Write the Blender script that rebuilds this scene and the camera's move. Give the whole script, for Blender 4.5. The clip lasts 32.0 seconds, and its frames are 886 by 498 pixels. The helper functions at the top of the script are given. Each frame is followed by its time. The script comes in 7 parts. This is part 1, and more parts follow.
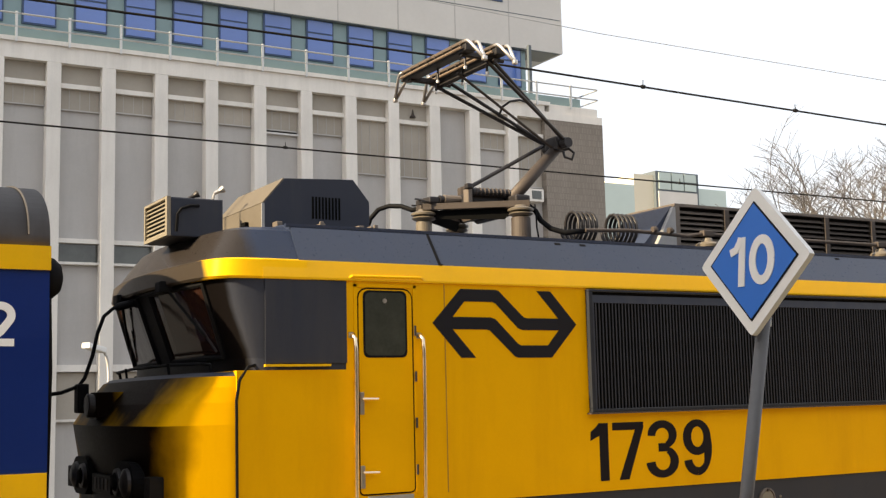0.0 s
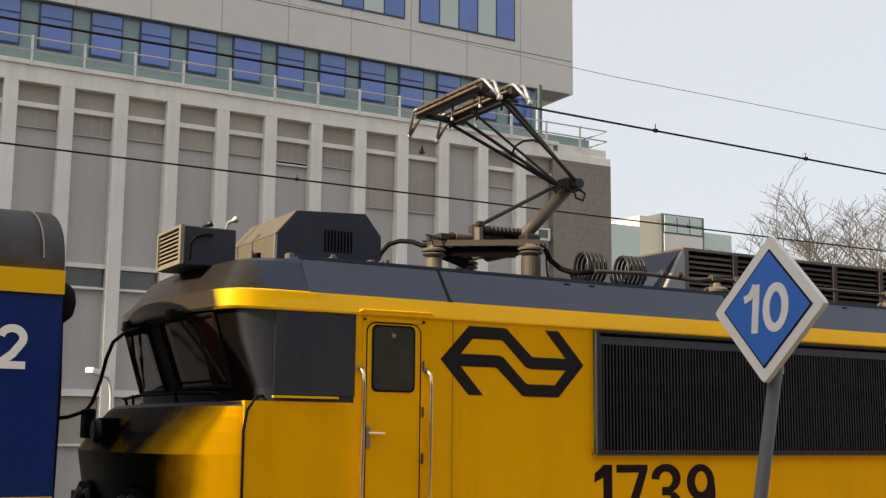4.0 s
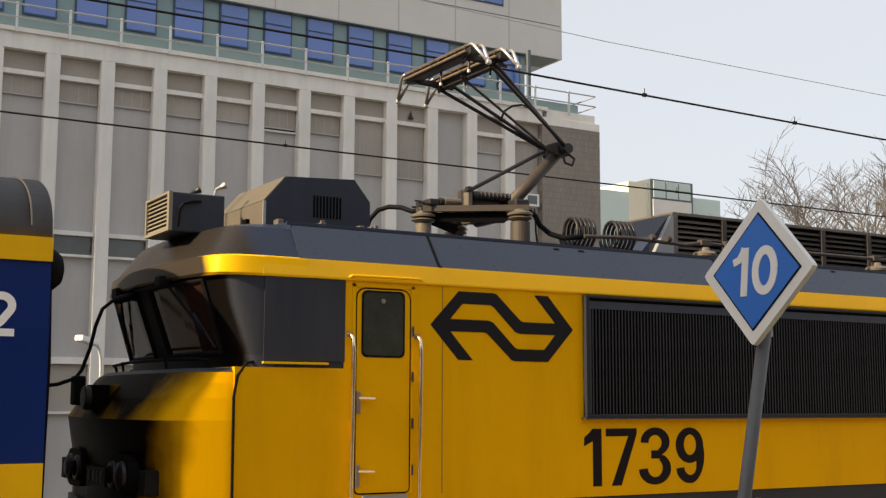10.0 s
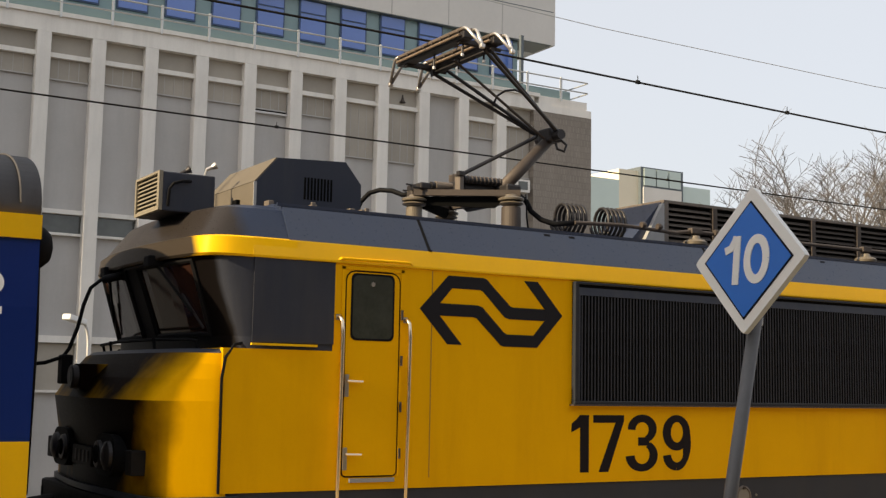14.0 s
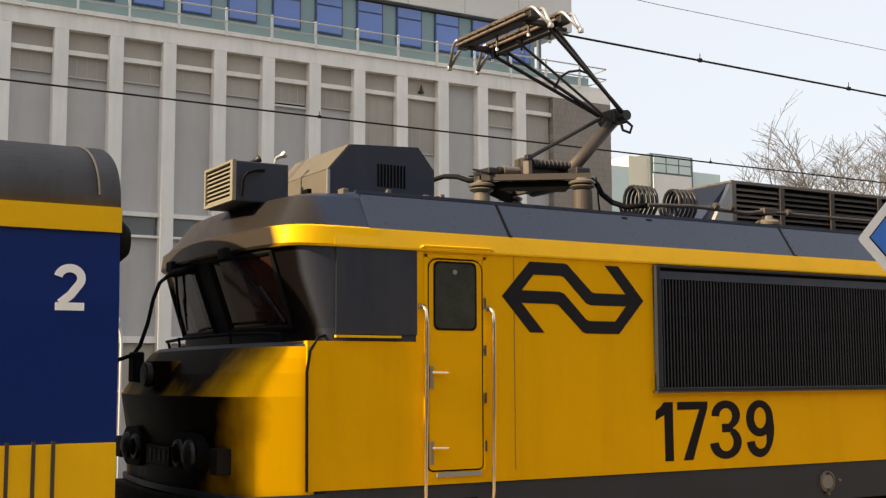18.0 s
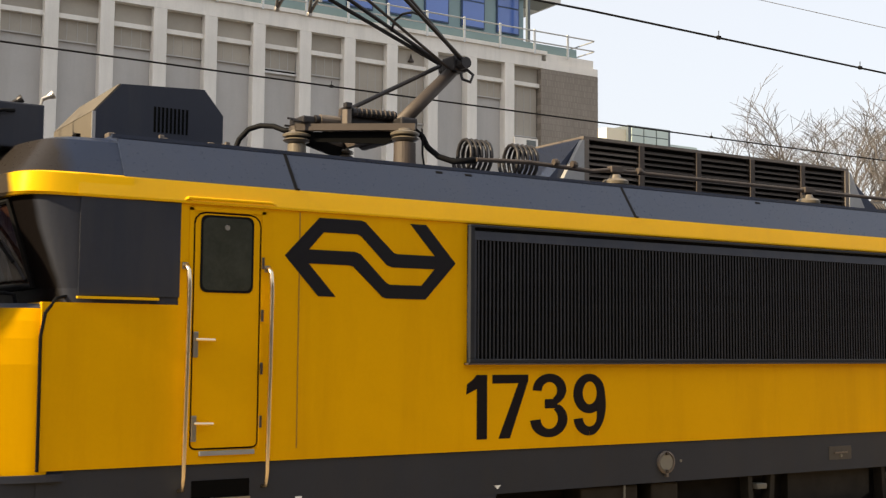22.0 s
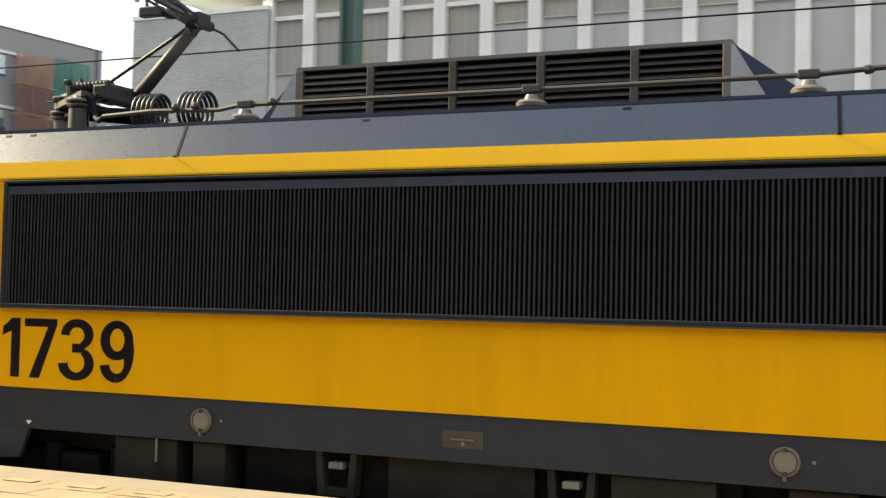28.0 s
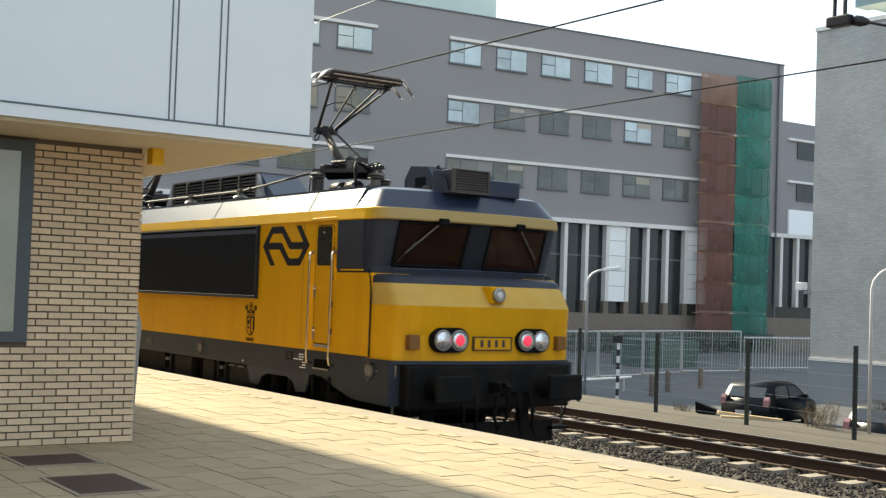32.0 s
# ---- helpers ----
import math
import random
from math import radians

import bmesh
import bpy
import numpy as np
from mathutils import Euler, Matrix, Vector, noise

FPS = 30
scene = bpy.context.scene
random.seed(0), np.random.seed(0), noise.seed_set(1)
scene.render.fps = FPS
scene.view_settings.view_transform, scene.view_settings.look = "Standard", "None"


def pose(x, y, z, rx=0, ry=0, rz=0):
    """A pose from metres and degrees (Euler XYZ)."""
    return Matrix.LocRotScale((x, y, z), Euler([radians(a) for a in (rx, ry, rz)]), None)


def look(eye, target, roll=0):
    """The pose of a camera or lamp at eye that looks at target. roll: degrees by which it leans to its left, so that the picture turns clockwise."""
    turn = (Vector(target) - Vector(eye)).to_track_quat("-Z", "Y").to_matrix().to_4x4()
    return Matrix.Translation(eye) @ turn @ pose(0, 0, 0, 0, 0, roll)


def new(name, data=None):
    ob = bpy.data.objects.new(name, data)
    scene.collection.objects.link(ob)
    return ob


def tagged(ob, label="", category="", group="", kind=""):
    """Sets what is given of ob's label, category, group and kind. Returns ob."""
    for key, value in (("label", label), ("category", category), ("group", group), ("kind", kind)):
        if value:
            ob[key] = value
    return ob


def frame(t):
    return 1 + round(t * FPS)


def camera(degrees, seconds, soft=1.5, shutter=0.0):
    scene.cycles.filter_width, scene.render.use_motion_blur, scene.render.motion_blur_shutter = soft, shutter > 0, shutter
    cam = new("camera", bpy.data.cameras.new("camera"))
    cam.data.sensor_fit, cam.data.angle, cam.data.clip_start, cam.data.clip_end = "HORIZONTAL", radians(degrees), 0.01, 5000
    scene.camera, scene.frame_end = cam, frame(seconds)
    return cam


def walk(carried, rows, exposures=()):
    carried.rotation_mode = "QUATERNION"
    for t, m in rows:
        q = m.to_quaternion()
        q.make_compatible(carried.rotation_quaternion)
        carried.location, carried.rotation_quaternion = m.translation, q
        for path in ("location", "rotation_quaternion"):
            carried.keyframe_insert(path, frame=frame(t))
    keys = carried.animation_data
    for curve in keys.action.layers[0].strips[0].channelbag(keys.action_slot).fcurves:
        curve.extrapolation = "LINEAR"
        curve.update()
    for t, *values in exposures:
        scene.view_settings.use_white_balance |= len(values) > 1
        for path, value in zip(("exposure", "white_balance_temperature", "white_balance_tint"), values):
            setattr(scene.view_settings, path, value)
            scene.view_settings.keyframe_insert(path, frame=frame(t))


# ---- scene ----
# The camera: a hand-held view from a platform, panning left after the train.
PATH = (
    (0, -10.478, -9.897, 2.134, 97.03, -1.30, -30.07),
    (0.5, -10.517, -9.884, 2.135, 97.64, -0.73, -30.64),
    (1, -10.536, -9.897, 2.133, 98.30, -0.12, -30.68),
    (1.5, -10.521, -9.889, 2.139, 98.55, 0.47, -31.00),
    (2, -10.519, -9.890, 2.143, 98.84, 0.71, -31.03),
    (2.5, -10.544, -9.904, 2.139, 99.33, 1.21, -30.90),
    (3, -10.546, -9.905, 2.143, 99.54, 0.69, -30.39),
    (3.5, -10.553, -9.913, 2.139, 99.14, 0.57, -30.02),
    (5.5, -10.543, -9.901, 2.134, 97.57, 0.32, -30.05),
    (6, -10.545, -9.903, 2.125, 97.18, 0.22, -30.12),
    (6.5, -10.548, -9.901, 2.131, 97.32, 0.12, -30.01),
    (7, -10.539, -9.898, 2.133, 97.58, 0.12, -29.87),
    (7.5, -10.538, -9.901, 2.132, 97.85, 0.26, -29.92),
    (8, -10.544, -9.903, 2.134, 98.23, 0.24, -29.84),
    (8.5, -10.558, -9.916, 2.132, 98.54, 0.45, -29.69),
    (9, -10.558, -9.914, 2.128, 98.52, 0.50, -29.69),
    (9.5, -10.539, -9.893, 2.134, 98.09, 0.39, -30.15),
    (10, -10.548, -9.903, 2.129, 97.13, 0.22, -30.42),
    (10.5, -10.535, -9.890, 2.126, 96.14, 0.04, -30.88),
    (11, -10.538, -9.892, 2.120, 95.87, 0.19, -31.15),
    (11.5, -10.527, -9.883, 2.125, 95.70, 0.28, -31.25),
    (12, -10.527, -9.882, 2.128, 95.89, 0.28, -31.31),
    (12.5, -10.532, -9.881, 2.126, 96.18, 0.58, -31.47),
    (13, -10.519, -9.870, 2.131, 96.25, 0.54, -31.44),
    (13.5, -10.531, -9.884, 2.128, 96.47, 0.65, -31.68),
    (14, -10.545, -9.881, 2.127, 96.41, 1.07, -30.93),
    (14.5, -10.622, -9.856, 2.124, 96.21, 1.52, -29.75),
    (16.5, -10.696, -9.519, 2.088, 95.49, 1.80, -29.03),
    (17, -10.770, -9.398, 2.103, 95.67, 0.03, -32.59),
    (17.5, -10.871, -9.314, 2.114, 95.39, -1.04, -32.03),
    (18, -10.899, -9.319, 2.111, 96.03, -0.24, -30.69),
    (18.5, -10.906, -9.305, 2.106, 94.94, -0.50, -29.96),
    (19, -10.844, -9.254, 2.117, 95.52, -0.05, -31.09),
    (19.5, -10.892, -9.277, 2.114, 96.33, 0.19, -31.01),
    (20, -10.907, -9.286, 2.113, 96.71, 0.38, -30.85),
    (20.5, -10.924, -9.300, 2.114, 97.20, 0.54, -30.02),
    (21, -11.067, -9.313, 2.096, 97.14, 0.43, -29.56),
    (21.5, -11.300, -9.251, 2.105, 95.17, 0.26, -31.03),
    (22, -11.420, -9.210, 2.116, 94.55, 0.42, -32.00),
    (22.5, -11.491, -9.194, 2.113, 95.15, 0.54, -31.04),
    (23, -11.527, -9.196, 2.106, 95.89, 0.55, -29.61),
    (23.5, -11.535, -9.204, 2.094, 96.13, 0.79, -27.64),
    (24, -11.509, -9.208, 2.080, 96.26, 0.65, -23.57),
    (24.5, -11.458, -9.215, 2.071, 95.26, 0.99, -19.47),
    (25, -11.399, -9.223, 2.066, 94.90, 1.02, -15.65),
    (25.5, -11.334, -9.234, 2.056, 94.79, 1.43, -10.62),
    (26, -11.282, -9.251, 2.046, 93.98, 1.37, -7.69),
    (26.5, -11.261, -9.271, 2.052, 92.15, 1.34, -2.91),
    (28.5, -11.274, -9.357, 2.134, 92.57, 0.92, 30.90),
    (29, -11.287, -9.380, 2.134, 92.39, 0.38, 35.43),
    (29.5, -11.301, -9.386, 2.124, 92.14, 0.19, 40.09),
    (30, -11.287, -9.389, 2.127, 92.03, 0.44, 44.06),
    (30.5, -11.273, -9.385, 2.125, 91.86, 0.63, 47.36),
    (31, -11.275, -9.381, 2.117, 92.01, 0.84, 50.64),
    (31.5, -11.334, -9.387, 2.129, 91.93, 1.41, 53.87),
    (32, -11.335, -9.395, 2.140, 92.10, 1.94, 55.21),
)
cam = camera(40.17, 32.0, soft=1.3, shutter=0.2)
walk(cam, [(t, pose(x, y, z, rx, 0, rz) @ pose(0, 0, 0, 0, 0, roll)) for t, x, y, z, rx, roll, rz in PATH],
     exposures=((0, 1.22, 6500, 10), (1, 0.98, 6500, 10), (2, 0.77, 6500, 10), (3, 0.74, 6500, 10), (6, 0.75, 6500, 10), (14, 0.74, 6500, 10), (17, 0.89, 6500, 10), (24, 1.0, 6500, 10), (26, 1.42, 6450, 9.5), (29, 1.50, 5900, 2), (32, 1.40, 5700, 1)))

# The train's shift along its track, seconds and metres.
RUN = ((19, 0.000), (19.5, -0.168), (20, -0.328), (20.5, -0.563), (21, -0.993), (21.5, -1.611), (22, -2.173), (22.5, -2.773), (23, -3.410), (23.5, -4.095), (24, -4.860), (24.5, -5.721), (25, -6.683), (25.5, -7.752), (26, -8.917), (26.5, -10.150), (27, -11.48), (27.5, -12.95), (28, -14.54), (28.5, -16.255), (29, -18.130), (29.5, -20.116), (30, -22.202), (30.5, -24.388), (31, -26.677), (31.5, -29.109), (32, -31.624))

def train_x(t):
    """Smooth shift of the train, by a cubic through RUN."""
    if t <= RUN[0][0]:
        return 0.0
    for n in range(len(RUN) - 1):
        (a, u), (b, v) = RUN[n], RUN[n + 1]
        if t <= b:
            break
    def slope(k):
        if k == 0:
            return 0.0
        lo, hi = RUN[k - 1], RUN[min(k + 1, len(RUN) - 1)]
        return (hi[1] - lo[1]) / (hi[0] - lo[0])
    w, h = (t - a) / (b - a), b - a
    return ((2 * w**3 - 3 * w**2 + 1) * u + (w**3 - 2 * w**2 + w) * h * slope(n)
            + (3 * w**2 - 2 * w**3) * v + (w**3 - w**2) * h * slope(n + 1))


# ---- light: low warm sun along the line from the left, bright hazy sky ----
SUN = Vector((-0.84, -0.008, 0.50)).normalized()
world = bpy.data.worlds.new("sky")
scene.world = world
world.use_nodes = True
wn = world.node_tree.nodes
sky = wn.new("ShaderNodeTexSky")
sky.sky_type, sky.sun_disc = "NISHITA", False
sky.sun_elevation, sky.sun_rotation = math.asin(SUN.z), math.atan2(SUN.x, SUN.y)
sky.air_density, sky.dust_density, sky.ozone_density = 1.0, 4.0, 1.0
haze = wn.new("ShaderNodeMix")
haze.data_type = "RGBA"
haze.inputs[0].default_value, haze.inputs[7].default_value = 0.62, (9.5, 9.6, 9.8, 1)
world.node_tree.links.new(sky.outputs[0], haze.inputs[6])
world.node_tree.links.new(haze.outputs[2], wn["Background"].inputs[0])
wn["Background"].inputs[1].default_value = 0.068
sun_data = bpy.data.lights.new("sun", "SUN")
sun_data.energy, sun_data.angle, sun_data.color = 5.0, radians(0.8), (1.0, 0.80, 0.51)
sun = new("sun", sun_data)
sun.matrix_world = look(SUN * 60, (0, 0, 0))

# ---- materials ----
def mat(name, color, rough=0.6, metal=0.0, vary=0.12, scale=3.0, bump=0.0, fine=40.0, coat=0.0, streak=0.0, dirt=(0.05, 0.045, 0.04), dirty=0.0, spec=0.5):
    m = bpy.data.materials.new(name)
    m.use_nodes = True
    nt = m.node_tree
    b = nt.nodes["Principled BSDF"]
    b.inputs["Roughness"].default_value, b.inputs["Metallic"].default_value = rough, metal
    b.inputs["Coat Weight"].default_value, b.inputs["Coat Roughness"].default_value = coat, 0.15
    b.inputs["Specular IOR Level"].default_value = spec
    L = nt.links.new
    tc = nt.nodes.new("ShaderNodeTexCoord")
    def noise_node(s, detail, rough_=0.6, stretch=None):
        n = nt.nodes.new("ShaderNodeTexNoise")
        n.inputs["Scale"].default_value, n.inputs["Detail"].default_value, n.inputs["Roughness"].default_value = s, detail, rough_
        if stretch:
            mp = nt.nodes.new("ShaderNodeMapping")
            mp.inputs["Scale"].default_value = stretch
            L(tc.outputs["Object"], mp.inputs[0]); L(mp.outputs[0], n.inputs["Vector"])
        else:
            L(tc.outputs["Object"], n.inputs["Vector"])
        return n
    big, small = noise_node(scale, 3), noise_node(fine, 4, 0.7)
    add = nt.nodes.new("ShaderNodeMath"); add.operation = "ADD"
    half = nt.nodes.new("ShaderNodeMath"); half.operation = "MULTIPLY"; half.inputs[1].default_value = 0.5
    L(big.outputs[0], add.inputs[0]); L(small.outputs[0], half.inputs[0]); L(half.outputs[0], add.inputs[1])
    info = nt.nodes.new("ShaderNodeObjectInfo")
    rnd = nt.nodes.new("ShaderNodeMath"); rnd.operation = "MULTIPLY_ADD"; rnd.inputs[1].default_value, rnd.inputs[2].default_value = 0.35, -0.175
    L(info.outputs["Random"], rnd.inputs[0])
    tot = nt.nodes.new("ShaderNodeMath"); tot.operation = "ADD"
    L(add.outputs[0], tot.inputs[0]); L(rnd.outputs[0], tot.inputs[1])
    ramp = nt.nodes.new("ShaderNodeMapRange")
    ramp.inputs[1].default_value, ramp.inputs[2].default_value = 0.3, 1.2
    ramp.inputs[3].default_value, ramp.inputs[4].default_value = 1 - vary, 1 + vary
    L(tot.outputs[0], ramp.inputs[0])
    mul = nt.nodes.new("ShaderNodeVectorMath"); mul.operation = "SCALE"; mul.inputs[0].default_value = color[:3]
    L(ramp.outputs[0], mul.inputs["Scale"])
    last = mul.outputs[0]
    if dirty > 0:
        st = noise_node(streak or 1.5, 5, 0.65, (3.0, 3.0, 0.35) if streak else None)
        mr = nt.nodes.new("ShaderNodeMapRange")
        mr.inputs[1].default_value, mr.inputs[2].default_value, mr.inputs[3].default_value, mr.inputs[4].default_value = 0.45, 0.75, 0.0, dirty
        L(st.outputs[0], mr.inputs[0])
        mix = nt.nodes.new("ShaderNodeMix"); mix.data_type = "RGBA"
        mix.inputs[7].default_value = (*dirt, 1)
        L(mr.outputs[0], mix.inputs[0]); L(last, mix.inputs[6])
        last = mix.outputs[2]
    L(last, b.inputs["Base Color"])
    rr = nt.nodes.new("ShaderNodeMapRange")
    rr.inputs[3].default_value, rr.inputs[4].default_value = max(0.02, rough - 0.1), min(1, rough + 0.1)
    L(small.outputs[0], rr.inputs[0]); L(rr.outputs[0], b.inputs["Roughness"])
    if bump > 0:
        bp = nt.nodes.new("ShaderNodeBump")
        bp.inputs["Strength"].default_value, bp.inputs["Distance"].default_value = bump, 0.01
        L(add.outputs[0], bp.inputs["Height"]); L(bp.outputs[0], b.inputs["Normal"])
    return m


def glow(name, color, strength):
    m = mat(name, color, 0.2)
    b = m.node_tree.nodes["Principled BSDF"]
    b.inputs["Emission Color"].default_value, b.inputs["Emission Strength"].default_value = (*color, 1), strength
    return m


M_YELLOW = mat("yellow_paint", (0.77, 0.395, 0.0), 0.42, vary=0.06, scale=1.2, coat=0.0, dirty=0.24, streak=0.8, dirt=(0.40, 0.175, 0.004), spec=0.06)
M_BAND = mat("band_yellow", (0.83, 0.475, 0.002), 0.33, vary=0.08, scale=1.0, coat=0.08, dirty=0.16, streak=0.8, dirt=(0.45, 0.25, 0.04), spec=0.22)
M_GREY = mat("slate_grey_paint", (0.034, 0.039, 0.056), 0.42, vary=0.14, scale=1.4, coat=0.0, dirty=0.22, streak=1.5, dirt=(0.10, 0.09, 0.08), spec=0.20)
M_SOLE = mat("dusty_slate_solebar", (0.034, 0.038, 0.049), 0.5, vary=0.16, scale=1.4, dirty=0.22, streak=1.2, dirt=(0.060, 0.050, 0.040), spec=0.18)
M_ROOF = mat("roof_grey_paint", (0.022, 0.031, 0.061), 0.30, vary=0.10, scale=1.2, coat=0.0, dirty=0.15, streak=1.1, dirt=(0.05, 0.05, 0.055), spec=0.48)
M_BLACKP = mat("black_lettering", (0.008, 0.006, 0.009), 0.45, vary=0.1, spec=0.15)
M_CREST = mat("brown_black_line_print", (0.035, 0.016, 0.006), 0.5, vary=0.3, fine=60, spec=0.1)
M_LOGO = mat("logo_grey_black", (0.012, 0.012, 0.016), 0.45, vary=0.1, spec=0.15)
M_WHITEP = mat("white_lettering", (0.86, 0.87, 0.88), 0.5, vary=0.05)
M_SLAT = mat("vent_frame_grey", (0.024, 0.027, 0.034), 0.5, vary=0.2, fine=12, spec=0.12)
# Grey front edges; fin sides are painted near-black for the shade between fins.
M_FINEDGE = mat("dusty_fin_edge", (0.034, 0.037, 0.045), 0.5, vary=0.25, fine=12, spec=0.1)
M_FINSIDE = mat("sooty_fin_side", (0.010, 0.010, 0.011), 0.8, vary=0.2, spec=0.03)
# Near-black; mostly stands for the shade inside vents, slits and recesses.
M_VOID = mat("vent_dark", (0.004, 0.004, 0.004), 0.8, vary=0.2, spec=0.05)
M_GRIME = mat("oily_brown_grime", (0.026, 0.022, 0.017), 0.7, vary=0.4, scale=4, bump=0.4, dirty=0.5, dirt=(0.055, 0.046, 0.034), spec=0.2)
M_DARK = mat("underframe_black", (0.007, 0.0065, 0.0065), 0.7, vary=0.3, scale=5, bump=0.4, dirty=0.35, dirt=(0.05, 0.04, 0.03), spec=0.15)
M_RUSTGAP = mat("rust_stained_gap", (0.018, 0.008, 0.004), 0.8, vary=0.5, scale=6, dirty=0.4, dirt=(0.05, 0.02, 0.006), spec=0.05)
M_RUBBER = mat("black_rubber", (0.007, 0.007, 0.008), 0.65, vary=0.15, spec=0.08)
M_STEEL = mat("worn_steel", (0.35, 0.33, 0.30), 0.38, 0.9, vary=0.2, fine=25)
# Warm tint puts the reflected yellow body into the metal colour.
M_CHROME = mat("bright_handrail", (0.80, 0.66, 0.46), 0.22, 1.0, vary=0.12, fine=15)
M_LATCH = mat("grimy_slate_plate", (0.045, 0.042, 0.040), 0.6, vary=0.3, scale=9, dirty=0.5, dirt=(0.09, 0.075, 0.055))
M_BROWN = mat("grimy_brown_metal", (0.062, 0.048, 0.040), 0.6, 0.25, vary=0.3, scale=6, bump=0.3, dirty=0.5, dirt=(0.03, 0.025, 0.022))
M_TUBE = mat("pantograph_tube", (0.030, 0.027, 0.028), 0.45, 0.4, vary=0.25, scale=7)
M_COPPER = mat("carbon_strip", (0.11, 0.086, 0.068), 0.5, 0.35, vary=0.3, scale=10)
M_GLINT = mat("worn_copper_tube", (0.34, 0.25, 0.17), 0.4, 0.7, vary=0.45, scale=14)
M_HORN = mat("horn_alloy", (0.60, 0.56, 0.52), 0.35, 0.8, vary=0.2)
M_INSUL = mat("brown_white_insulator", (0.135, 0.112, 0.082), 0.35, vary=0.3, coat=0.3)
M_DULL = mat("dull_putty_grey", (0.20, 0.19, 0.16), 0.7, vary=0.2, scale=6, dirty=0.4, dirt=(0.10, 0.09, 0.07))
M_PALE = mat("pale_weathered_alloy", (0.32, 0.32, 0.32), 0.5, 0.2, vary=0.15, scale=3)
M_DUST = mat("dusty_louvre_metal", (0.15, 0.125, 0.105), 0.55, 0.2, vary=0.25, scale=5)
# The windscreens' red-brown reflection is put into this base colour.
M_CABGLASS = mat("dark_cab_glass", (0.024, 0.011, 0.008), 0.08, vary=0.5, scale=2.0, coat=0.0, spec=0.16)
M_DOORGLASS = mat("door_pane_glass", (0.034, 0.038, 0.031), 0.14, vary=0.5, scale=4, coat=0.1, spec=0.3)
M_LENS = mat("clear_lamp_lens", (0.80, 0.81, 0.83), 0.16, 0.8, vary=0.2, scale=25)
M_RED = glow("red_tail_lens", (0.60, 0.03, 0.06), 0.5)
M_BLUE = mat("blue_coach_paint", (0.004, 0.020, 0.140), 0.35, vary=0.1, scale=1.5, coat=0.1, spec=0.2)
M_COACHROOF = mat("coach_roof_grey", (0.078, 0.074, 0.076), 0.6, vary=0.2, dirty=0.6, streak=1.2, dirt=(0.035, 0.028, 0.024), spec=0.2)
M_CONC = mat("pale_concrete", (0.77, 0.735, 0.68), 0.8, vary=0.10, scale=0.7, fine=18, bump=0.25, dirty=0.25, streak=0.9, dirt=(0.33, 0.31, 0.28))
M_PANEL = mat("grey_bay_panel", (0.45, 0.432, 0.415), 0.8, vary=0.12, scale=0.5, fine=14, bump=0.2, dirty=0.2, streak=0.7, dirt=(0.24, 0.23, 0.215))
M_BLIND = mat("beige_blind", (0.365, 0.33, 0.28), 0.75, vary=0.16, scale=0.6, fine=9)
M_WESTBRICK = mat("grey_brickwork", (0.47, 0.465, 0.44), 0.85, vary=0.20, scale=0.8, fine=14, bump=0.5)
M_GBRICK = mat("grey_brown_brickwork", (0.27, 0.235, 0.20), 0.85, vary=0.20, scale=0.8, fine=14, bump=0.5)
M_TEAL = mat("blue_green_cladding", (0.165, 0.245, 0.26), 0.35, vary=0.12, scale=0.6, coat=0.3)
M_BLUEGLASS = mat("blue_window_glass", (0.085, 0.155, 0.44), 0.10, vary=0.25, scale=0.35, coat=0.8)
M_BLUEFRAME = mat("navy_frame", (0.03, 0.06, 0.13), 0.4, vary=0.1)
M_UPPER = mat("upper_block_cladding", (0.60, 0.58, 0.55), 0.8, vary=0.10, scale=0.5, fine=10, bump=0.35)
M_TAUPE = mat("taupe_render", (0.238, 0.230, 0.241), 0.85, vary=0.06, scale=0.12, fine=3.0, bump=0.2)
M_SILLW = mat("pale_sill", (0.62, 0.61, 0.6), 0.6, vary=0.1)
# Reflected sky is painted into the pale glass; the dark copy goes without it.
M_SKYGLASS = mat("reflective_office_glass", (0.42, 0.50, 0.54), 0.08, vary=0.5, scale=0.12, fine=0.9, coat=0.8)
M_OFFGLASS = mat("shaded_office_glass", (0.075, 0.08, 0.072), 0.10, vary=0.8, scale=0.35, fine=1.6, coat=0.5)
M_FRAME = mat("grey_window_frame", (0.10, 0.12, 0.135), 0.5, vary=0.1)
M_WHITE = mat("white_fascia_panel", (0.76, 0.78, 0.80), 0.42, vary=0.04, scale=0.7, coat=0.1)
M_SOFFIT = mat("cream_soffit", (0.70, 0.60, 0.44), 0.7, vary=0.06, dirty=0.15, dirt=(0.35, 0.25, 0.15))
M_YBRICK = mat("yellow_grey_brick", (0.66, 0.51, 0.335), 0.85, vary=0.26, scale=5, fine=60, bump=0.6)
M_MORTAR = mat("dark_mortar", (0.165, 0.13, 0.10), 0.95, vary=0.2, bump=0.5)
M_STATFRAME = mat("grey_green_window_frame", (0.065, 0.080, 0.09), 0.45, vary=0.08)
M_PAVER = mat("concrete_paver", (0.32, 0.25, 0.15), 0.85, vary=0.24, scale=1.8, fine=50, bump=0.5, dirty=0.3, dirt=(0.17, 0.142, 0.105))
M_JOINT = mat("paving_joint", (0.15, 0.125, 0.09), 0.95, vary=0.3, bump=0.5)
M_COPING = mat("platform_coping_concrete", (0.27, 0.225, 0.165), 0.85, vary=0.2, bump=0.5)
M_LINE = mat("worn_white_marking", (0.345, 0.275, 0.168), 0.7, vary=0.2, fine=25)
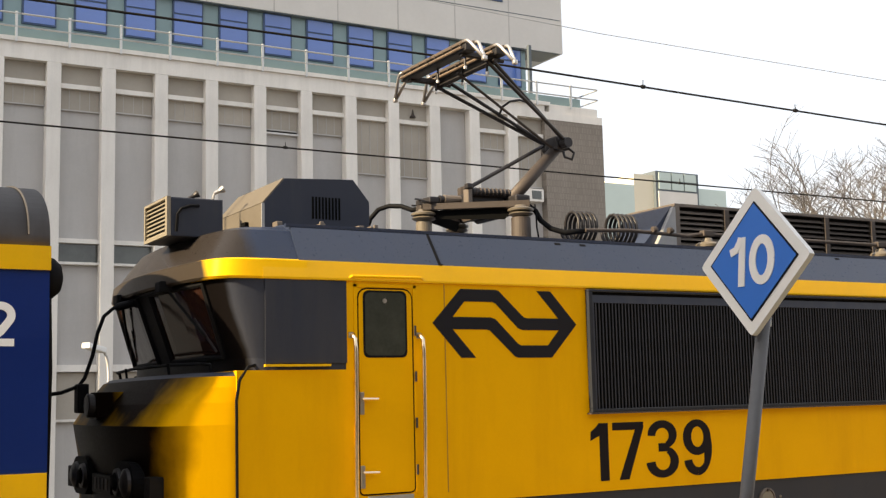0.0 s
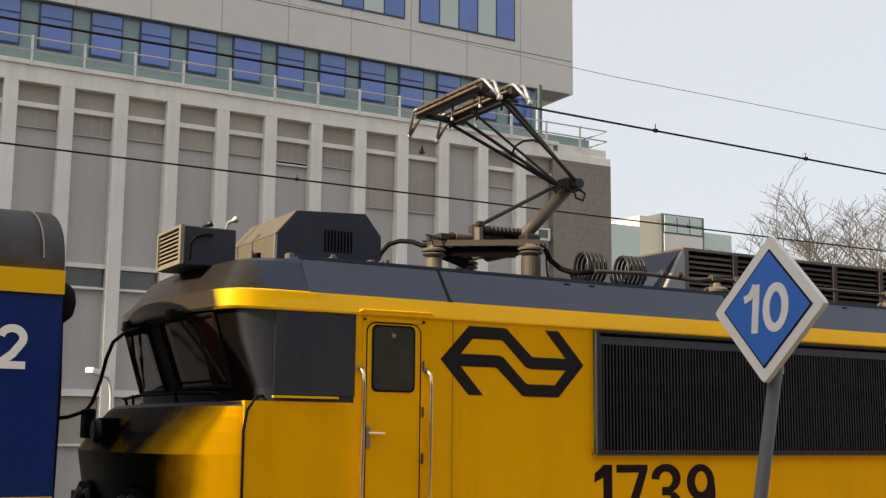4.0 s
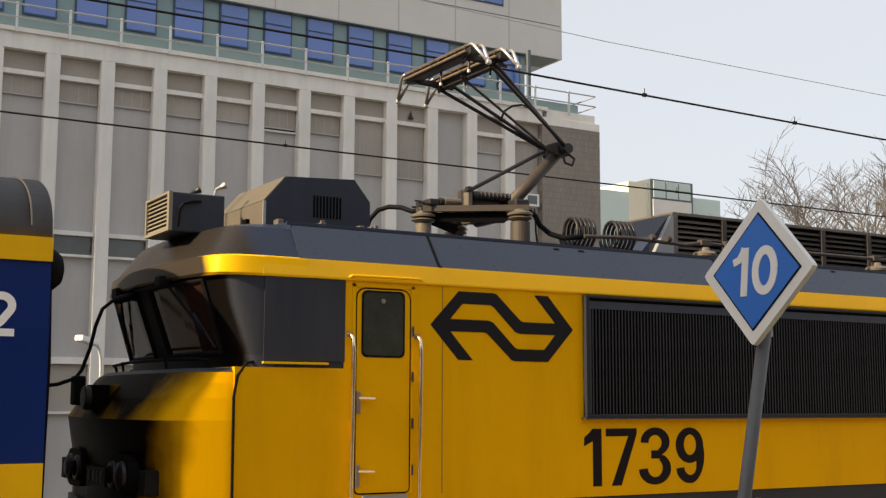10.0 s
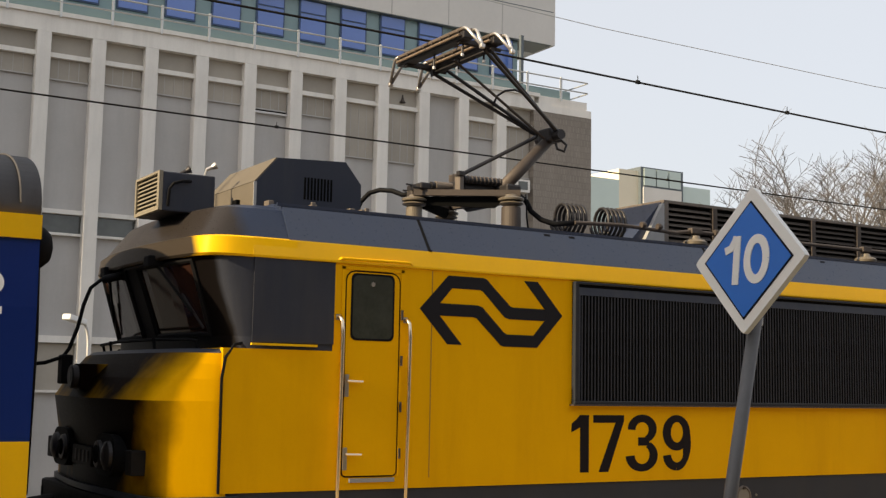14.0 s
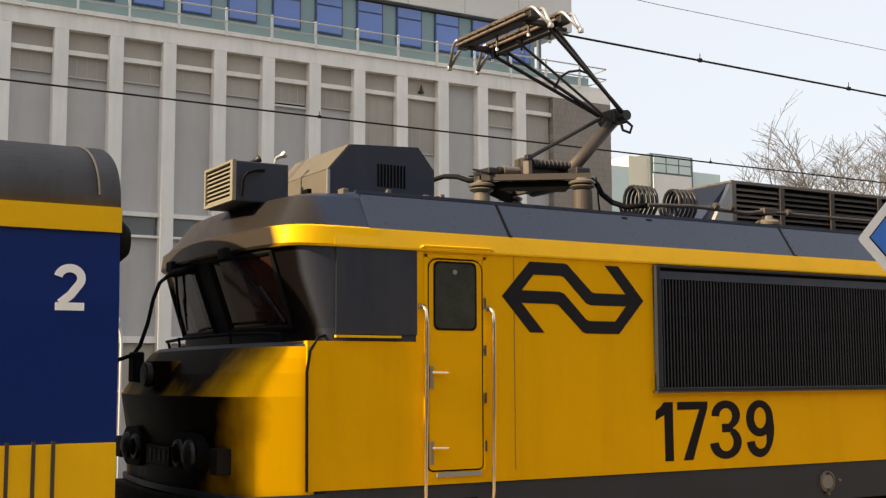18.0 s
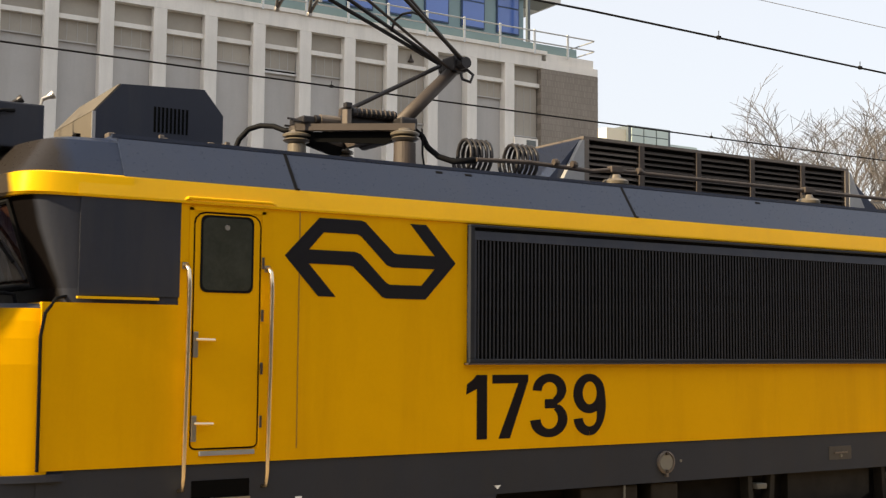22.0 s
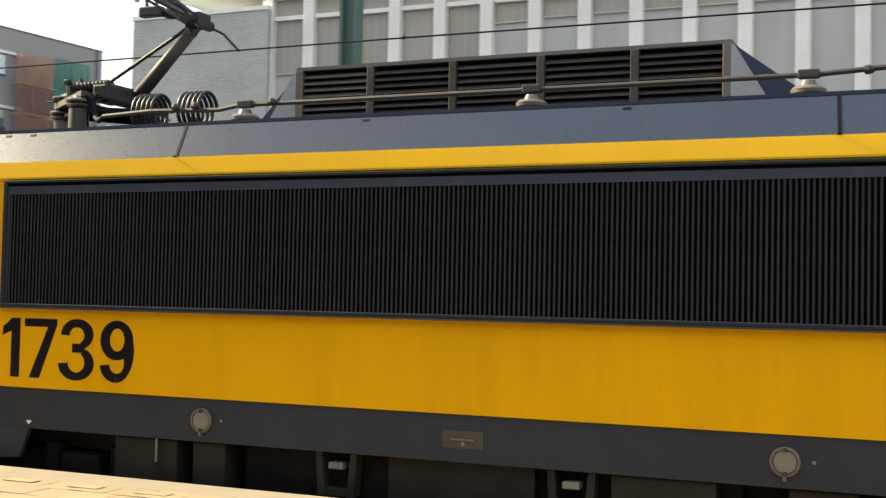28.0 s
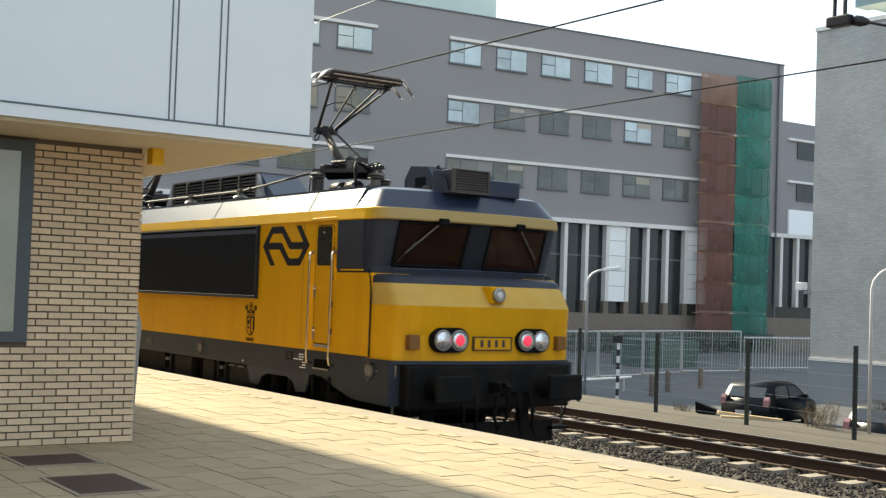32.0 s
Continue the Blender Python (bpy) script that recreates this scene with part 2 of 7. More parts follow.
M_BALLAST = mat("brown_ballast", (0.040, 0.031, 0.024), 0.95, vary=0.5, scale=8, fine=30, bump=1.0)
M_SLEEPER = mat("grey_brown_sleeper", (0.25, 0.21, 0.165), 0.9, vary=0.2, scale=3, bump=0.4)
M_RUST = mat("rusty_rail", (0.060, 0.034, 0.022), 0.75, 0.2, vary=0.3, scale=4)
M_RAILTOP = mat("polished_rail_top", (0.42, 0.37, 0.33), 0.32, 0.9, vary=0.15)
M_SAND = mat("sandy_ground", (0.072, 0.058, 0.043), 0.95, vary=0.4, scale=0.9, fine=12, bump=0.9, dirty=0.5, dirt=(0.045, 0.038, 0.029))
M_YARD = mat("grey_asphalt_yard", (0.058, 0.062, 0.070), 0.9, vary=0.25, scale=0.5, fine=12, bump=0.3, dirty=0.4, dirt=(0.11, 0.105, 0.095))
M_GROUND = mat("far_ground", (0.20, 0.19, 0.17), 0.95, vary=0.25, scale=0.05, fine=0.6)
M_GREENMAST = mat("green_mast_paint", (0.075, 0.13, 0.105), 0.5, vary=0.12)
M_RAILPAINT = mat("pale_rail_paint", (0.62, 0.63, 0.63), 0.5, vary=0.1)
M_GALV = mat("galvanised_steel", (0.42, 0.43, 0.44), 0.5, 0.5, vary=0.15, scale=6)
M_POST = mat("dark_green_post", (0.018, 0.024, 0.022), 0.5, vary=0.15)
M_WIRE = mat("overhead_wire", (0.022, 0.021, 0.020), 0.75, 0.0, vary=0.1, spec=0.1)
M_SIGNBLUE = mat("sign_blue", (0.018, 0.150, 0.60), 0.4, vary=0.05)
M_SIGNWHITE = mat("sign_white", (0.78, 0.775, 0.75), 0.45, vary=0.06)
M_CARPAINT = mat("black_car_paint", (0.006, 0.007, 0.009), 0.35, vary=0.1, coat=0.1, spec=0.15)
M_CARGLASS = mat("grey_car_glass", (0.035, 0.042, 0.048), 0.08, vary=0.3, scale=1.5, coat=0.3)
M_PALELAMP = mat("pale_lamp_plastic", (0.42, 0.40, 0.40), 0.25, vary=0.3, scale=8, coat=0.4)
M_TAILLAMP = mat("faded_tail_lamp", (0.26, 0.13, 0.13), 0.25, vary=0.3, scale=8, coat=0.3)
M_BARK = mat("bare_twigs", (0.095, 0.085, 0.08), 0.9, vary=0.2)


def netting(name, color, open_share):
    """Woven netting: lets part of the light and the view through."""
    m = mat(name, color, 0.85, vary=0.4, scale=0.8, fine=5, dirty=0.4, dirt=tuple(0.6 * c + 0.03 for c in color))
    nt = m.node_tree
    out, b = nt.nodes["Material Output"], nt.nodes["Principled BSDF"]
    t, x = nt.nodes.new("ShaderNodeBsdfTransparent"), nt.nodes.new("ShaderNodeMixShader")
    x.inputs[0].default_value = open_share
    nt.links.new(b.outputs[0], x.inputs[1]); nt.links.new(t.outputs[0], x.inputs[2]); nt.links.new(x.outputs[0], out.inputs[0])
    return m


M_TARP_G = netting("green_scaffold_netting", (0.034, 0.180, 0.138), 0.30)
M_TARP_R = netting("rust_netting", (0.155, 0.070, 0.052), 0.32)
M_TARP_O = netting("orange_netting", (0.30, 0.17, 0.115), 0.32)
M_DOORBLUE = mat("blue_door_paint", (0.045, 0.19, 0.46), 0.45, vary=0.08)
M_CREAM = mat("cream_cladding", (0.66, 0.60, 0.47), 0.7, vary=0.06, scale=0.3)
M_PALEGLASS = mat("pale_green_glass", (0.45, 0.53, 0.50), 0.15, vary=0.12, scale=0.2, coat=0.5)


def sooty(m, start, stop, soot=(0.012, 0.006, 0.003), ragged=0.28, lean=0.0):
    """Blends a darker colour into a paint at a body's end, ragged along x: soot, dust and painted shade."""
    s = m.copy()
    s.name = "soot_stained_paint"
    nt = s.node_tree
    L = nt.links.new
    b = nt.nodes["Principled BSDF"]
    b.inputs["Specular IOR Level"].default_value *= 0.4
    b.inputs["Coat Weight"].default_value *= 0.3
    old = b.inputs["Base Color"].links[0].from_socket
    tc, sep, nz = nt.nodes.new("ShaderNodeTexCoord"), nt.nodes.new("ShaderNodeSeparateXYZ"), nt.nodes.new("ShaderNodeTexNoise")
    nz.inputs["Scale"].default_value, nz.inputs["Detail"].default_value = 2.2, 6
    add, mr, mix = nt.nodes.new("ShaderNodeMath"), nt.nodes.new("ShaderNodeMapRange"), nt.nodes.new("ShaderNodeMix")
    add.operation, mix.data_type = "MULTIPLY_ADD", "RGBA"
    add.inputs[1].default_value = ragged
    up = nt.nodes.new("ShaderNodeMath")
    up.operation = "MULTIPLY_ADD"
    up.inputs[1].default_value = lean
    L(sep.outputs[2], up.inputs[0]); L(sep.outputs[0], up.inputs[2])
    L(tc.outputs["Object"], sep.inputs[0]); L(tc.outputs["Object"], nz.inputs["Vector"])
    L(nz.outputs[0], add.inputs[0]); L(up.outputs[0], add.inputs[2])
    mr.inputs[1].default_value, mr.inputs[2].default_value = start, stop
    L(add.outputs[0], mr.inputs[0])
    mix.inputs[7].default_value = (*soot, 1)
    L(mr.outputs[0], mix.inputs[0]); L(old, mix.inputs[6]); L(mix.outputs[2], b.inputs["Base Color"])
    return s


def coursed(m, long, high):
    """Lays a faint pattern of brick courses over a wall that faces along y."""
    nt = m.node_tree
    L = nt.links.new
    b = nt.nodes["Principled BSDF"]
    old = b.inputs["Base Color"].links[0].from_socket
    tc, sep, com = (nt.nodes.new("ShaderNode" + k) for k in ("TexCoord", "SeparateXYZ", "CombineXYZ"))
    br, mix = nt.nodes.new("ShaderNodeTexBrick"), nt.nodes.new("ShaderNodeMix")
    L(tc.outputs["Object"], sep.inputs[0]); L(sep.outputs[0], com.inputs[0]); L(sep.outputs[2], com.inputs[1]); L(com.outputs[0], br.inputs["Vector"])
    br.inputs["Scale"].default_value, br.inputs["Mortar Size"].default_value = 1.0, 0.012
    br.inputs["Brick Width"].default_value, br.inputs["Row Height"].default_value = long, high
    br.inputs["Color1"].default_value, br.inputs["Color2"].default_value, br.inputs["Mortar"].default_value = (1, 1, 1, 1), (0.84, 0.83, 0.82, 1), (0.74, 0.73, 0.71, 1)
    mix.data_type, mix.blend_type = "RGBA", "MULTIPLY"
    mix.inputs[0].default_value = 1.0
    L(old, mix.inputs[6]); L(br.outputs[0], mix.inputs[7]); L(mix.outputs[2], b.inputs["Base Color"])


coursed(M_GBRICK, 0.072, 0.23)
coursed(M_WESTBRICK, 0.23, 0.072)
# Nose and slope: soot and the coach's shade are blackened in together.
M_SOOTSHADE = sooty(M_YELLOW, -7.50, -7.74, (0.006, 0.003, 0.002))
M_SLOPESOOTSHADE = sooty(M_YELLOW, -9.38, -9.56, (0.008, 0.004, 0.002), 0.22, -0.85)
# Grime and the shade on this end are both mixed into the yellow.
M_NOSE = mat("grimy_nose_yellow", (0.72, 0.36, 0.002), 0.42, vary=0.14, scale=1.6, coat=0.04, dirty=0.55, streak=0.6, dirt=(0.30, 0.125, 0.006), spec=0.2)
M_RUSTSOCKET = mat("rusty_orange_socket", (0.22, 0.095, 0.016), 0.6, vary=0.3, scale=12, dirty=0.5, dirt=(0.10, 0.04, 0.012))
M_NOSEDUST = mat("dust_faded_yellow", (0.56, 0.36, 0.085), 0.6, vary=0.15, scale=2.5, dirty=0.5, dirt=(0.60, 0.33, 0.02), spec=0.15)
M_CRATE = mat("dull_green_crate", (0.05, 0.085, 0.075), 0.7, vary=0.3)
M_TAN = mat("tan_dusty_metal", (0.105, 0.088, 0.066), 0.75, vary=0.2, scale=3)
M_BASEPAINT = mat("cool_grey_base_paint", (0.25, 0.26, 0.275), 0.8, vary=0.12, scale=0.7, fine=12, bump=0.3)
M_BROWSOOT = sooty(M_BAND, -7.50, -7.53, (0.040, 0.032, 0.025), 0.05)
M_BROWDUST = sooty(M_BAND, 7.40, 7.66, (0.42, 0.31, 0.13), 0.3)
# Cab: black follows the edge of the coach's shadow, with soot.
M_CABSOOTSHADE = sooty(M_GREY, -6.47, -6.50, (0.005, 0.004, 0.004), 0.05, 0.3)
M_LOUVRELIT = mat("cream_louvre", (0.21, 0.185, 0.14), 0.5, vary=0.15)
M_GROUNDGLASS = mat("dark_ground_floor_glass", (0.016, 0.02, 0.022), 0.12, vary=0.6, scale=0.3, fine=1.2, coat=0.15, spec=0.35)
# Pale greenish base colour paints what the station pane reflects.
M_STATGLASS = mat("station_window_glass", (0.30, 0.31, 0.25), 0.06, vary=0.4, scale=0.6, fine=2.0, coat=0.6)
M_SIGNPOST = mat("grey_sign_post", (0.115, 0.115, 0.12), 0.55, 0.15, vary=0.25, scale=5, bump=0.2, dirty=0.4, dirt=(0.09, 0.085, 0.08))
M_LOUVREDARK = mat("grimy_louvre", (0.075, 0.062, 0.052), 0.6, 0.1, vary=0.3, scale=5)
M_ROOFSOOT = sooty(M_ROOF, -7.00, -7.12, (0.024, 0.020, 0.018))
M_BLACKSTRIPE = mat("black_stripe_paint", (0.02, 0.02, 0.02), 0.5)
M_HEDGE = mat("dull_green_hedge", (0.040, 0.062, 0.052), 0.85, vary=0.5, scale=1.5, fine=9, bump=0.8)
M_PLANK = mat("raw_yellow_timber", (0.52, 0.38, 0.20), 0.7, vary=0.2, scale=4)
M_DRYTWIG = mat("dry_weed", (0.15, 0.115, 0.075), 0.9, vary=0.3)

# ---- small tools for meshes ----
def part(name, bm, material, parent=None, label="", smooth=False):
    """Links a bmesh as one mesh object under a thing or a part."""
    me = bpy.data.meshes.new(name)
    bm.to_mesh(me)
    bm.free()
    me.materials.append(material)
    if smooth:
        for p in me.polygons:
            p.use_smooth = True
    ob = new(name, me)
    if parent:
        ob.parent = parent
    if label:
        tagged(ob, label)
    return ob


def like(ob, m, parent=None):
    """One more object on the mesh of ob, at the pose m in its parent's space."""
    o = new(ob.name.split(".")[0], ob.data)
    o.parent = parent or ob.parent
    o.matrix_basis = m
    return o


def thing(name, label, category, group="", kind="", at=(0, 0, 0)):
    e = new(name)
    e.empty_display_size = 0.2
    e.location = at
    return tagged(e, label, category, group, kind)


def B():
    return bmesh.new()


def box(bm, x0, x1, y0, y1, z0, z1, bevel=0.0):
    v = [bm.verts.new((x, y, z)) for x in (x0, x1) for y in (y0, y1) for z in (z0, z1)]
    fs = [bm.faces.new([v[k] for k in f]) for f in ((0, 1, 3, 2), (4, 6, 7, 5), (0, 4, 5, 1), (2, 3, 7, 6), (0, 2, 6, 4), (1, 5, 7, 3))]
    if bevel:
        es = list({e for f in fs for e in f.edges})
        bmesh.ops.bevel(bm, geom=es, offset=bevel, segments=2, profile=0.6, affect="EDGES")
    return bm


def prism(bm, poly, axis, a, b):
    """A polygon (two coordinates) drawn out along an axis from a to b. x: (y, z); y: (x, z); z: (x, y)."""
    put = {"x": lambda p, t: (t, p[0], p[1]), "y": lambda p, t: (p[0], t, p[1]), "z": lambda p, t: (p[0], p[1], t)}[axis]
    lo, hi = [bm.verts.new(put(p, a)) for p in poly], [bm.verts.new(put(p, b)) for p in poly]
    bm.faces.new(lo); bm.faces.new(hi[::-1])
    for k in range(len(poly)):
        bm.faces.new((lo[k], hi[k], hi[k - 1], lo[k - 1]))
    bmesh.ops.recalc_face_normals(bm, faces=bm.faces[:])
    return bm


def rod(bm, p, q, r, n=8, r2=None):
    """A round bar from p to q."""
    p, q = Vector(p), Vector(q)
    d = (q - p).normalized()
    u = d.orthogonal().normalized()
    w = d.cross(u)
    r2 = r if r2 is None else r2
    a = [bm.verts.new(p + r * (math.cos(k * math.tau / n) * u + math.sin(k * math.tau / n) * w)) for k in range(n)]
    b = [bm.verts.new(q + r2 * (math.cos(k * math.tau / n) * u + math.sin(k * math.tau / n) * w)) for k in range(n)]
    bm.faces.new(a[::-1]); bm.faces.new(b)
    for k in range(n):
        bm.faces.new((a[k - 1], a[k], b[k], b[k - 1]))
    return bm


def tube(bm, pts, r, n=8):
    """A bent pipe through points."""
    pts = [Vector(p) for p in pts]
    rings, u = [], None
    for k, p in enumerate(pts):
        d = (pts[min(k + 1, len(pts) - 1)] - pts[max(k - 1, 0)]).normalized()
        u = (u - d * u.dot(d)).normalized() if u is not None else d.orthogonal().normalized()
        w = d.cross(u)
        rings.append([bm.verts.new(p + r * (math.cos(j * math.tau / n) * u + math.sin(j * math.tau / n) * w)) for j in range(n)])
    for a, b in zip(rings, rings[1:]):
        for j in range(n):
            bm.faces.new((a[j - 1], a[j], b[j], b[j - 1]))
    bm.faces.new(rings[0][::-1]); bm.faces.new(rings[-1])
    return bm


def lathe(bm, base, axis, profile, n=16):
    """Turned shape: profile of (along, radius) about an axis from base."""
    d = Vector(axis).normalized()
    u = d.orthogonal().normalized()
    w = d.cross(u)
    rings = [[bm.verts.new(Vector(base) + h * d + max(r, 1e-4) * (math.cos(j * math.tau / n) * u + math.sin(j * math.tau / n) * w)) for j in range(n)] for h, r in profile]
    for a, b in zip(rings, rings[1:]):
        for j in range(n):
            bm.faces.new((a[j - 1], a[j], b[j], b[j - 1]))
    bm.faces.new(rings[0][::-1]); bm.faces.new(rings[-1])
    return bm


def quad(bm, *ps):
    bm.faces.new([bm.verts.new(p) for p in ps])
    return bm


def slab(bm, corners, normal, thick):
    """A flat plate: its outer corners, drawn back along its normal."""
    n = Vector(normal).normalized() * thick
    a = [bm.verts.new(p) for p in corners]
    b = [bm.verts.new(Vector(p) - n) for p in corners]
    bm.faces.new(a); bm.faces.new(b[::-1])
    for k in range(len(a)):
        bm.faces.new((a[k], a[k - 1], b[k - 1], b[k]))
    bmesh.ops.recalc_face_normals(bm, faces=bm.faces[:])
    return bm


def lettering(text, wide, high, deep=0.006, bold=0.0):
    """Text as a bmesh in the xz plane, facing -y, its lower left corner at the origin."""
    cu = bpy.data.curves.new("lettering", "FONT")
    cu.body, cu.offset, cu.extrude = text, bold, 0.01
    ob = bpy.data.objects.new("lettering", cu)
    scene.collection.objects.link(ob)
    me = bpy.data.meshes.new_from_object(ob.evaluated_get(bpy.context.evaluated_depsgraph_get()))
    bpy.data.objects.remove(ob)
    bm = B()
    bm.from_mesh(me)
    lo = [min(v.co[k] for v in bm.verts) for k in range(3)]
    hi = [max(v.co[k] for v in bm.verts) for k in range(3)]
    for v in bm.verts:
        x, y, z = ((v.co[k] - lo[k]) / (hi[k] - lo[k]) for k in range(3))
        v.co = (x * wide, -z * deep, y * high)
    bmesh.ops.recalc_face_normals(bm, faces=bm.faces[:])
    return bm


def moved(bm, m):
    bmesh.ops.transform(bm, matrix=m, verts=bm.verts[:])
    return bm
# ---- the locomotive: origin at its middle on the rail, x along the track, near side at y = -1.48 ----
W = 1.48
NOSE_LOW = ((7.36, 1.475), (7.60, 1.438), (7.74, 1.41), (7.785, 1.355), (7.825, 1.25), (7.875, 0.80), (7.915, 0.35), (7.925, 0.0))
NOSE_MID = ((7.36, 1.475), (7.60, 1.435), (7.78, 1.395), (7.855, 1.315), (7.90, 1.21), (7.96, 0.80), (8.00, 0.35), (8.01, 0.0))
NOSE_TOP = ((7.36, 1.462), (7.48, 1.42), (7.55, 1.375), (7.61, 1.29), (7.65, 1.13), (7.69, 0.80), (7.72, 0.35), (7.73, 0.0))
CAB_LOW = ((7.10, 1.475), (7.22, 1.44), (7.29, 1.34), (7.33, 1.18), (7.37, 0.80), (7.40, 0.35), (7.41, 0.0))
CAB_TOP = ((7.20, 1.475), (7.36, 1.45), (7.45, 1.37), (7.51, 1.20), (7.57, 0.80), (7.61, 0.35), (7.62, 0.0))
BAND = ((7.16, 1.487), (7.36, 1.468), (7.48, 1.39), (7.55, 1.22), (7.62, 0.80), (7.66, 0.35), (7.67, 0.0))
CROWN = ((7.05, 1.30), (7.20, 1.285), (7.29, 1.22), (7.36, 1.07), (7.43, 0.70), (7.46, 0.30), (7.47, 0.0))


def both(ring):
    """The outline round the end from the near side to the far side."""
    return [(x, -y) for x, y in ring] + [(x, y) for x, y in ring[-2::-1]]


def dense(pts, n=3):
    """A finer outline through the same points (Catmull-Rom)."""
    out = []
    for k in range(len(pts) - 1):
        a, b, c, d = (Vector(pts[max(0, min(len(pts) - 1, k + q))]) for q in (-1, 0, 1, 2))
        for j in range(n):
            t = j / n
            out.append(0.5 * (2 * b + (c - a) * t + (2 * a - 5 * b + 4 * c - d) * t * t + (3 * b - a - 3 * c + d) * t**3))
    return [(p.x, p.y) for p in out] + [pts[-1]]


def loft(rings, sx, back=None, cap=False):
    """Skin between rings of (z, outline); sx mirrors the end; back closes it at that x."""
    bm = B()
    rows = []
    for z, ring in rings:
        pts = dense(both(ring))
        if back is not None:
            pts = [(back, pts[0][1])] + pts + [(back, pts[-1][1])]
        rows.append([bm.verts.new((sx * x, sx * y, z)) for x, y in pts])
    for a, b in zip(rows, rows[1:]):
        for k in range(len(a) - 1):
            bm.faces.new((a[k], a[k + 1], b[k + 1], b[k])).smooth = True
        if back is not None:
            bm.faces.new((a[-1], a[0], b[0], b[-1]))
    if cap:
        bm.faces.new(rows[-1]); bm.faces.new(rows[0][::-1])
    for row in rows:
        for a, b in zip(row, row[1:]):
            e = bm.edges.get((a, b))
            if e:
                e.smooth = False
    bmesh.ops.recalc_face_normals(bm, faces=bm.faces[:])
    return bm


def stroke(points, width):
    """A band of even width along a polyline, mitred, as a polygon."""
    pts = [Vector(p) for p in points]
    left, right = [], []
    for k, p in enumerate(pts):
        d0 = (p - pts[k - 1]).normalized() if k else (pts[1] - p).normalized()
        d1 = (pts[k + 1] - p).normalized() if k < len(pts) - 1 else d0
        n0, n1 = Vector((-d0.y, d0.x)), Vector((-d1.y, d1.x))
        m = (n0 + n1).normalized()
        s = width / 2 / max(0.35, m.dot(n0))
        left.append(p + m * s); right.append(p - m * s)
    return left, right


def ribbon(bm, points, width, y, deep=0.005):
    """A raised band along a polyline, one connected strip."""
    left, right = stroke(points, width)
    rows = [[bm.verts.new((p.x, q, p.y)) for p, q in ((l, y), (r, y), (r, y + deep), (l, y + deep))] for l, r in zip(left, right)]
    for a, b in zip(rows, rows[1:]):
        for k in range(4):
            bm.faces.new((a[k - 1], a[k], b[k], b[k - 1]))
    bm.faces.new(rows[0]); bm.faces.new(rows[-1][::-1])
    bmesh.ops.recalc_face_normals(bm, faces=bm.faces[:])
    return bm


def arc(cx, cz, rx, rz, a, b, n=16):
    return [(cx + rx * math.cos(radians(a + (b - a) * k / n)), cz + rz * math.sin(radians(a + (b - a) * k / n))) for k in range(n + 1)]


def figures(text, high, y):
    """Upright sans-serif figures as raised bands, one bmesh each, lower left corner at the origin, facing -y."""
    out, x = [], 0.0
    h, s = high, high * 0.18
    for c in text:
        bm = B()
        out.append(bm)
        if c == "1":
            ribbon(bm, [(x + 0.33 * h, 0), (x + 0.33 * h, h)], s, y)
            ribbon(bm, [(x + 0.0 * h, 0.70 * h), (x + 0.16 * h, 0.755 * h), (x + 0.27 * h, 0.92 * h), (x + 0.29 * h, h)], s * 0.85, y - 0.0006)
            x += 0.53 * h
        elif c == "7":
            ribbon(bm, [(x, 0.915 * h), (x + 0.70 * h, 0.915 * h)], s * 0.95, y)
            ribbon(bm, [(x + 0.62 * h, 0.90 * h), (x + 0.45 * h, 0.55 * h), (x + 0.24 * h, 0)], s, y - 0.0006)
            x += 0.82 * h
        elif c == "3":
            ribbon(bm, arc(x + 0.36 * h, 0.715 * h, 0.27 * h, 0.20 * h, 185, -85), s, y)
            ribbon(bm, [(x + 0.27 * h, 0.52 * h)] + arc(x + 0.36 * h, 0.30 * h, 0.285 * h, 0.215 * h, 88, -185), s, y - 0.0006)
            x += 0.90 * h
        elif c == "9":
            ribbon(bm, arc(x + 0.34 * h, 0.675 * h, 0.245 * h, 0.24 * h, 0, 360, 28), s, y)
            ribbon(bm, [(x + 0.59 * h, 0.70 * h)] + arc(x + 0.335 * h, 0.32 * h, 0.255 * h, 0.235 * h, 0, -168, 18), s, y - 0.0006)
            x += 0.86 * h
        elif c == "0":
            ribbon(bm, arc(x + 0.35 * h, 0.5 * h, 0.255 * h, 0.41 * h, 0, 360, 32), s, y)
            x += 0.82 * h
        elif c == "2":
            ribbon(bm, arc(x + 0.33 * h, 0.70 * h, 0.25 * h, 0.22 * h, 170, -30) + [(x + 0.36 * h, 0.34 * h), (x + 0.13 * h, 0.15 * h)], s, y)
            ribbon(bm, [(x + 0.03 * h, 0.085 * h), (x + 0.65 * h, 0.085 * h)], s * 0.95, y - 0.0006)
            x += 0.8 * h
    return out


loco = thing("locomotive", "yellow and slate-grey electric locomotive with two raised pantographs", "locomotive")

# body shell in its colours
shell = B()
box(shell, -7.36, 7.36, -W, W, 1.32, 2.37)
box(shell, -6.48, 6.48, -W, W, 2.37, 3.05)
part("body_shell", shell, M_YELLOW, loco, "yellow painted body side with faint streaks")
sill = B()
prism(sill, ((-1.465, 0.985), (-1.465, 1.32), (1.465, 1.32), (1.465, 0.985)), "x", -7.36, 7.36)
part("solebar", sill, M_SOLE, loco, "slate-grey lower body band")
for sy in (-1, 1):
    bm = B()
    prism(bm, ((sy * 1.46, 3.046), (sy * 1.498, 3.052), (sy * 1.500, 3.066), (sy * 1.484, 3.196), (sy * 1.44, 3.205)), "x", -7.16, 7.16)
    part("cant_rail", bm, M_BAND, loco, "brighter yellow cant rail along the roof edge")
roof = B()
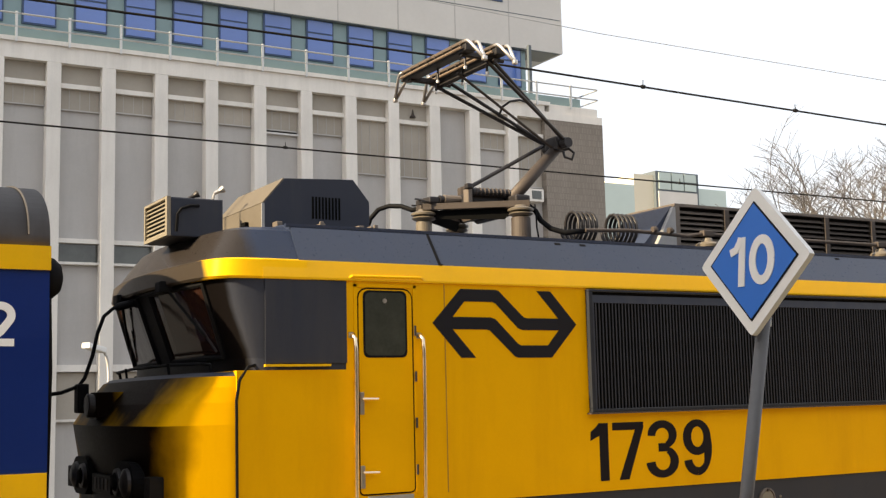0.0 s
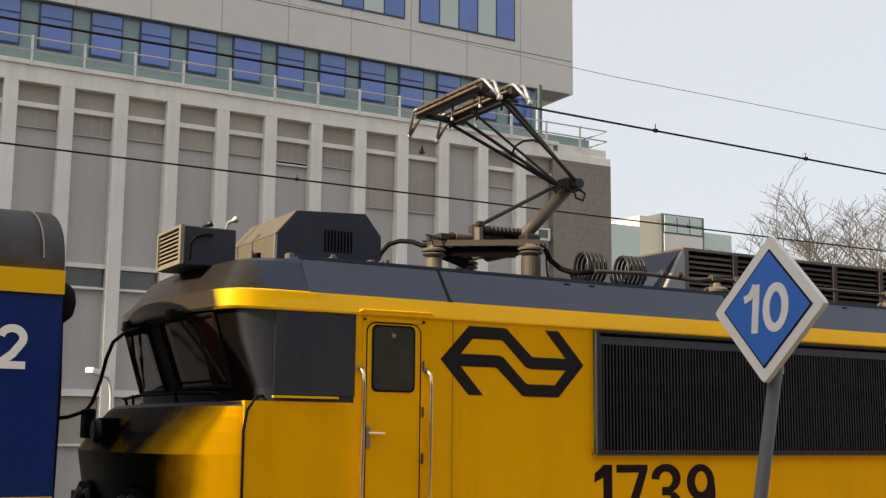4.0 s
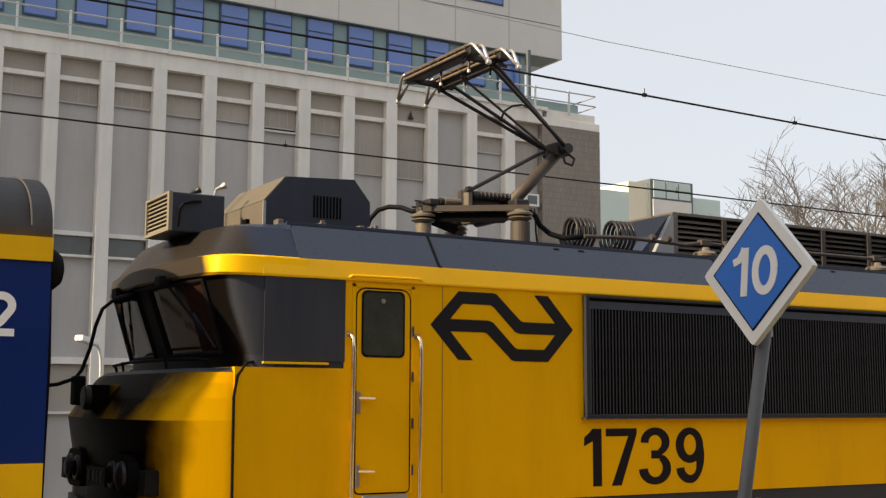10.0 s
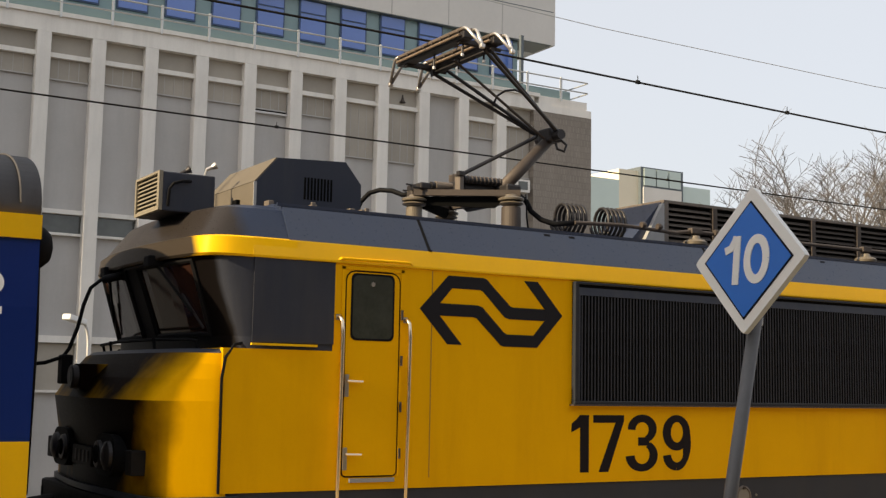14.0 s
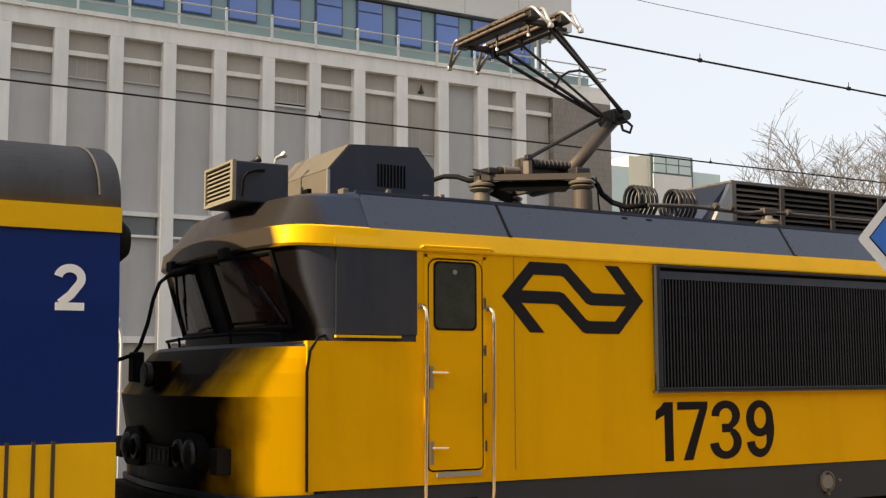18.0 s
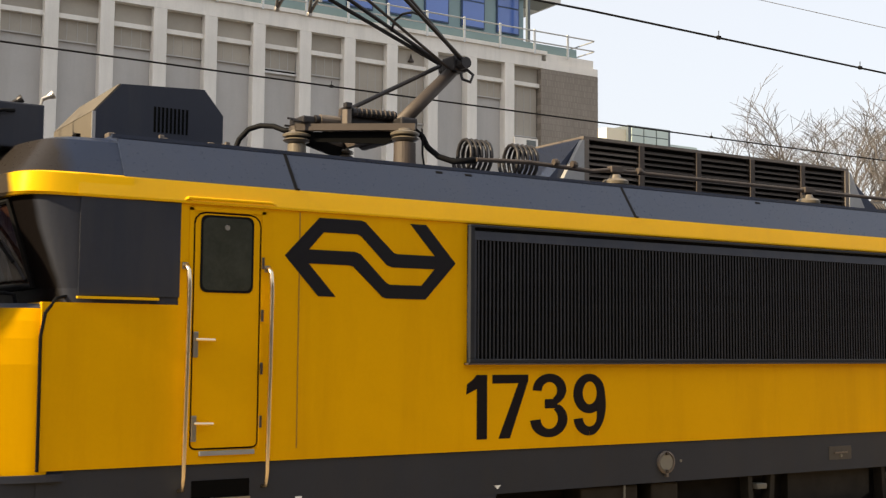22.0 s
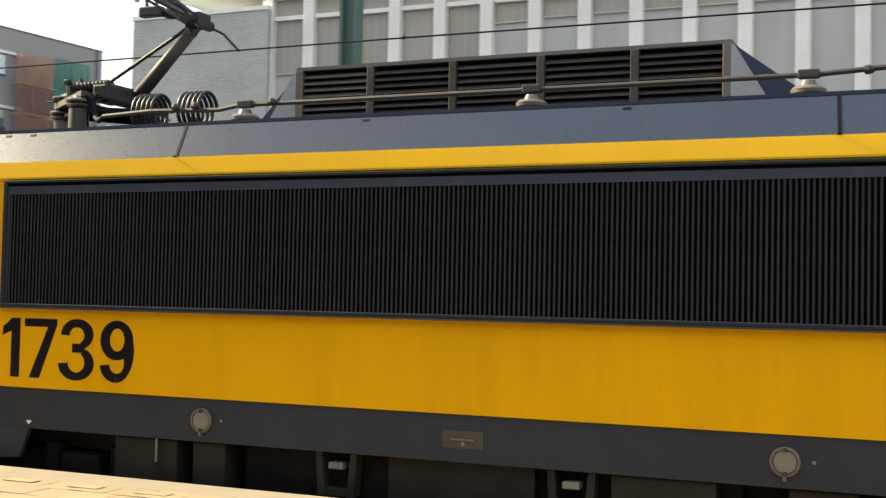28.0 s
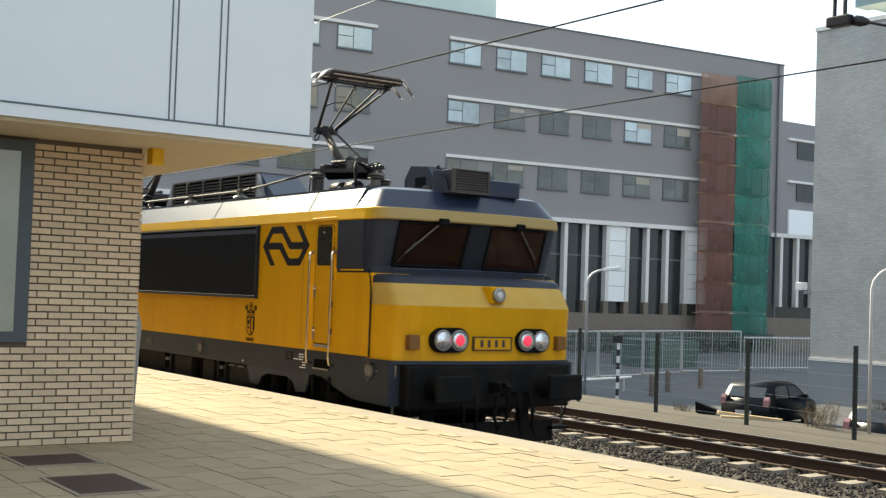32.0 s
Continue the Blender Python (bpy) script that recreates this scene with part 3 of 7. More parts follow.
prism(roof, ((-1.47, 3.20), (-1.30, 3.485), (-1.12, 3.515), (0, 3.54), (1.12, 3.515), (1.30, 3.485), (1.47, 3.20)), "x", -6.86, 6.86)
part("roof", roof, M_ROOF, loco, "slate-grey sloped roof sheet")
for x in (-5.63, -2.50, 2.50, 5.63):
    bm = B()
    slab(bm, [(x - 0.012, -1.475, 3.20), (x + 0.012, -1.475, 3.20), (x - 0.012, -1.302, 3.488), (x - 0.036, -1.302, 3.488)], (0, -0.86, 0.51), 0.004)
    slab(bm, [(x - 0.012, -1.505, 3.205), (x + 0.012, -1.505, 3.205), (x + 0.012, -1.478, 3.196), (x - 0.012, -1.478, 3.196)], (0, -1, 0.3), 0.004)
    part("roof_joint", bm, M_RUBBER, loco)
for x in (-4.36, -4.09, 4.09, 4.36, -0.9, 1.1):
    part("roof_slot", slab(B(), [(x - 0.03, -1.330, 3.440), (x + 0.03, -1.330, 3.440), (x + 0.03, -1.320, 3.457), (x - 0.03, -1.320, 3.457)], (0, -0.83, 0.55), 0.008), M_RUBBER, loco)
part("roof_gutter", box(B(), -6.9, 6.9, -1.31, -1.285, 3.475, 3.500), M_ROOF, loco)

# long side ventilation grille
for sy in (-1,):
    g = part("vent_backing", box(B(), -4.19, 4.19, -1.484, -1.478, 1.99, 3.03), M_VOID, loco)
    frame_bm = B()
    for a in ((-4.20, 4.20, 1.985, 2.016), (-4.20, 4.20, 3.018, 3.04), (-4.20, -4.16, 2.016, 3.018), (4.16, 4.20, 2.016, 3.018)):
        box(frame_bm, a[0], a[1], -1.532, -1.48, a[2], a[3], 0.006)
    part("vent_frame", frame_bm, M_SLAT, loco, "dark metal frame of the long vent grille")
    for x in (-4.16, 4.135):
        part("vent_inner_frame", box(B(), x, x + 0.025, -1.518, -1.48, 2.016, 2.93), M_GREY, loco)
    # Black strip painted in for the shadow line under the cant rail.
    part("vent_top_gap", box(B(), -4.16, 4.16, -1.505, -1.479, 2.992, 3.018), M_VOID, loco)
    part("vent_top_strip", slab(B(), [(-4.16, -1.512, 2.992), (4.16, -1.512, 2.992), (4.16, -1.522, 2.925), (-4.16, -1.522, 2.925)], (0, -1, 0), 0.012), M_GREY, loco, "slate-grey strip over the fins")
    part("vent_sill", box(B(), -4.22, 4.22, -1.540, -1.478, 1.972, 1.985), M_BROWN, loco, "rusty drip sill under the grille")
    slat = None
    pitch = 8.27 / 230
    for k in range(230):
        x = -4.135 + (k + 0.5) * pitch
        if slat is None:
            bm = B()
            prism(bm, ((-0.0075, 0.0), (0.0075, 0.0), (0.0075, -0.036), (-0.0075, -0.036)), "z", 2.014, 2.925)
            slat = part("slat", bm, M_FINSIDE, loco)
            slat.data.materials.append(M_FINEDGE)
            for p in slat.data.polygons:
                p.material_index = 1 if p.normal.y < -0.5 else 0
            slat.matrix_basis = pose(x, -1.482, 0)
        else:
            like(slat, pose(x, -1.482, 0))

# two interlocking arrows, the plain emblem
def plate(bm, pts, y, deep=0.005):
    """A flat raised shape in the plane of the side, from its outline in x and z."""
    front = [bm.verts.new((x, y, z)) for x, z in pts]
    back = [bm.verts.new((x, y + deep, z)) for x, z in pts]
    bm.faces.new(front); bm.faces.new(back[::-1])
    for k in range(len(pts)):
        bm.faces.new((front[k - 1], front[k], back[k], back[k - 1]))
    bmesh.ops.recalc_face_normals(bm, faces=bm.faces[:])
    return bm


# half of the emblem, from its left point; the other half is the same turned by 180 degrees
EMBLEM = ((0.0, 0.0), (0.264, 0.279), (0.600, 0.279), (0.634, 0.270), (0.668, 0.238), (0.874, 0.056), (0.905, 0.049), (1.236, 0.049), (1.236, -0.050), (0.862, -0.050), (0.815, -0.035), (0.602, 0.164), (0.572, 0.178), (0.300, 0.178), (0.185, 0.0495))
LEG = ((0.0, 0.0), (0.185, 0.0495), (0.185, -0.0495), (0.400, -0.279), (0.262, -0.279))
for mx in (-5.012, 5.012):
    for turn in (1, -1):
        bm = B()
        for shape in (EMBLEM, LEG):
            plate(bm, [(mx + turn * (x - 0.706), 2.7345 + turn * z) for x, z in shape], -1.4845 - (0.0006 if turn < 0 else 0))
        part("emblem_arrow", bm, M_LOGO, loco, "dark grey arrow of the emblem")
def ring(bm, y, outer, inner, a, b, n=22):
    """A curved stroke between two ellipses (centre x, z, radii), from angle a to b."""
    pts = [arc(*e, a, b, n) for e in (outer, inner)]
    return plate(bm, pts[0] + pts[1][::-1], y)


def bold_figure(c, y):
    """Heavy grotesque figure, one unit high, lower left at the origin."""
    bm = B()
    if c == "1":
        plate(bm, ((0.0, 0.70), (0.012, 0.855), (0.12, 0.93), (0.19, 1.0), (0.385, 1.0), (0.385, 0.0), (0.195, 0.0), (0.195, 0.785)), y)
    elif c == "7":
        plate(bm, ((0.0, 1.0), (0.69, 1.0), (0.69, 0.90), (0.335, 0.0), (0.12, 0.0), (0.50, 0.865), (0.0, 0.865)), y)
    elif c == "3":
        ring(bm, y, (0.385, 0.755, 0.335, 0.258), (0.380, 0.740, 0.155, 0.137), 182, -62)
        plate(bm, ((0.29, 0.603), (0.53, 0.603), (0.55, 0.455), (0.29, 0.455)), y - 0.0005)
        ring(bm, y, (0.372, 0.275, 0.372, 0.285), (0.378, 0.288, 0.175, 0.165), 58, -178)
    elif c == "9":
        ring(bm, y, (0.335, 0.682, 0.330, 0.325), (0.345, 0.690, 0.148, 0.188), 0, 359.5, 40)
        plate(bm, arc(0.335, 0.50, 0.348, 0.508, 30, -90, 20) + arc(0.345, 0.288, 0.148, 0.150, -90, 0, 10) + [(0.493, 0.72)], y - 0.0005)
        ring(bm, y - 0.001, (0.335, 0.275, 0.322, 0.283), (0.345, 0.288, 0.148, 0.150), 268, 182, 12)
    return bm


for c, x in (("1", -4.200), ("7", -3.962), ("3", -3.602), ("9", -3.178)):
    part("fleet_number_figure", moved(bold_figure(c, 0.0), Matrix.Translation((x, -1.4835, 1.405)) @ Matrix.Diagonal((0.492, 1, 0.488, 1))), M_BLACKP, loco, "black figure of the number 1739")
part("town_name", moved(lettering("DALEN", 0.235, 0.05), Matrix.Translation((3.87, -1.482, 1.345))), M_CREST, loco, "dark lettering of the town name")

# town shield under a crown with three curled knobs
crest = part("town_shield", ribbon(B(), [(3.868, 1.70), (3.868, 1.53), (3.885, 1.485), (3.93, 1.448), (3.99, 1.432), (4.05, 1.448), (4.095, 1.485), (4.112, 1.53), (4.112, 1.70), (3.868, 1.70)], 0.016, -1.4845), M_CREST, loco, "black line drawing of a crowned shield")
for a in (((3.872, 1.695), (3.978, 1.695), (3.978, 1.685), (3.872, 1.680)), ((3.895, 1.668), (3.918, 1.64), (3.935, 1.662), (3.955, 1.668), (3.955, 1.60), (3.93, 1.575), (3.90, 1.60)), ((3.885, 1.56), (3.965, 1.555), (3.93, 1.515)),
          ((3.985, 1.695), (4.015, 1.695), (4.010, 1.52), (3.985, 1.45)), ((4.075, 1.695), (4.104, 1.695), (4.104, 1.53), (4.085, 1.50), (4.065, 1.52)), ((3.995, 1.50), (4.03, 1.49), (4.06, 1.47), (4.03, 1.45))):
    part("shield_charge", plate(B(), a, -1.4850), M_CREST, crest)
for z, w in ((1.722, 0.010), (1.752, 0.012)):
    part("crown_band", ribbon(B(), [(3.875, z), (3.935, z + 0.008), (3.99, z + 0.010), (4.045, z + 0.008), (4.105, z)], w, -1.4848), M_CREST, crest)
for x, z, rr in ((3.842, 1.838, 0.030), (3.99, 1.862, 0.048), (4.138, 1.838, 0.030)):
    part("crown_knob", ribbon(B(), arc(x, z, rr, rr, 0, 360, 20), 0.014, -1.4846), M_CREST, crest)
    part("crown_knob_eye", plate(B(), arc(x, z, rr * 0.42, rr * 0.42, 0, 330, 11), -1.4848), M_CREST, crest)
for p in (((3.877, 1.76), (3.872, 1.80), (3.835, 1.812)), ((3.895, 1.768), (3.92, 1.795), (3.945, 1.775), (3.965, 1.80), (3.985, 1.812)), ((4.085, 1.768), (4.06, 1.795), (4.035, 1.775), (4.015, 1.80), (3.995, 1.812)), ((4.103, 1.76), (4.108, 1.80), (4.145, 1.812)), ((3.822, 1.83), (3.80, 1.826), (3.797, 1.845)), ((4.158, 1.83), (4.18, 1.826), (4.183, 1.845))):
    part("crown_leaf", ribbon(B(), p, 0.016, -1.4852), M_CREST, crest)

# solebar fittings
for x in (-2.187, 2.187, 7.36):
    bm = B()
    lathe(bm, (x, -1.465, 1.15), (0, -1, 0), ((0, 0.095), (0.02, 0.095), (0.026, 0.080), (0.012, 0.074)), 24)
    rd = part("round_socket_cover", bm, M_DUST, loco, "dusty round cover with a hanging tab")
    part("cover_plate", lathe(B(), (x, -1.478, 1.15), (0, -1, 0), ((0, 0.073), (0.006, 0.070)), 24), M_DULL, rd)
    for q in (-1, 1):
        part("cover_lug", box(B(), x - 0.012, x + 0.012, -1.500, -1.478, 1.15 + q * 0.075 - 0.014, 1.15 + q * 0.075 + 0.014, 0.003), M_BROWN, rd)
    part("side_stud", lathe(B(), (x + 0.175, -1.464, 1.155), (0, -1, 0), ((0, 0.014), (0.01, 0.012)), 8), M_DULL, loco)
    part("cover_tab", box(B(), x - 0.012, x + 0.012, -1.497, -1.466, 1.03, 1.06), M_DUST, rd)
latch = part("latch_plate", box(B(), -0.16, 0.15, -1.470, -1.464, 1.08, 1.205, 0.004), M_LATCH, loco, "grimy recessed latch plate")
part("latch_bar", box(B(), -0.09, 0.09, -1.480, -1.469, 1.138, 1.152), M_DUST, latch)
part("latch_knob", lathe(B(), (0.0, -1.468, 1.115), (0, -1, 0), ((0, 0.018), (0.012, 0.015)), 10), M_DULL, latch)
for x in (-3.9, 3.75):
    part("jacking_mark", prism(B(), ((x - 0.03, 1.05), (x + 0.03, 1.05), (x, 1.02)), "y", -1.469, -1.463), M_WHITEP, loco)
bm = B()
for k, (x, z, w) in enumerate(((5.35, 1.165, 0.12), (5.50, 1.235, 0.13), (5.50, 1.20, 0.06), (5.50, 1.165, 0.12), (5.60, 1.13, 0.10), (5.60, 1.095, 0.09), (5.53, 1.06, 0.16), (5.58, 1.20, 0.05), (-5.6, 1.05, 0.05))):
    box(bm, x, x + w, -1.469, -1.464, z, z + 0.016)
part("data_lettering", bm, M_WHITEP, loco, "small white technical lettering, unreadable")
bm = B()
for a in ((5.14, 5.31, 1.25, 1.262), (5.14, 5.31, 1.155, 1.167), (5.14, 5.152, 1.167, 1.25), (5.298, 5.31, 1.167, 1.25)):
    box(bm, a[0], a[1], -1.471, -1.464, a[2], a[3])
part("data_frame", bm, M_RUBBER, loco)


def cab_end(sx, lit):
    """One end of the locomotive: nose, cab, windscreens, lamps, buffers, door. sx = 1 is the free end."""
    def P(x, y, z):
        return Vector((sx * x, sx * y, z))

    # The coupled end takes darker materials: soot and the coach's shade combined.
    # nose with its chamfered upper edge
    part("nose", loft(((1.30, NOSE_LOW), (1.60, NOSE_LOW), (1.98, NOSE_MID)), sx, 7.30, True), M_NOSE if lit else M_SOOTSHADE, loco, "yellow nose of the locomotive")
    mid = [((a[0] * 0.62 + b[0] * 0.38), (a[1] + b[1]) / 2) for a, b in zip(NOSE_MID, NOSE_TOP)]
    brow = [((a[0] * 0.42 + b[0] * 0.58), (a[1] * 0.42 + b[1] * 0.58)) for a, b in zip(mid, NOSE_TOP)]
    part("nose_slope_top", loft(((2.25, brow), (2.33, NOSE_TOP)), sx, 7.30, True), M_GREY if lit else M_SLOPESOOTSHADE, loco)
    part("nose_slope", loft(((1.98, NOSE_MID), (2.14, mid), (2.25, brow)), sx, 7.30, True), M_NOSEDUST if lit else M_SLOPESOOTSHADE, loco, "sloped upper edge of the nose")
    part("nose_shelf", loft(((2.325, NOSE_TOP), (2.36, [(x - 0.05, y - 0.03 if y else 0) for x, y in NOSE_TOP])), sx, 7.0, True), M_GREY, loco)
    part("cab_front", loft(((2.36, CAB_LOW), (2.46, CAB_LOW), (3.05, CAB_TOP)), sx, 6.48, True), M_GREY if lit else M_CABSOOTSHADE, loco, "slate-grey cab sides and windscreen surround")
    part("cab_brow", loft(((3.048, BAND), (3.065, [(x + 0.015, y + 0.01 if y else 0) for x, y in BAND]), (3.19, BAND), (3.205, [(x - 0.03, y - 0.03 if y else 0) for x, y in BAND])), sx, 6.8, True), M_BROWDUST if lit else M_BROWSOOT, loco, "yellow brow above the windscreens")
    part("cab_roof_front", loft(((3.20, [(x - 0.02, y - 0.025 if y else 0) for x, y in BAND]), (3.44, CROWN), (3.475, [(x - 0.10, y * 0.93) for x, y in CROWN]), (3.502, [(x - 0.32, y * 0.84) for x, y in CROWN])), sx, 6.6, True), M_ROOF if lit else M_ROOFSOOT, loco, "slate-grey cab roof edge")
    # grey side panel set into the yellow side
    for sy in (-1, 1):
        part("cab_side_panel", box(B(), *sorted((sx * 6.475, sx * 7.14)), *sorted((sx * sy * 1.478, sx * sy * 1.486)), 2.42, 3.048), M_GREY, loco)
    # seam round the cab end, and ledge under the panel
    for sy in (-1, 1):
        bm = tube(B(), [P(7.36, sy * 1.487, 1.32), P(7.365, sy * 1.487, 2.15), P(7.34, sy * 1.485, 2.30), P(7.27, sy * 1.47, 2.395), P(7.20, sy * 1.44, 2.41)], 0.011, 6)
        part("cab_seam", bm, M_RUBBER, loco)
        bm = box(B(), *sorted((sx * 6.62, sx * 7.15)), *sorted((sx * sy * 1.48, sx * sy * 1.51)), 2.395, 2.412)
        part("panel_ledge", bm, M_BAND, loco)

    # windscreens: two panes with dark frames
    def front(u, v, out=0.0):
        """Place on the cab front: u across (-1.3 to 1.3), v from 0 (low) to 1 (high)."""
        def along(ring):
            pts = both(ring)
            for a, b in zip(pts, pts[1:]):
                if a[1] <= u <= b[1] or a[1] >= u >= b[1]:
                    w = (u - a[1]) / ((b[1] - a[1]) or 1)
                    return a[0] + w * (b[0] - a[0])
            return pts[0][0]
        x = along(CAB_LOW) * (1 - v) + along(CAB_TOP) * v
        return P(x + out, u, 2.46 + 0.59 * v)
    for side in (-1, 1):
        u0, u1 = side * 0.185, side * 1.18
        bm = B()
        grid = [[bm.verts.new(front(u0 + (u1 - u0) * i / 6, 0.03 + 0.92 * j / 3, 0.012)) for i in range(7)] for j in range(4)]
        for j in range(3):
            for i in range(6):
                bm.faces.new((grid[j][i], grid[j][i + 1], grid[j + 1][i + 1], grid[j + 1][i]))
        bmesh.ops.recalc_face_normals(bm, faces=bm.faces[:])
        ws = part("windscreen", bm, M_CABGLASS, loco, "dark windscreen pane")
        bm = tube(B(), [front(u0 + (u1 - u0) * i / 6, 0.03, 0.014) for i in range(7)] + [front(u1, 0.3, 0.014), front(u1, 0.6, 0.014)] + [front(u1 + (u0 - u1) * i / 6, 0.95, 0.014) for i in range(7)] + [front(u0, 0.5, 0.014), front(u0, 0.03, 0.014)], 0.022, 6)
        part("windscreen_seal", bm, M_RUBBER, ws)
        # wiper: pivot at the brow, arm and blade
        piv = front(side * 0.62, 1.0, 0.05)
        tip = front(side * 1.05, 0.30, 0.05)
        bm = rod(B(), piv, tip, 0.012, 6)
        wp = part("wiper", bm, M_DUST if lit else M_RUBBER, loco)
        part("wiper_blade", rod(B(), front(side * 0.93, 0.55, 0.035), front(side * 1.13, 0.10, 0.035), 0.010, 6), M_TUBE, wp)
        part("wiper_motor", box(B(), *sorted((piv.x - 0.06, piv.x + 0.06)), piv.y - 0.07, piv.y + 0.07, 3.0, 3.09, 0.015), M_RUBBER, wp)
    bm = B()
    quad(bm, front(-0.15, 0.02, 0.010), front(0.15, 0.02, 0.010), front(0.15, 0.97, 0.010), front(-0.15, 0.97, 0.010))
    part("centre_post", bm, M_SLAT if lit else M_RUBBER, loco, "dark post between the windscreens")
    # side window in the cab corner on the driver's side
    part("side_light", box(B(), *sorted((sx * 7.18, sx * 7.185)), -0.2, 0.2, 2.5, 2.6), M_CABGLASS, loco)
    # hand rail under the windscreens
    bm = tube(B(), [P(7.46, -1.24, 2.34), P(7.48, -1.24, 2.42), P(7.52, -1.17, 2.43), P(7.58, -0.5, 2.44), P(7.60, 0, 2.44), P(7.58, 0.5, 2.44), P(7.52, 1.17, 2.43), P(7.48, 1.24, 2.42), P(7.46, 1.24, 2.34)], 0.013, 8)
    for y in (-0.6, 0.6):
        rod(bm, P(7.585, y, 2.33), P(7.60, y, 2.45), 0.011, 6)
    if not lit:
        part("front_handrail", bm, M_RUBBER, loco)
    else:
        part("front_handrail", bm, M_ROOF, loco)
    # upper lamp in its housing
    bm = box(B(), *sorted((sx * 7.72, sx * 8.025)), -0.105, 0.105, 2.035, 2.245, 0.012)
    lh = part("upper_lamp", bm, M_YELLOW if lit else M_SOOTSHADE, loco, "yellow lamp housing on the nose")
    part("lamp_ring", lathe(B(), P(8.025, 0, 2.14), (sx, 0, 0), ((0, 0.092), (0.045, 0.096), (0.055, 0.082)), 24), M_STEEL if lit else M_TUBE, lh)
    part("lamp_lens", lathe(B(), P(8.05, 0, 2.14), (sx, 0, 0), ((0, 0.080), (0.018, 0.075), (0.032, 0.04)), 24), M_LENS if lit else M_TUBE, lh)
    # lower lamp pairs
    for side in (-1, 1):
        pill = arc(side * 0.66 + 0.122, 1.56, 0.155, 0.155, -90, 90, 12) + arc(side * 0.66 - 0.122, 1.56, 0.155, 0.155, 90, 270, 12)
        pair = part("lamp_housing", prism(B(), pill, "x", *sorted((sx * 7.80, sx * 7.96))), M_RUBBER, loco, "black rounded housing of a white and a red lamp")
        outer = 0.122 * side
        part("white_lens", lathe(B(), P(7.955, side * 0.66 + outer, 1.56), (sx, 0, 0), ((0, 0.112), (0.03, 0.106), (0.055, 0.05), (0.06, 0.012)), 24), M_LENS if lit else M_TUBE, pair)
        part("red_lens_ring", lathe(B(), P(7.955, side * 0.66 - outer, 1.56), (sx, 0, 0), ((0, 0.106), (0.03, 0.100), (0.034, 0.072)), 24), M_LENS if lit else M_TUBE, pair)
        part("red_lens", lathe(B(), P(7.985, side * 0.66 - outer, 1.56), (sx, 0, 0), ((0, 0.074), (0.022, 0.05), (0.026, 0.012)), 24), M_RED if lit else M_VOID, pair)
        if lit:
            for d in (-0.122, 0.122):
                part("lamp_rim", tube(B(), [P(7.97, side * 0.66 + d + 0.122 * math.cos(a * math.tau / 24), 1.56 + 0.122 * math.sin(a * math.tau / 24)) for a in range(25)], 0.012, 6), M_STEEL, pair)
        part("jumper_socket", box(B(), *sorted((sx * 7.78, sx * 7.93)), *sorted((side * 1.10, side * 1.25)), 1.44, 1.62, 0.012), M_RUSTSOCKET if lit else M_DARK, loco)
    part("number_plate_front", box(B(), *sorted((sx * 7.88, sx * 7.955)), -0.29, 0.29, 1.445, 1.595, 0.008), M_NOSE if lit else M_SOOTSHADE, loco, "yellow plate with dark characters")
    if lit:
        bm = B()
        for a in ((-0.304, 0.304, 1.432, 1.445), (-0.304, 0.304, 1.595, 1.608), (-0.304, -0.292, 1.445, 1.595), (0.292, 0.304, 1.445, 1.595)):
            box(bm, 7.88, 7.962, *a)
        part("plate_frame", bm, M_BROWN, loco, "dark frame of the plate")
    for k in range(4):
        part("plate_bar", box(B(), *sorted((sx * 7.95, sx * 7.960)), -0.20 + 0.115 * k, -0.155 + 0.115 * k, 1.475, 1.565), M_BROWN, loco)
    # skirt edge, buffer beam, buffers, hook, hoses
    part("skirt_edge", loft(((1.255, [(x + 0.03, y + 0.02 if y else 0) for x, y in NOSE_LOW]), (1.30, [(x + 0.03, y + 0.02 if y else 0) for x, y in NOSE_LOW])), sx, 7.2, True), M_GREY, loco)
    part("end_solebar", prism(B(), [(sx * x, z) for x, z in ((6.15, 0.983), (6.5, 0.87), (6.95, 0.76), (7.80, 0.74), (7.80, 1.27), (6.15, 1.27))], "y", -1.462, 1.462), M_SOLE, loco)
    part("buffer_beam", box(B(), *sorted((sx * 7.62, sx * 7.96)), -1.30, 1.30, 0.70, 1.25, 0.03), M_DARK, loco)
    for side in (-1, 1):
        bm = lathe(B(), P(7.9, side * 0.875, 0.98), (sx, 0, 0), ((0, 0.17), (0.25, 0.14), (0.27, 0.11), (0.46 if lit else 0.34, 0.11)), 20)
        bf = part("buffer", bm, M_DARK, loco, "black buffer with a wide plate")
        part("buffer_plate", box(B(), *sorted((sx * (8.33 if lit else 8.24), sx * (8.40 if lit else 8.28))), *sorted((side * 0.60, side * 1.15)), 0.82, 1.15, 0.03), M_DARK, bf)
        part("end_step", box(B(), *sorted((sx * 7.55, sx * 7.85)), *sorted((side * 1.12, side * 1.40)), 0.38, 0.42), M_DARK, loco)
        part("rail_guard", box(B(), *sorted((sx * 7.6, sx * 7.66)), *sorted((side * 0.68, side * 0.86)), 0.12, 0.72), M_DARK, loco)
        part("step_hanger", rod(B(), P(7.72, side * 1.36, 0.40), P(7.80, side * 1.36, 1.24), 0.016, 6), M_STEEL, loco)
        part("shunter_handrail", tube(B(), [P(7.88, side * 1.18, 1.24), P(7.96, side * 1.22, 1.18), P(7.96, side * 1.24, 0.62), P(7.88, side * 1.22, 0.55)], 0.014, 6), M_DARK, loco)
    hook = B()
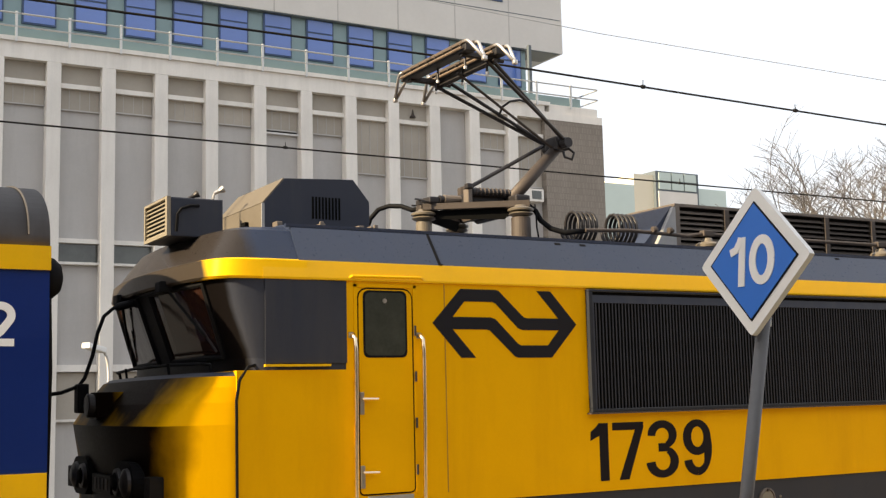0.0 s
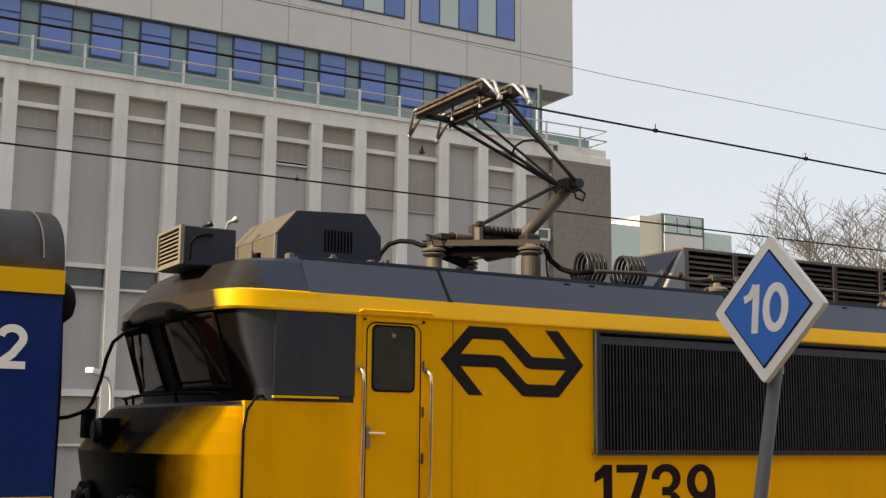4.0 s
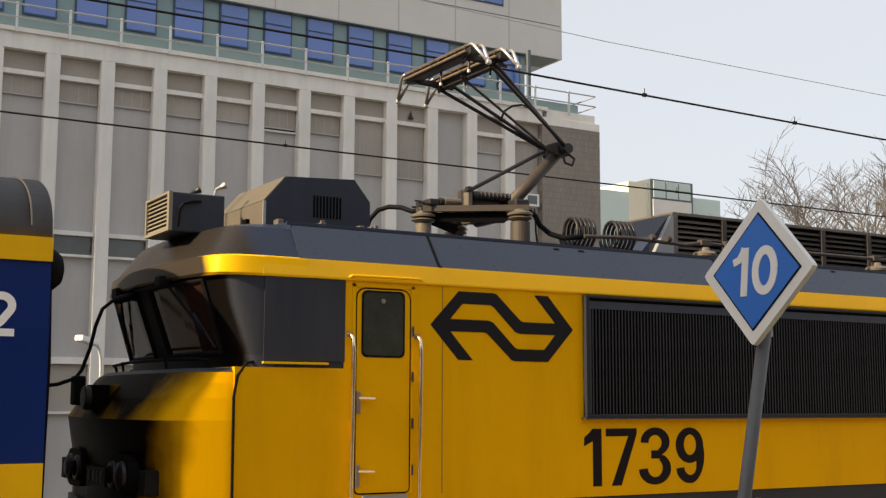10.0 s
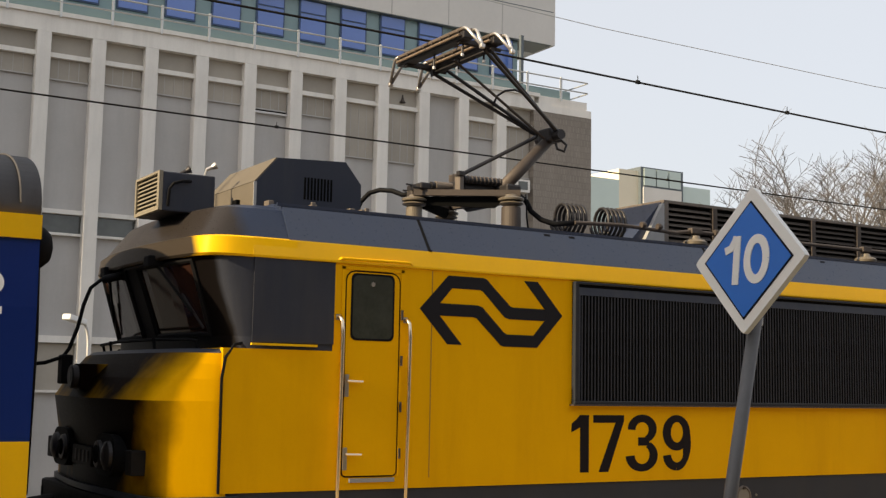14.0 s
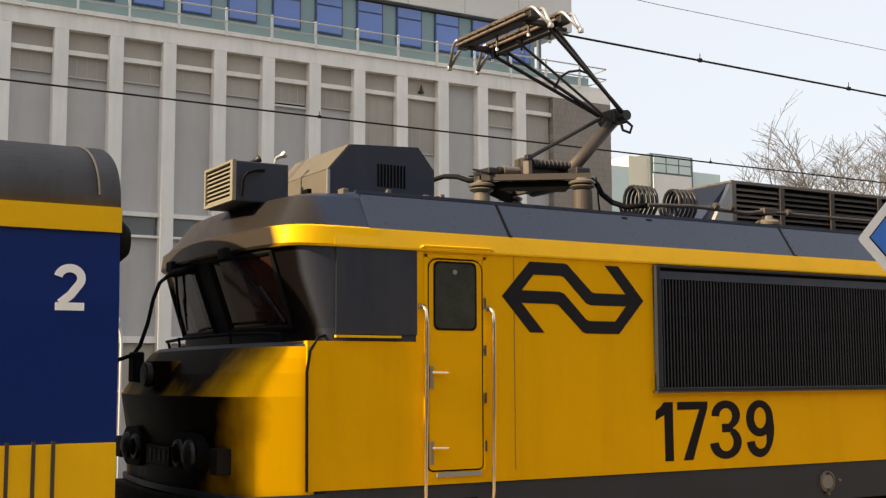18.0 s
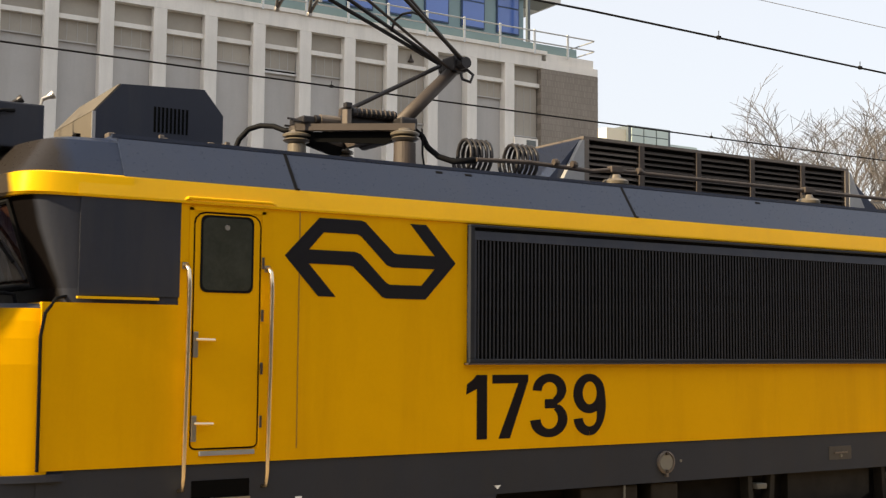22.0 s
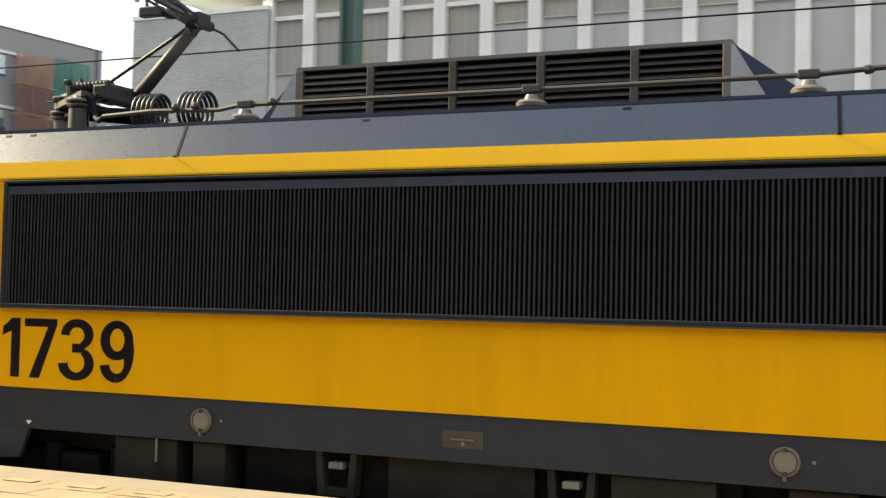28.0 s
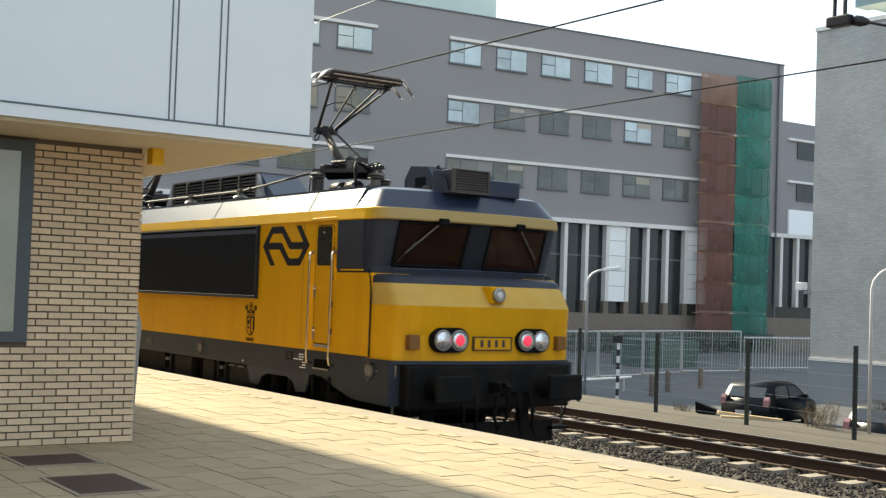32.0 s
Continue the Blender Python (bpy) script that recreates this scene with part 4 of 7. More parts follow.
    box(hook, *sorted((sx * 7.94, sx * 8.2)), -0.05, 0.05, 0.92, 1.04, 0.02)
    tube(hook, [P(8.18, 0, 0.98), P(8.26, 0, 1.06), P(8.31, 0, 1.0), P(8.27, 0, 0.90), P(8.18, 0, 0.90)], 0.035, 8)
    tube(hook, [P(8.2, -0.09, 0.9), P(8.16, -0.1, 0.6), P(8.1, 0, 0.45), P(8.16, 0.1, 0.6), P(8.2, 0.09, 0.9)], 0.025, 6)
    part("screw_coupling", hook, M_DARK, loco)
    for y in (-0.55, -0.35, 0.35, 0.55):
        part("air_hose", tube(B(), [P(7.92, y, 0.9), P(8.06, y, 0.88), P(8.12, y, 0.7), P(8.08, y + 0.03, 0.45), P(8.12, y + 0.06, 0.36)], 0.025, 6), M_RUBBER, loco)
    part("obstacle_deflector", box(B(), *sorted((sx * 7.7, sx * 7.76)), -1.2, 1.2, 0.22, 0.50, 0.015), M_DARK, loco)
    # cab door on this end, near side
    if sx < 0:
        d0, d1 = -6.385, -5.895
    else:
        d0, d1 = 5.90, 6.40
    bm = B()
    for a in ((d0 - 0.03, d0, 1.41, 3.03), (d1, d1 + 0.03, 1.41, 3.03), (d0 - 0.03, d1 + 0.03, 3.005, 3.032)):
        box(bm, a[0], a[1], -1.4865, -1.478, a[2], a[3], 0.002)
    door = part("cab_door", bm, M_YELLOW, loco, "yellow cab door with a rounded window")
    def leaf_outline(g):
        pts = []
        for cx, cz, a0 in ((d1 - 0.014 - 0.07, 2.99 - 0.07, 0), (d0 + 0.012 + 0.07, 2.99 - 0.07, 90), (d0 + 0.012 + 0.03, 1.425 + 0.03, 180), (d1 - 0.014 - 0.03, 1.425 + 0.03, 270)):
            rr = (0.07 if a0 < 180 else 0.03) + g
            pts += [(cx + rr * math.cos(radians(a0 + q)), cz + rr * math.sin(radians(a0 + q))) for q in (0, 30, 60, 90)]
        return pts
    part("door_gap", prism(B(), leaf_outline(0.012), "y", -1.4828, -1.478), M_RUSTGAP, door)
    part("door_leaf", prism(B(), leaf_outline(0.0), "y", -1.486, -1.479), M_YELLOW, door)
    w0, w1 = d0 + 0.065, d1 - 0.075
    def pane_outline(g):
        c, pts = 0.045, []
        for cx, cz, s in ((w1 + g - c, 2.965 + g - c, 0), (w0 - g + c, 2.965 + g - c, 90), (w0 - g + c, 2.475 - g + c, 180), (w1 + g - c, 2.475 - g + c, 270)):
            pts += [(cx + c * math.cos(radians(s + q)), cz + c * math.sin(radians(s + q))) for q in (0, 30, 60, 90)]
        return pts
    part("pane_seal", prism(B(), pane_outline(0.016), "y", -1.4895, -1.483), M_RUBBER, door)
    part("door_pane", prism(B(), pane_outline(0.0), "y", -1.4915, -1.484), M_DOORGLASS, door, "grey-green dusty door glass")
    part("pane_vent", lathe(B(), (w0 + 0.17, -1.491, 2.90), (0, -1, 0), ((0, 0.02), (0.008, 0.018)), 12), M_STEEL, door)
    hx = d0 + 0.02
    for z in (2.145, 1.59):
        hb = part("handle_plate", box(B(), hx - 0.012, hx + 0.022, -1.503, -1.49, z - 0.12, z + 0.05, 0.004), M_STEEL, door)
        part("door_handle", rod(B(), (hx, -1.515, z), (hx + 0.13, -1.53, z - 0.003), 0.011, 8), M_CHROME, hb)
    part("door_sill", box(B(), d0 + 0.07, d1 - 0.03, -1.50, -1.478, 1.375, 1.405), M_PALE, door)
    part("drip_rail", tube(B(), [(d0 - 0.07, -1.49, 3.072), (d0 - 0.05, -1.51, 3.085), (d1 + 0.06, -1.51, 3.088), (d1 + 0.10, -1.49, 3.075)], 0.010, 6), M_BAND, loco)
    for k in range(4):
        part("hinge", box(B(), d1 + 0.002, d1 + 0.018, -1.503, -1.49, 1.55 + 0.36 * k, 1.63 + 0.36 * k), M_BROWN, door)
    for x in (d0 - 0.055, d1 + 0.045):
        bm = tube(B(), [(x, -1.478, 2.63), (x, -1.52, 2.635), (x + 0.006, -1.545, 2.60), (x + 0.012, -1.548, 2.50), (x + 0.008, -1.548, 1.9), (x, -1.545, 1.25), (x, -1.53, 1.16), (x, -1.46, 1.15)], 0.0155, 10)
        part("door_handrail", bm, M_CHROME, loco, "bright tall handrail beside the cab door", True)
        part("handrail_foot", box(B(), x - 0.02, x + 0.02, -1.49, -1.478, 2.61, 2.655), M_STEEL, loco)
    # step recess in the solebar below the door: a black plate painted as its shade
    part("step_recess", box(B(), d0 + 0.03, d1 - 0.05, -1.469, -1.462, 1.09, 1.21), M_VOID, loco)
    part("step_edge", box(B(), d0 + 0.03, d1 - 0.05, -1.49, -1.462, 1.075, 1.092), M_STEEL, loco)
    part("lower_step", box(B(), d0 + 0.02, d1 - 0.02, -1.50, -1.30, 0.55, 0.58), M_DARK, loco)
    for x in (d0 + 0.03, d1 - 0.03):
        part("step_strap", box(B(), x - 0.012, x + 0.012, -1.49, -1.46, 0.55, 1.0), M_DARK, loco)
    # panel seam beside the door
    x = -5.605 if sx < 0 else 5.56
    bm = box(B(), x - 0.004, x + 0.004, -1.4835, -1.479, 1.40, 3.045)
    part("panel_seam", bm, mat_seam, loco)
    # roof: rear box of the cab cooler and the louvred head, off centre by half-turn symmetry
    h0, h1 = (-0.80, 0.26) if sx < 0 else (-0.26, 0.80)
    low, rear = (0.0, 0.0) if sx < 0 else (0.10, 0.22)
    bm = B()
    prism(bm, ((sx * 6.875, 3.48), (sx * 6.875, 3.74 - low), (sx * 6.69, 3.952 - low), (sx * (6.075 + rear), 3.982 - low), (sx * (5.925 + rear), 3.80 - low), (sx * (5.925 + rear), 3.48)), "y", h0, h1)
    hood = part("resistor_hood", bm, M_GREY, loco, "dark angular roof hood")
    # Tan on the sunward end paints the warm sunlight; the other end stays grey.
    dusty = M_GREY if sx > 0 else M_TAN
    part("hood_slope", slab(B(), [(sx * 6.888, h0 + 0.004, 3.742 - low), (sx * 6.888, h1 - 0.004, 3.742 - low), (sx * 6.702, h1 - 0.004, 3.956 - low), (sx * 6.702, h0 + 0.004, 3.956 - low)], (sx * 0.75, 0, 0.66), 0.010), dusty, hood, "sloped hood plate")
    part("hood_end", box(B(), *sorted((sx * 6.876, sx * 6.890)), h0 + 0.004, h1 - 0.004, 3.49, 3.736 - low), dusty, hood, "hood end plate")
    part("hood_rim", box(B(), *sorted((sx * 6.872, sx * 6.896)), h0 - 0.006, h0 + 0.004, 3.49, 3.736 - low), M_PALE, hood)
    part("hood_end_socket", box(B(), *sorted((sx * 6.888, sx * 6.925)), h0 + 0.30, h0 + 0.40, 3.53, 3.62, 0.006), M_VOID, hood)
    # Slits are thin black plates on the face, their dark inside painted.
    for k in range(9):
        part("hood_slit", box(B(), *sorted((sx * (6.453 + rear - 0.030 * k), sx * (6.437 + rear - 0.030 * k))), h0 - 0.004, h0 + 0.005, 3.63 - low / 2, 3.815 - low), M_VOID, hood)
    for x in (6.78, 6.40, 6.05 + rear, 5.94 + rear):
        part("hood_bracket", box(B(), *sorted((sx * (x - 0.025), sx * (x + 0.025))), h0 - 0.10, h0, 3.48, 3.58, 0.008), M_DUST, hood)
    c0, c1 = (-0.80, -0.18) if sx < 0 else (-0.52, 0.08)
    bm = box(B(), *sorted((sx * 7.22, sx * 7.645)), c0, c1, 3.43, 3.74, 0.012)
    ac = part("cooler_box", bm, M_GREY, loco, "dark cooler box with louvres")
    # Louvre colour carries the sunlight: pale copy sunward, dark copy at the other end.
    for k in range(8):
        z = 3.462 + 0.033 * k
        part("cooler_louvre", slab(B(), [(sx * 7.668, c0 + 0.05, z), (sx * 7.668, c1 - 0.03, z), (sx * 7.648, c1 - 0.03, z + 0.022), (sx * 7.648, c0 + 0.05, z + 0.022)], (sx * 0.7, 0, 0.7), 0.004), M_LOUVRELIT if sx < 0 else M_LOUVREDARK, ac)
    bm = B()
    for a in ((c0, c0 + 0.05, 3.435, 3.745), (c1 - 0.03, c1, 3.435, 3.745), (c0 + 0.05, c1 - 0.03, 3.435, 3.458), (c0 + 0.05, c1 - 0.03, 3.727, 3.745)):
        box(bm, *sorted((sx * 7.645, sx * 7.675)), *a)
    part("louvre_frame", bm, M_LOUVRELIT if sx < 0 else M_LOUVREDARK, ac, "cooler louvre frame")
    part("cooler_pipe", tube(B(), [(sx * 7.60, c0, 3.47), (sx * 7.60, c0 - 0.03, 3.60), (sx * 7.57, c0 - 0.04, 3.645), (sx * 7.50, c0 - 0.04, 3.67), (sx * 7.42, c0, 3.68)], 0.012, 6), M_RUBBER, ac)
    if sx > 0:
        part("cooler_back", box(B(), 7.05, 7.50, 0.09, 0.72, 3.44, 3.66, 0.02), M_ROOF, ac, "plain slate-grey cooler housing")
    for wx, wz, wm in ((7.09, 3.885, M_HORN), (7.31, 3.83, M_TUBE)):
        part("whistle", lathe(B(), (sx * (wx + 0.03), -0.30, wz - 0.01 - low), (-sx * 0.8, -0.2, 0.45), ((0, 0.014), (0.05, 0.018), (0.075, 0.03), (0.09, 0.032)), 12), wm if sx < 0 else M_TUBE, loco)
        part("whistle_stand", rod(B(), (sx * (wx + 0.07), -0.29, 3.70), (sx * (wx + 0.025), -0.30, wz - low), 0.010, 6), M_PALE if sx < 0 else M_TUBE, loco)
    for k, (x, y) in enumerate(((6.70, -1.0), (6.45, -1.02), (6.10, -1.0), (5.95, -1.0), (5.55, -1.02))):
        part("roof_stud", box(B(), *sorted((sx * x, sx * (x + 0.035))), y - 0.012, y + 0.012, 3.46, 3.575 if k % 2 else 3.53, 0.005), M_DUST if k % 2 else M_TUBE, loco)


mat_seam = mat("seam_shadow", (0.33, 0.17, 0.01), 0.6, vary=0.1)
cab_end(-1, False)
cab_end(1, True)


def pantograph(sx):
    """A single-arm collector: knee towards the middle of the roof, head above its foot."""
    def P(x, y, z):
        return Vector((sx * x, y, z))
    def bar(x0, x1, y0, y1, z0, z1, e=0.008):
        return box(B(), *sorted((sx * x0, sx * x1)), y0, y1, z0, z1, e)
    # three-legged base frame: one foot on the centre line, two beside the hinge
    def Q(x, y, z):
        return Vector((sx * x, -sx * y, z))
    feet = ((4.95, 0.0, 0.080, M_INSUL), (4.24, -0.585, 0.095, M_BROWN), (4.24, 0.585, 0.095, M_BROWN))
    for x, y, r_, m in feet:
        foot = part("pedestal", lathe(B(), (sx * x, y, 3.49), (0, 0, 1), ((0, r_ + 0.01), (0.02, r_), (0.30, r_ * 0.96), (0.31, 0.06)), 24), m, loco, "round insulator pedestal")
        part("base_insulator", lathe(B(), (sx * x, y, 3.795), (0, 0, 1), ((0, 0.06), (0.015, 0.10), (0.028, 0.118), (0.042, 0.10), (0.048, 0.07), (0.058, 0.12), (0.075, 0.122), (0.088, 0.10), (0.10, 0.06), (0.115, 0.05)), 28), M_INSUL, foot)
    def beam(p, q, half, z0, z1):
        d = (Vector(q) - Vector(p)).normalized()
        n = Vector((-d.y, d.x, 0)) * half
        bm = B()
        corner = [Vector((sx * p[0], p[1], 0)), Vector((sx * q[0], q[1], 0))]
        n.x *= sx
        ring_ = [corner[0] + n, corner[1] + n, corner[1] - n, corner[0] - n]
        low_ = [bm.verts.new((v.x, v.y, z0)) for v in ring_]
        top_ = [bm.verts.new((v.x, v.y, z1)) for v in ring_]
        bm.faces.new(low_); bm.faces.new(top_)
        for k in range(4):
            bm.faces.new((low_[k], low_[(k + 1) % 4], top_[(k + 1) % 4], top_[k]))
        bmesh.ops.recalc_face_normals(bm, faces=bm.faces[:])
        return bm
    base = part("pantograph_base", beam((4.98, -0.04), (4.16, -0.62), 0.028, 3.898, 3.955), M_BROWN, loco, "grimy three-legged pantograph base frame")
    part("base_rail", beam((4.98, 0.04), (4.16, 0.62), 0.028, 3.898, 3.955), M_BROWN, base)
    part("base_crossbar", beam((4.20, -0.54), (4.20, 0.54), 0.03, 3.898, 3.95), M_BROWN, base)
    part("base_crossbar", beam((4.62, -0.25), (4.62, 0.25), 0.03, 3.898, 3.95), M_TUBE, base)
    for sy in (-1, 1):
        web = [(4.90, 0.06, 3.815), (4.34, 0.46, 3.79), (4.24, 0.53, 3.895), (4.94, 0.03, 3.895)]
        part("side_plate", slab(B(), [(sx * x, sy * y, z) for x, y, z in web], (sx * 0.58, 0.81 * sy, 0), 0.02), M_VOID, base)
    # drive: cylinder, springs and lugs along the middle
    part("drive_box", bar(4.14, 4.56, -0.24, 0.24, 3.957, 4.085, 0.03), M_TUBE, base, "black drive box")
    part("drive_cylinder", rod(B(), P(4.80, -0.12, 4.0), P(4.62, -0.12, 4.0), 0.045, 14), M_DUST, base, "grey air cylinder")
    part("cylinder_cap", rod(B(), P(4.805, -0.12, 4.0), P(4.845, -0.12, 4.0), 0.036, 12), M_TUBE, base)
    part("front_plate", bar(4.595, 4.64, -0.31, -0.22, 3.95, 4.085, 0.006), M_DUST, base, "grey bracket plate")
    for y in (-0.28, 0.28):
        part("raising_spring", rod(B(), P(4.58, y, 4.065), P(4.16, y, 4.075), 0.036, 12), M_TUBE, base)
        for k in range(9):
            x = 4.55 - 0.045 * k
            part("spring_turn", lathe(B(), (sx * x, y, 4.066 + 0.001 * k), (1, 0, 0), ((0, 0.036), (0.008, 0.043), (0.016, 0.036)), 12), M_BROWN, base)
    part("drive_lug", bar(4.60, 4.66, -0.33, -0.27, 4.085, 4.135, 0.012), M_TUBE, base)
    part("drive_lug", bar(4.53, 4.60, -0.24, -0.16, 4.09, 4.125, 0.012), M_TUBE, base)
    part("drive_lug", rod(B(), P(4.555, -0.20, 4.10), P(4.555, -0.20, 4.155), 0.02, 8), M_TUBE, base)
    part("rod_bearing", bar(4.42, 4.50, -0.05, 0.13, 4.08, 4.17, 0.015), M_BROWN, base)
    part("hinge_block", bar(4.04, 4.20, -0.46, 0.46, 3.90, 4.04, 0.02), M_TUBE, base)
    for k in range(4):
        part("link_rod", rod(B(), P(5.04 - 0.01 * k, -0.12 + 0.08 * k, 3.965 + 0.025 * (k % 3)), P(4.83, -0.12 + 0.08 * k, 3.97 + 0.02 * (k % 3)), 0.009, 6), M_TUBE, base)
    part("link_block", bar(4.85, 4.96, -0.14, 0.14, 3.957, 4.02, 0.015), M_TUBE, base)
    part("valve_block", bar(4.70, 4.84, 0.02, 0.16, 3.957, 4.03, 0.015), M_TUBE, base)
    part("hinge_cable", tube(B(), [P(4.06, -0.56, 3.93), P(4.09, -0.62, 3.84), P(4.10, -0.64, 3.70), P(4.07, -0.64, 3.52)], 0.009, 6), M_RUBBER, base, "", True)
    # lower arm, thrust rod, knee
    part("lower_arm", rod(B(), P(4.10, 0, 3.93), P(3.40, 0, 4.62), 0.068, 24, 0.056), M_BROWN, loco, "thick tubular lower arm", True)
    part("arm_shaft", rod(B(), P(4.10, -0.4, 3.93), P(4.10, 0.4, 3.93), 0.06, 12), M_TUBE, loco)
    part("thrust_rod", rod(B(), P(4.47, 0.05, 4.135), P(3.50, 0.08, 4.66), 0.020, 8), M_TUBE, loco)
    bm = B()
    rod(bm, P(3.38, -0.20, 4.66), P(3.38, 0.20, 4.66), 0.052, 12)
    box(bm, *sorted((sx * 3.30, sx * 3.46)), -0.10, 0.10, 4.60, 4.74, 0.02)
    tube(bm, [P(3.33, -0.12, 4.62), P(3.27, -0.14, 4.57), P(3.30, -0.14, 4.50), P(3.38, -0.13, 4.52), P(3.39, -0.12, 4.58)], 0.014, 6)
    part("knee_joint", bm, M_TUBE, loco)
    # upper frame of thin tubes
    lean = 0.09 if sx < 0 else 0.0
    shift = 0.22 if sx < 0 else 0.0
    bm = B()
    for y0, y1, x1, z1 in ((-0.14, -0.42, 4.28, 5.30), (0.14, 0.42, 4.28, 5.30), (-0.16, -0.50, 4.42, 5.28), (0.16, 0.50, 4.42, 5.28)):
        rod(bm, P(3.40, y0, 4.69), P(x1 + lean, y1, z1), 0.019, 8)
    tube(bm, [P(3.84 + lean / 2, -0.29, 4.98), P(3.88 + lean / 2, -0.16, 5.045), P(3.89 + lean / 2, 0, 5.065), P(3.88 + lean / 2, 0.16, 5.045), P(3.84 + lean / 2, 0.29, 4.98)], 0.012, 6)
    part("upper_frame", bm, M_TUBE, loco)
    part("steering_rod", rod(B(), P(3.44, -0.02, 4.62), P(4.35 + shift, -0.05, 5.27), 0.014, 8), M_BROWN, loco)
    # collector head: two deep strip carriers with straight splayed horns
    xa, xb = 4.22 + shift, 4.55 + shift
    bm = B()
    rod(bm, P(4.36 + lean, -0.56, 5.28), P(4.36 + lean, 0.56, 5.28), 0.024, 8)
    for y in (-0.5, 0.5):
        rod(bm, P(4.24 + lean, y, 5.30), P(xb + 0.03, y, 5.31), 0.020, 6)
        box(bm, *sorted((sx * (xa - 0.03), sx * (xb + 0.03))), y - 0.03, y + 0.03, 5.30, 5.34)
        for x in (xa, xb):
            rod(bm, P(x, y, 5.31), P(x, y, 5.39), 0.016, 6)
    head = part("collector_head", bm, M_TUBE, loco, "collector head with two strips and splayed horns")
    for x, y in ((xa + 0.02, -0.42), (xa + 0.03, 0.02), (xb - 0.02, -0.50), (xb - 0.04, 0.05), (xa + 0.10, 0.42)):
        pin = part("hanging_pin", rod(B(), P(x, y, 5.35), P(x + 0.01, y - 0.01, 5.20), 0.011, 8), M_TUBE, head)
        part("pin_tip", rod(B(), P(x + 0.01, y - 0.01, 5.20), P(x + 0.01, y - 0.01, 5.175), 0.016, 8), M_HORN, pin)
    for x in (xa, xb):
        part("strip_carrier", box(B(), *sorted((sx * (x - 0.055), sx * (x + 0.055))), -0.64, 0.64, 5.315, 5.385, 0.01), M_TUBE, head)
        for d in (-0.045, 0.045):
            part("collector_strip", box(B(), *sorted((sx * (x + d - 0.024), sx * (x + d + 0.024))), -0.63, 0.63, 5.387, 5.418, 0.008), M_COPPER, head)
        # Added bright rods stand for the highlights along the strip carriers.
        for d in (-0.078, 0.078):
            part("side_conductor", rod(B(), P(x + d, -0.60, 5.345), P(x + d, 0.60, 5.345), 0.013, 8), M_GLINT, head, "bright rod added as the highlight along a strip")
        for k in range(8):
            y = -0.56 + 0.16 * k
            part("strip_clip", box(B(), *sorted((sx * (x - 0.075), sx * (x + 0.075))), y - 0.012, y + 0.012, 5.375, 5.40, 0.003), M_BROWN, head)
        for sy in (-1, 1):
            bm = B()
            for d in (-0.055, 0.055):
                tube(bm, [P(x + d, sy * 0.60, 5.405), P(x + d, sy * 0.66, 5.40), P(x + d * 0.9, sy * 0.70, 5.375), P(x + d * 0.1, sy * 0.86, 5.195)], 0.016, 8)
            box(bm, *sorted((sx * (x - 0.022), sx * (x + 0.022))), *sorted((sy * 0.845, sy * 0.885)), 5.165, 5.205, 0.006)
            part("horn", bm, M_HORN, head, "straight splayed alloy horn", True)
    # cable and coils towards the middle
    part("roof_cable", tube(B(), [Q(4.93, 0.06, 3.93), Q(4.99, 0.16, 3.93), Q(5.04, 0.28, 3.98), Q(5.10, 0.42, 4.0), Q(5.18, 0.49, 3.97), Q(5.25, 0.53, 3.88), Q(5.31, 0.55, 3.70), Q(5.32, 0.56, 3.50)], 0.024, 8), M_RUBBER, loco, "", True)
    if sx < 0:
      part("roof_cable", tube(B(), [P(4.15, -0.60, 3.90), P(4.08, -0.60, 3.86), P(4.04, -0.62, 3.77), P(3.97, -0.68, 3.69), P(3.87, -0.76, 3.645), P(3.70, -0.86, 3.66)], 0.026, 8), M_RUBBER, loco, "", True)
    for x in (3.50, 3.01):
        bm = B()
        pts = []
        for k in range(5 * 14 + 1):
            a = k / 14 * math.tau
            pts.append(P(x - 0.13 + 0.26 * k / 70, sx * 0.50 + 0.13 * math.cos(a), 3.745 + 0.15 * math.sin(a)))
        tube(bm, pts, 0.017, 6)
        coil = part("choke_coil", bm, M_TUBE, loco, "open wound roof coil", True)
        part("coil_foot", box(B(), *sorted((sx * (x - 0.15), sx * (x + 0.15))), *sorted((sx * 0.58, sx * 0.42)), 3.50, 3.59, 0.01), M_DUST, coil)


pantograph(-1)
pantograph(1)

# high-voltage bar along the near roof edge, on insulators
bm = tube(B(), [(-3.72, -0.88, 3.66), (-3.2, -0.90, 3.68), (-2.5, -0.90, 3.66), (-2.3, -0.90, 3.69), (0.3, -0.90, 3.69), (2.3, -0.90, 3.69), (3.0, -0.90, 3.73), (3.72, -0.84, 3.80), (3.96, -0.70, 3.86), (4.17, -0.60, 3.90)], 0.019, 8)
part("roof_busbar", bm, M_BROWN, loco, "grimy conductor bar on insulators")
for x in (-2.24, 0.26, 2.24):
    ins = part("bar_insulator", lathe(B(), (x, -0.90, 3.49), (0, 0, 1), ((0, 0.07), (0.05, 0.06), (0.07, 0.115), (0.095, 0.12), (0.115, 0.10), (0.125, 0.06), (0.16, 0.045)), 28), M_INSUL, loco, "pale ribbed insulator")
    part("bar_clamp", box(B(), x - 0.07, x + 0.07, -0.935, -0.865, 3.665, 3.725, 0.01), M_BROWN, ins)
for x in (-2.95, -2.75, -2.0, 2.6):
    part("bar_terminal", lathe(B(), (x, -0.92, 3.70), (1, 0, 0), ((0, 0.03), (0.03, 0.034), (0.06, 0.02)), 10), M_BROWN, loco)

# louvred ventilator box in the middle of the roof
bm = B()
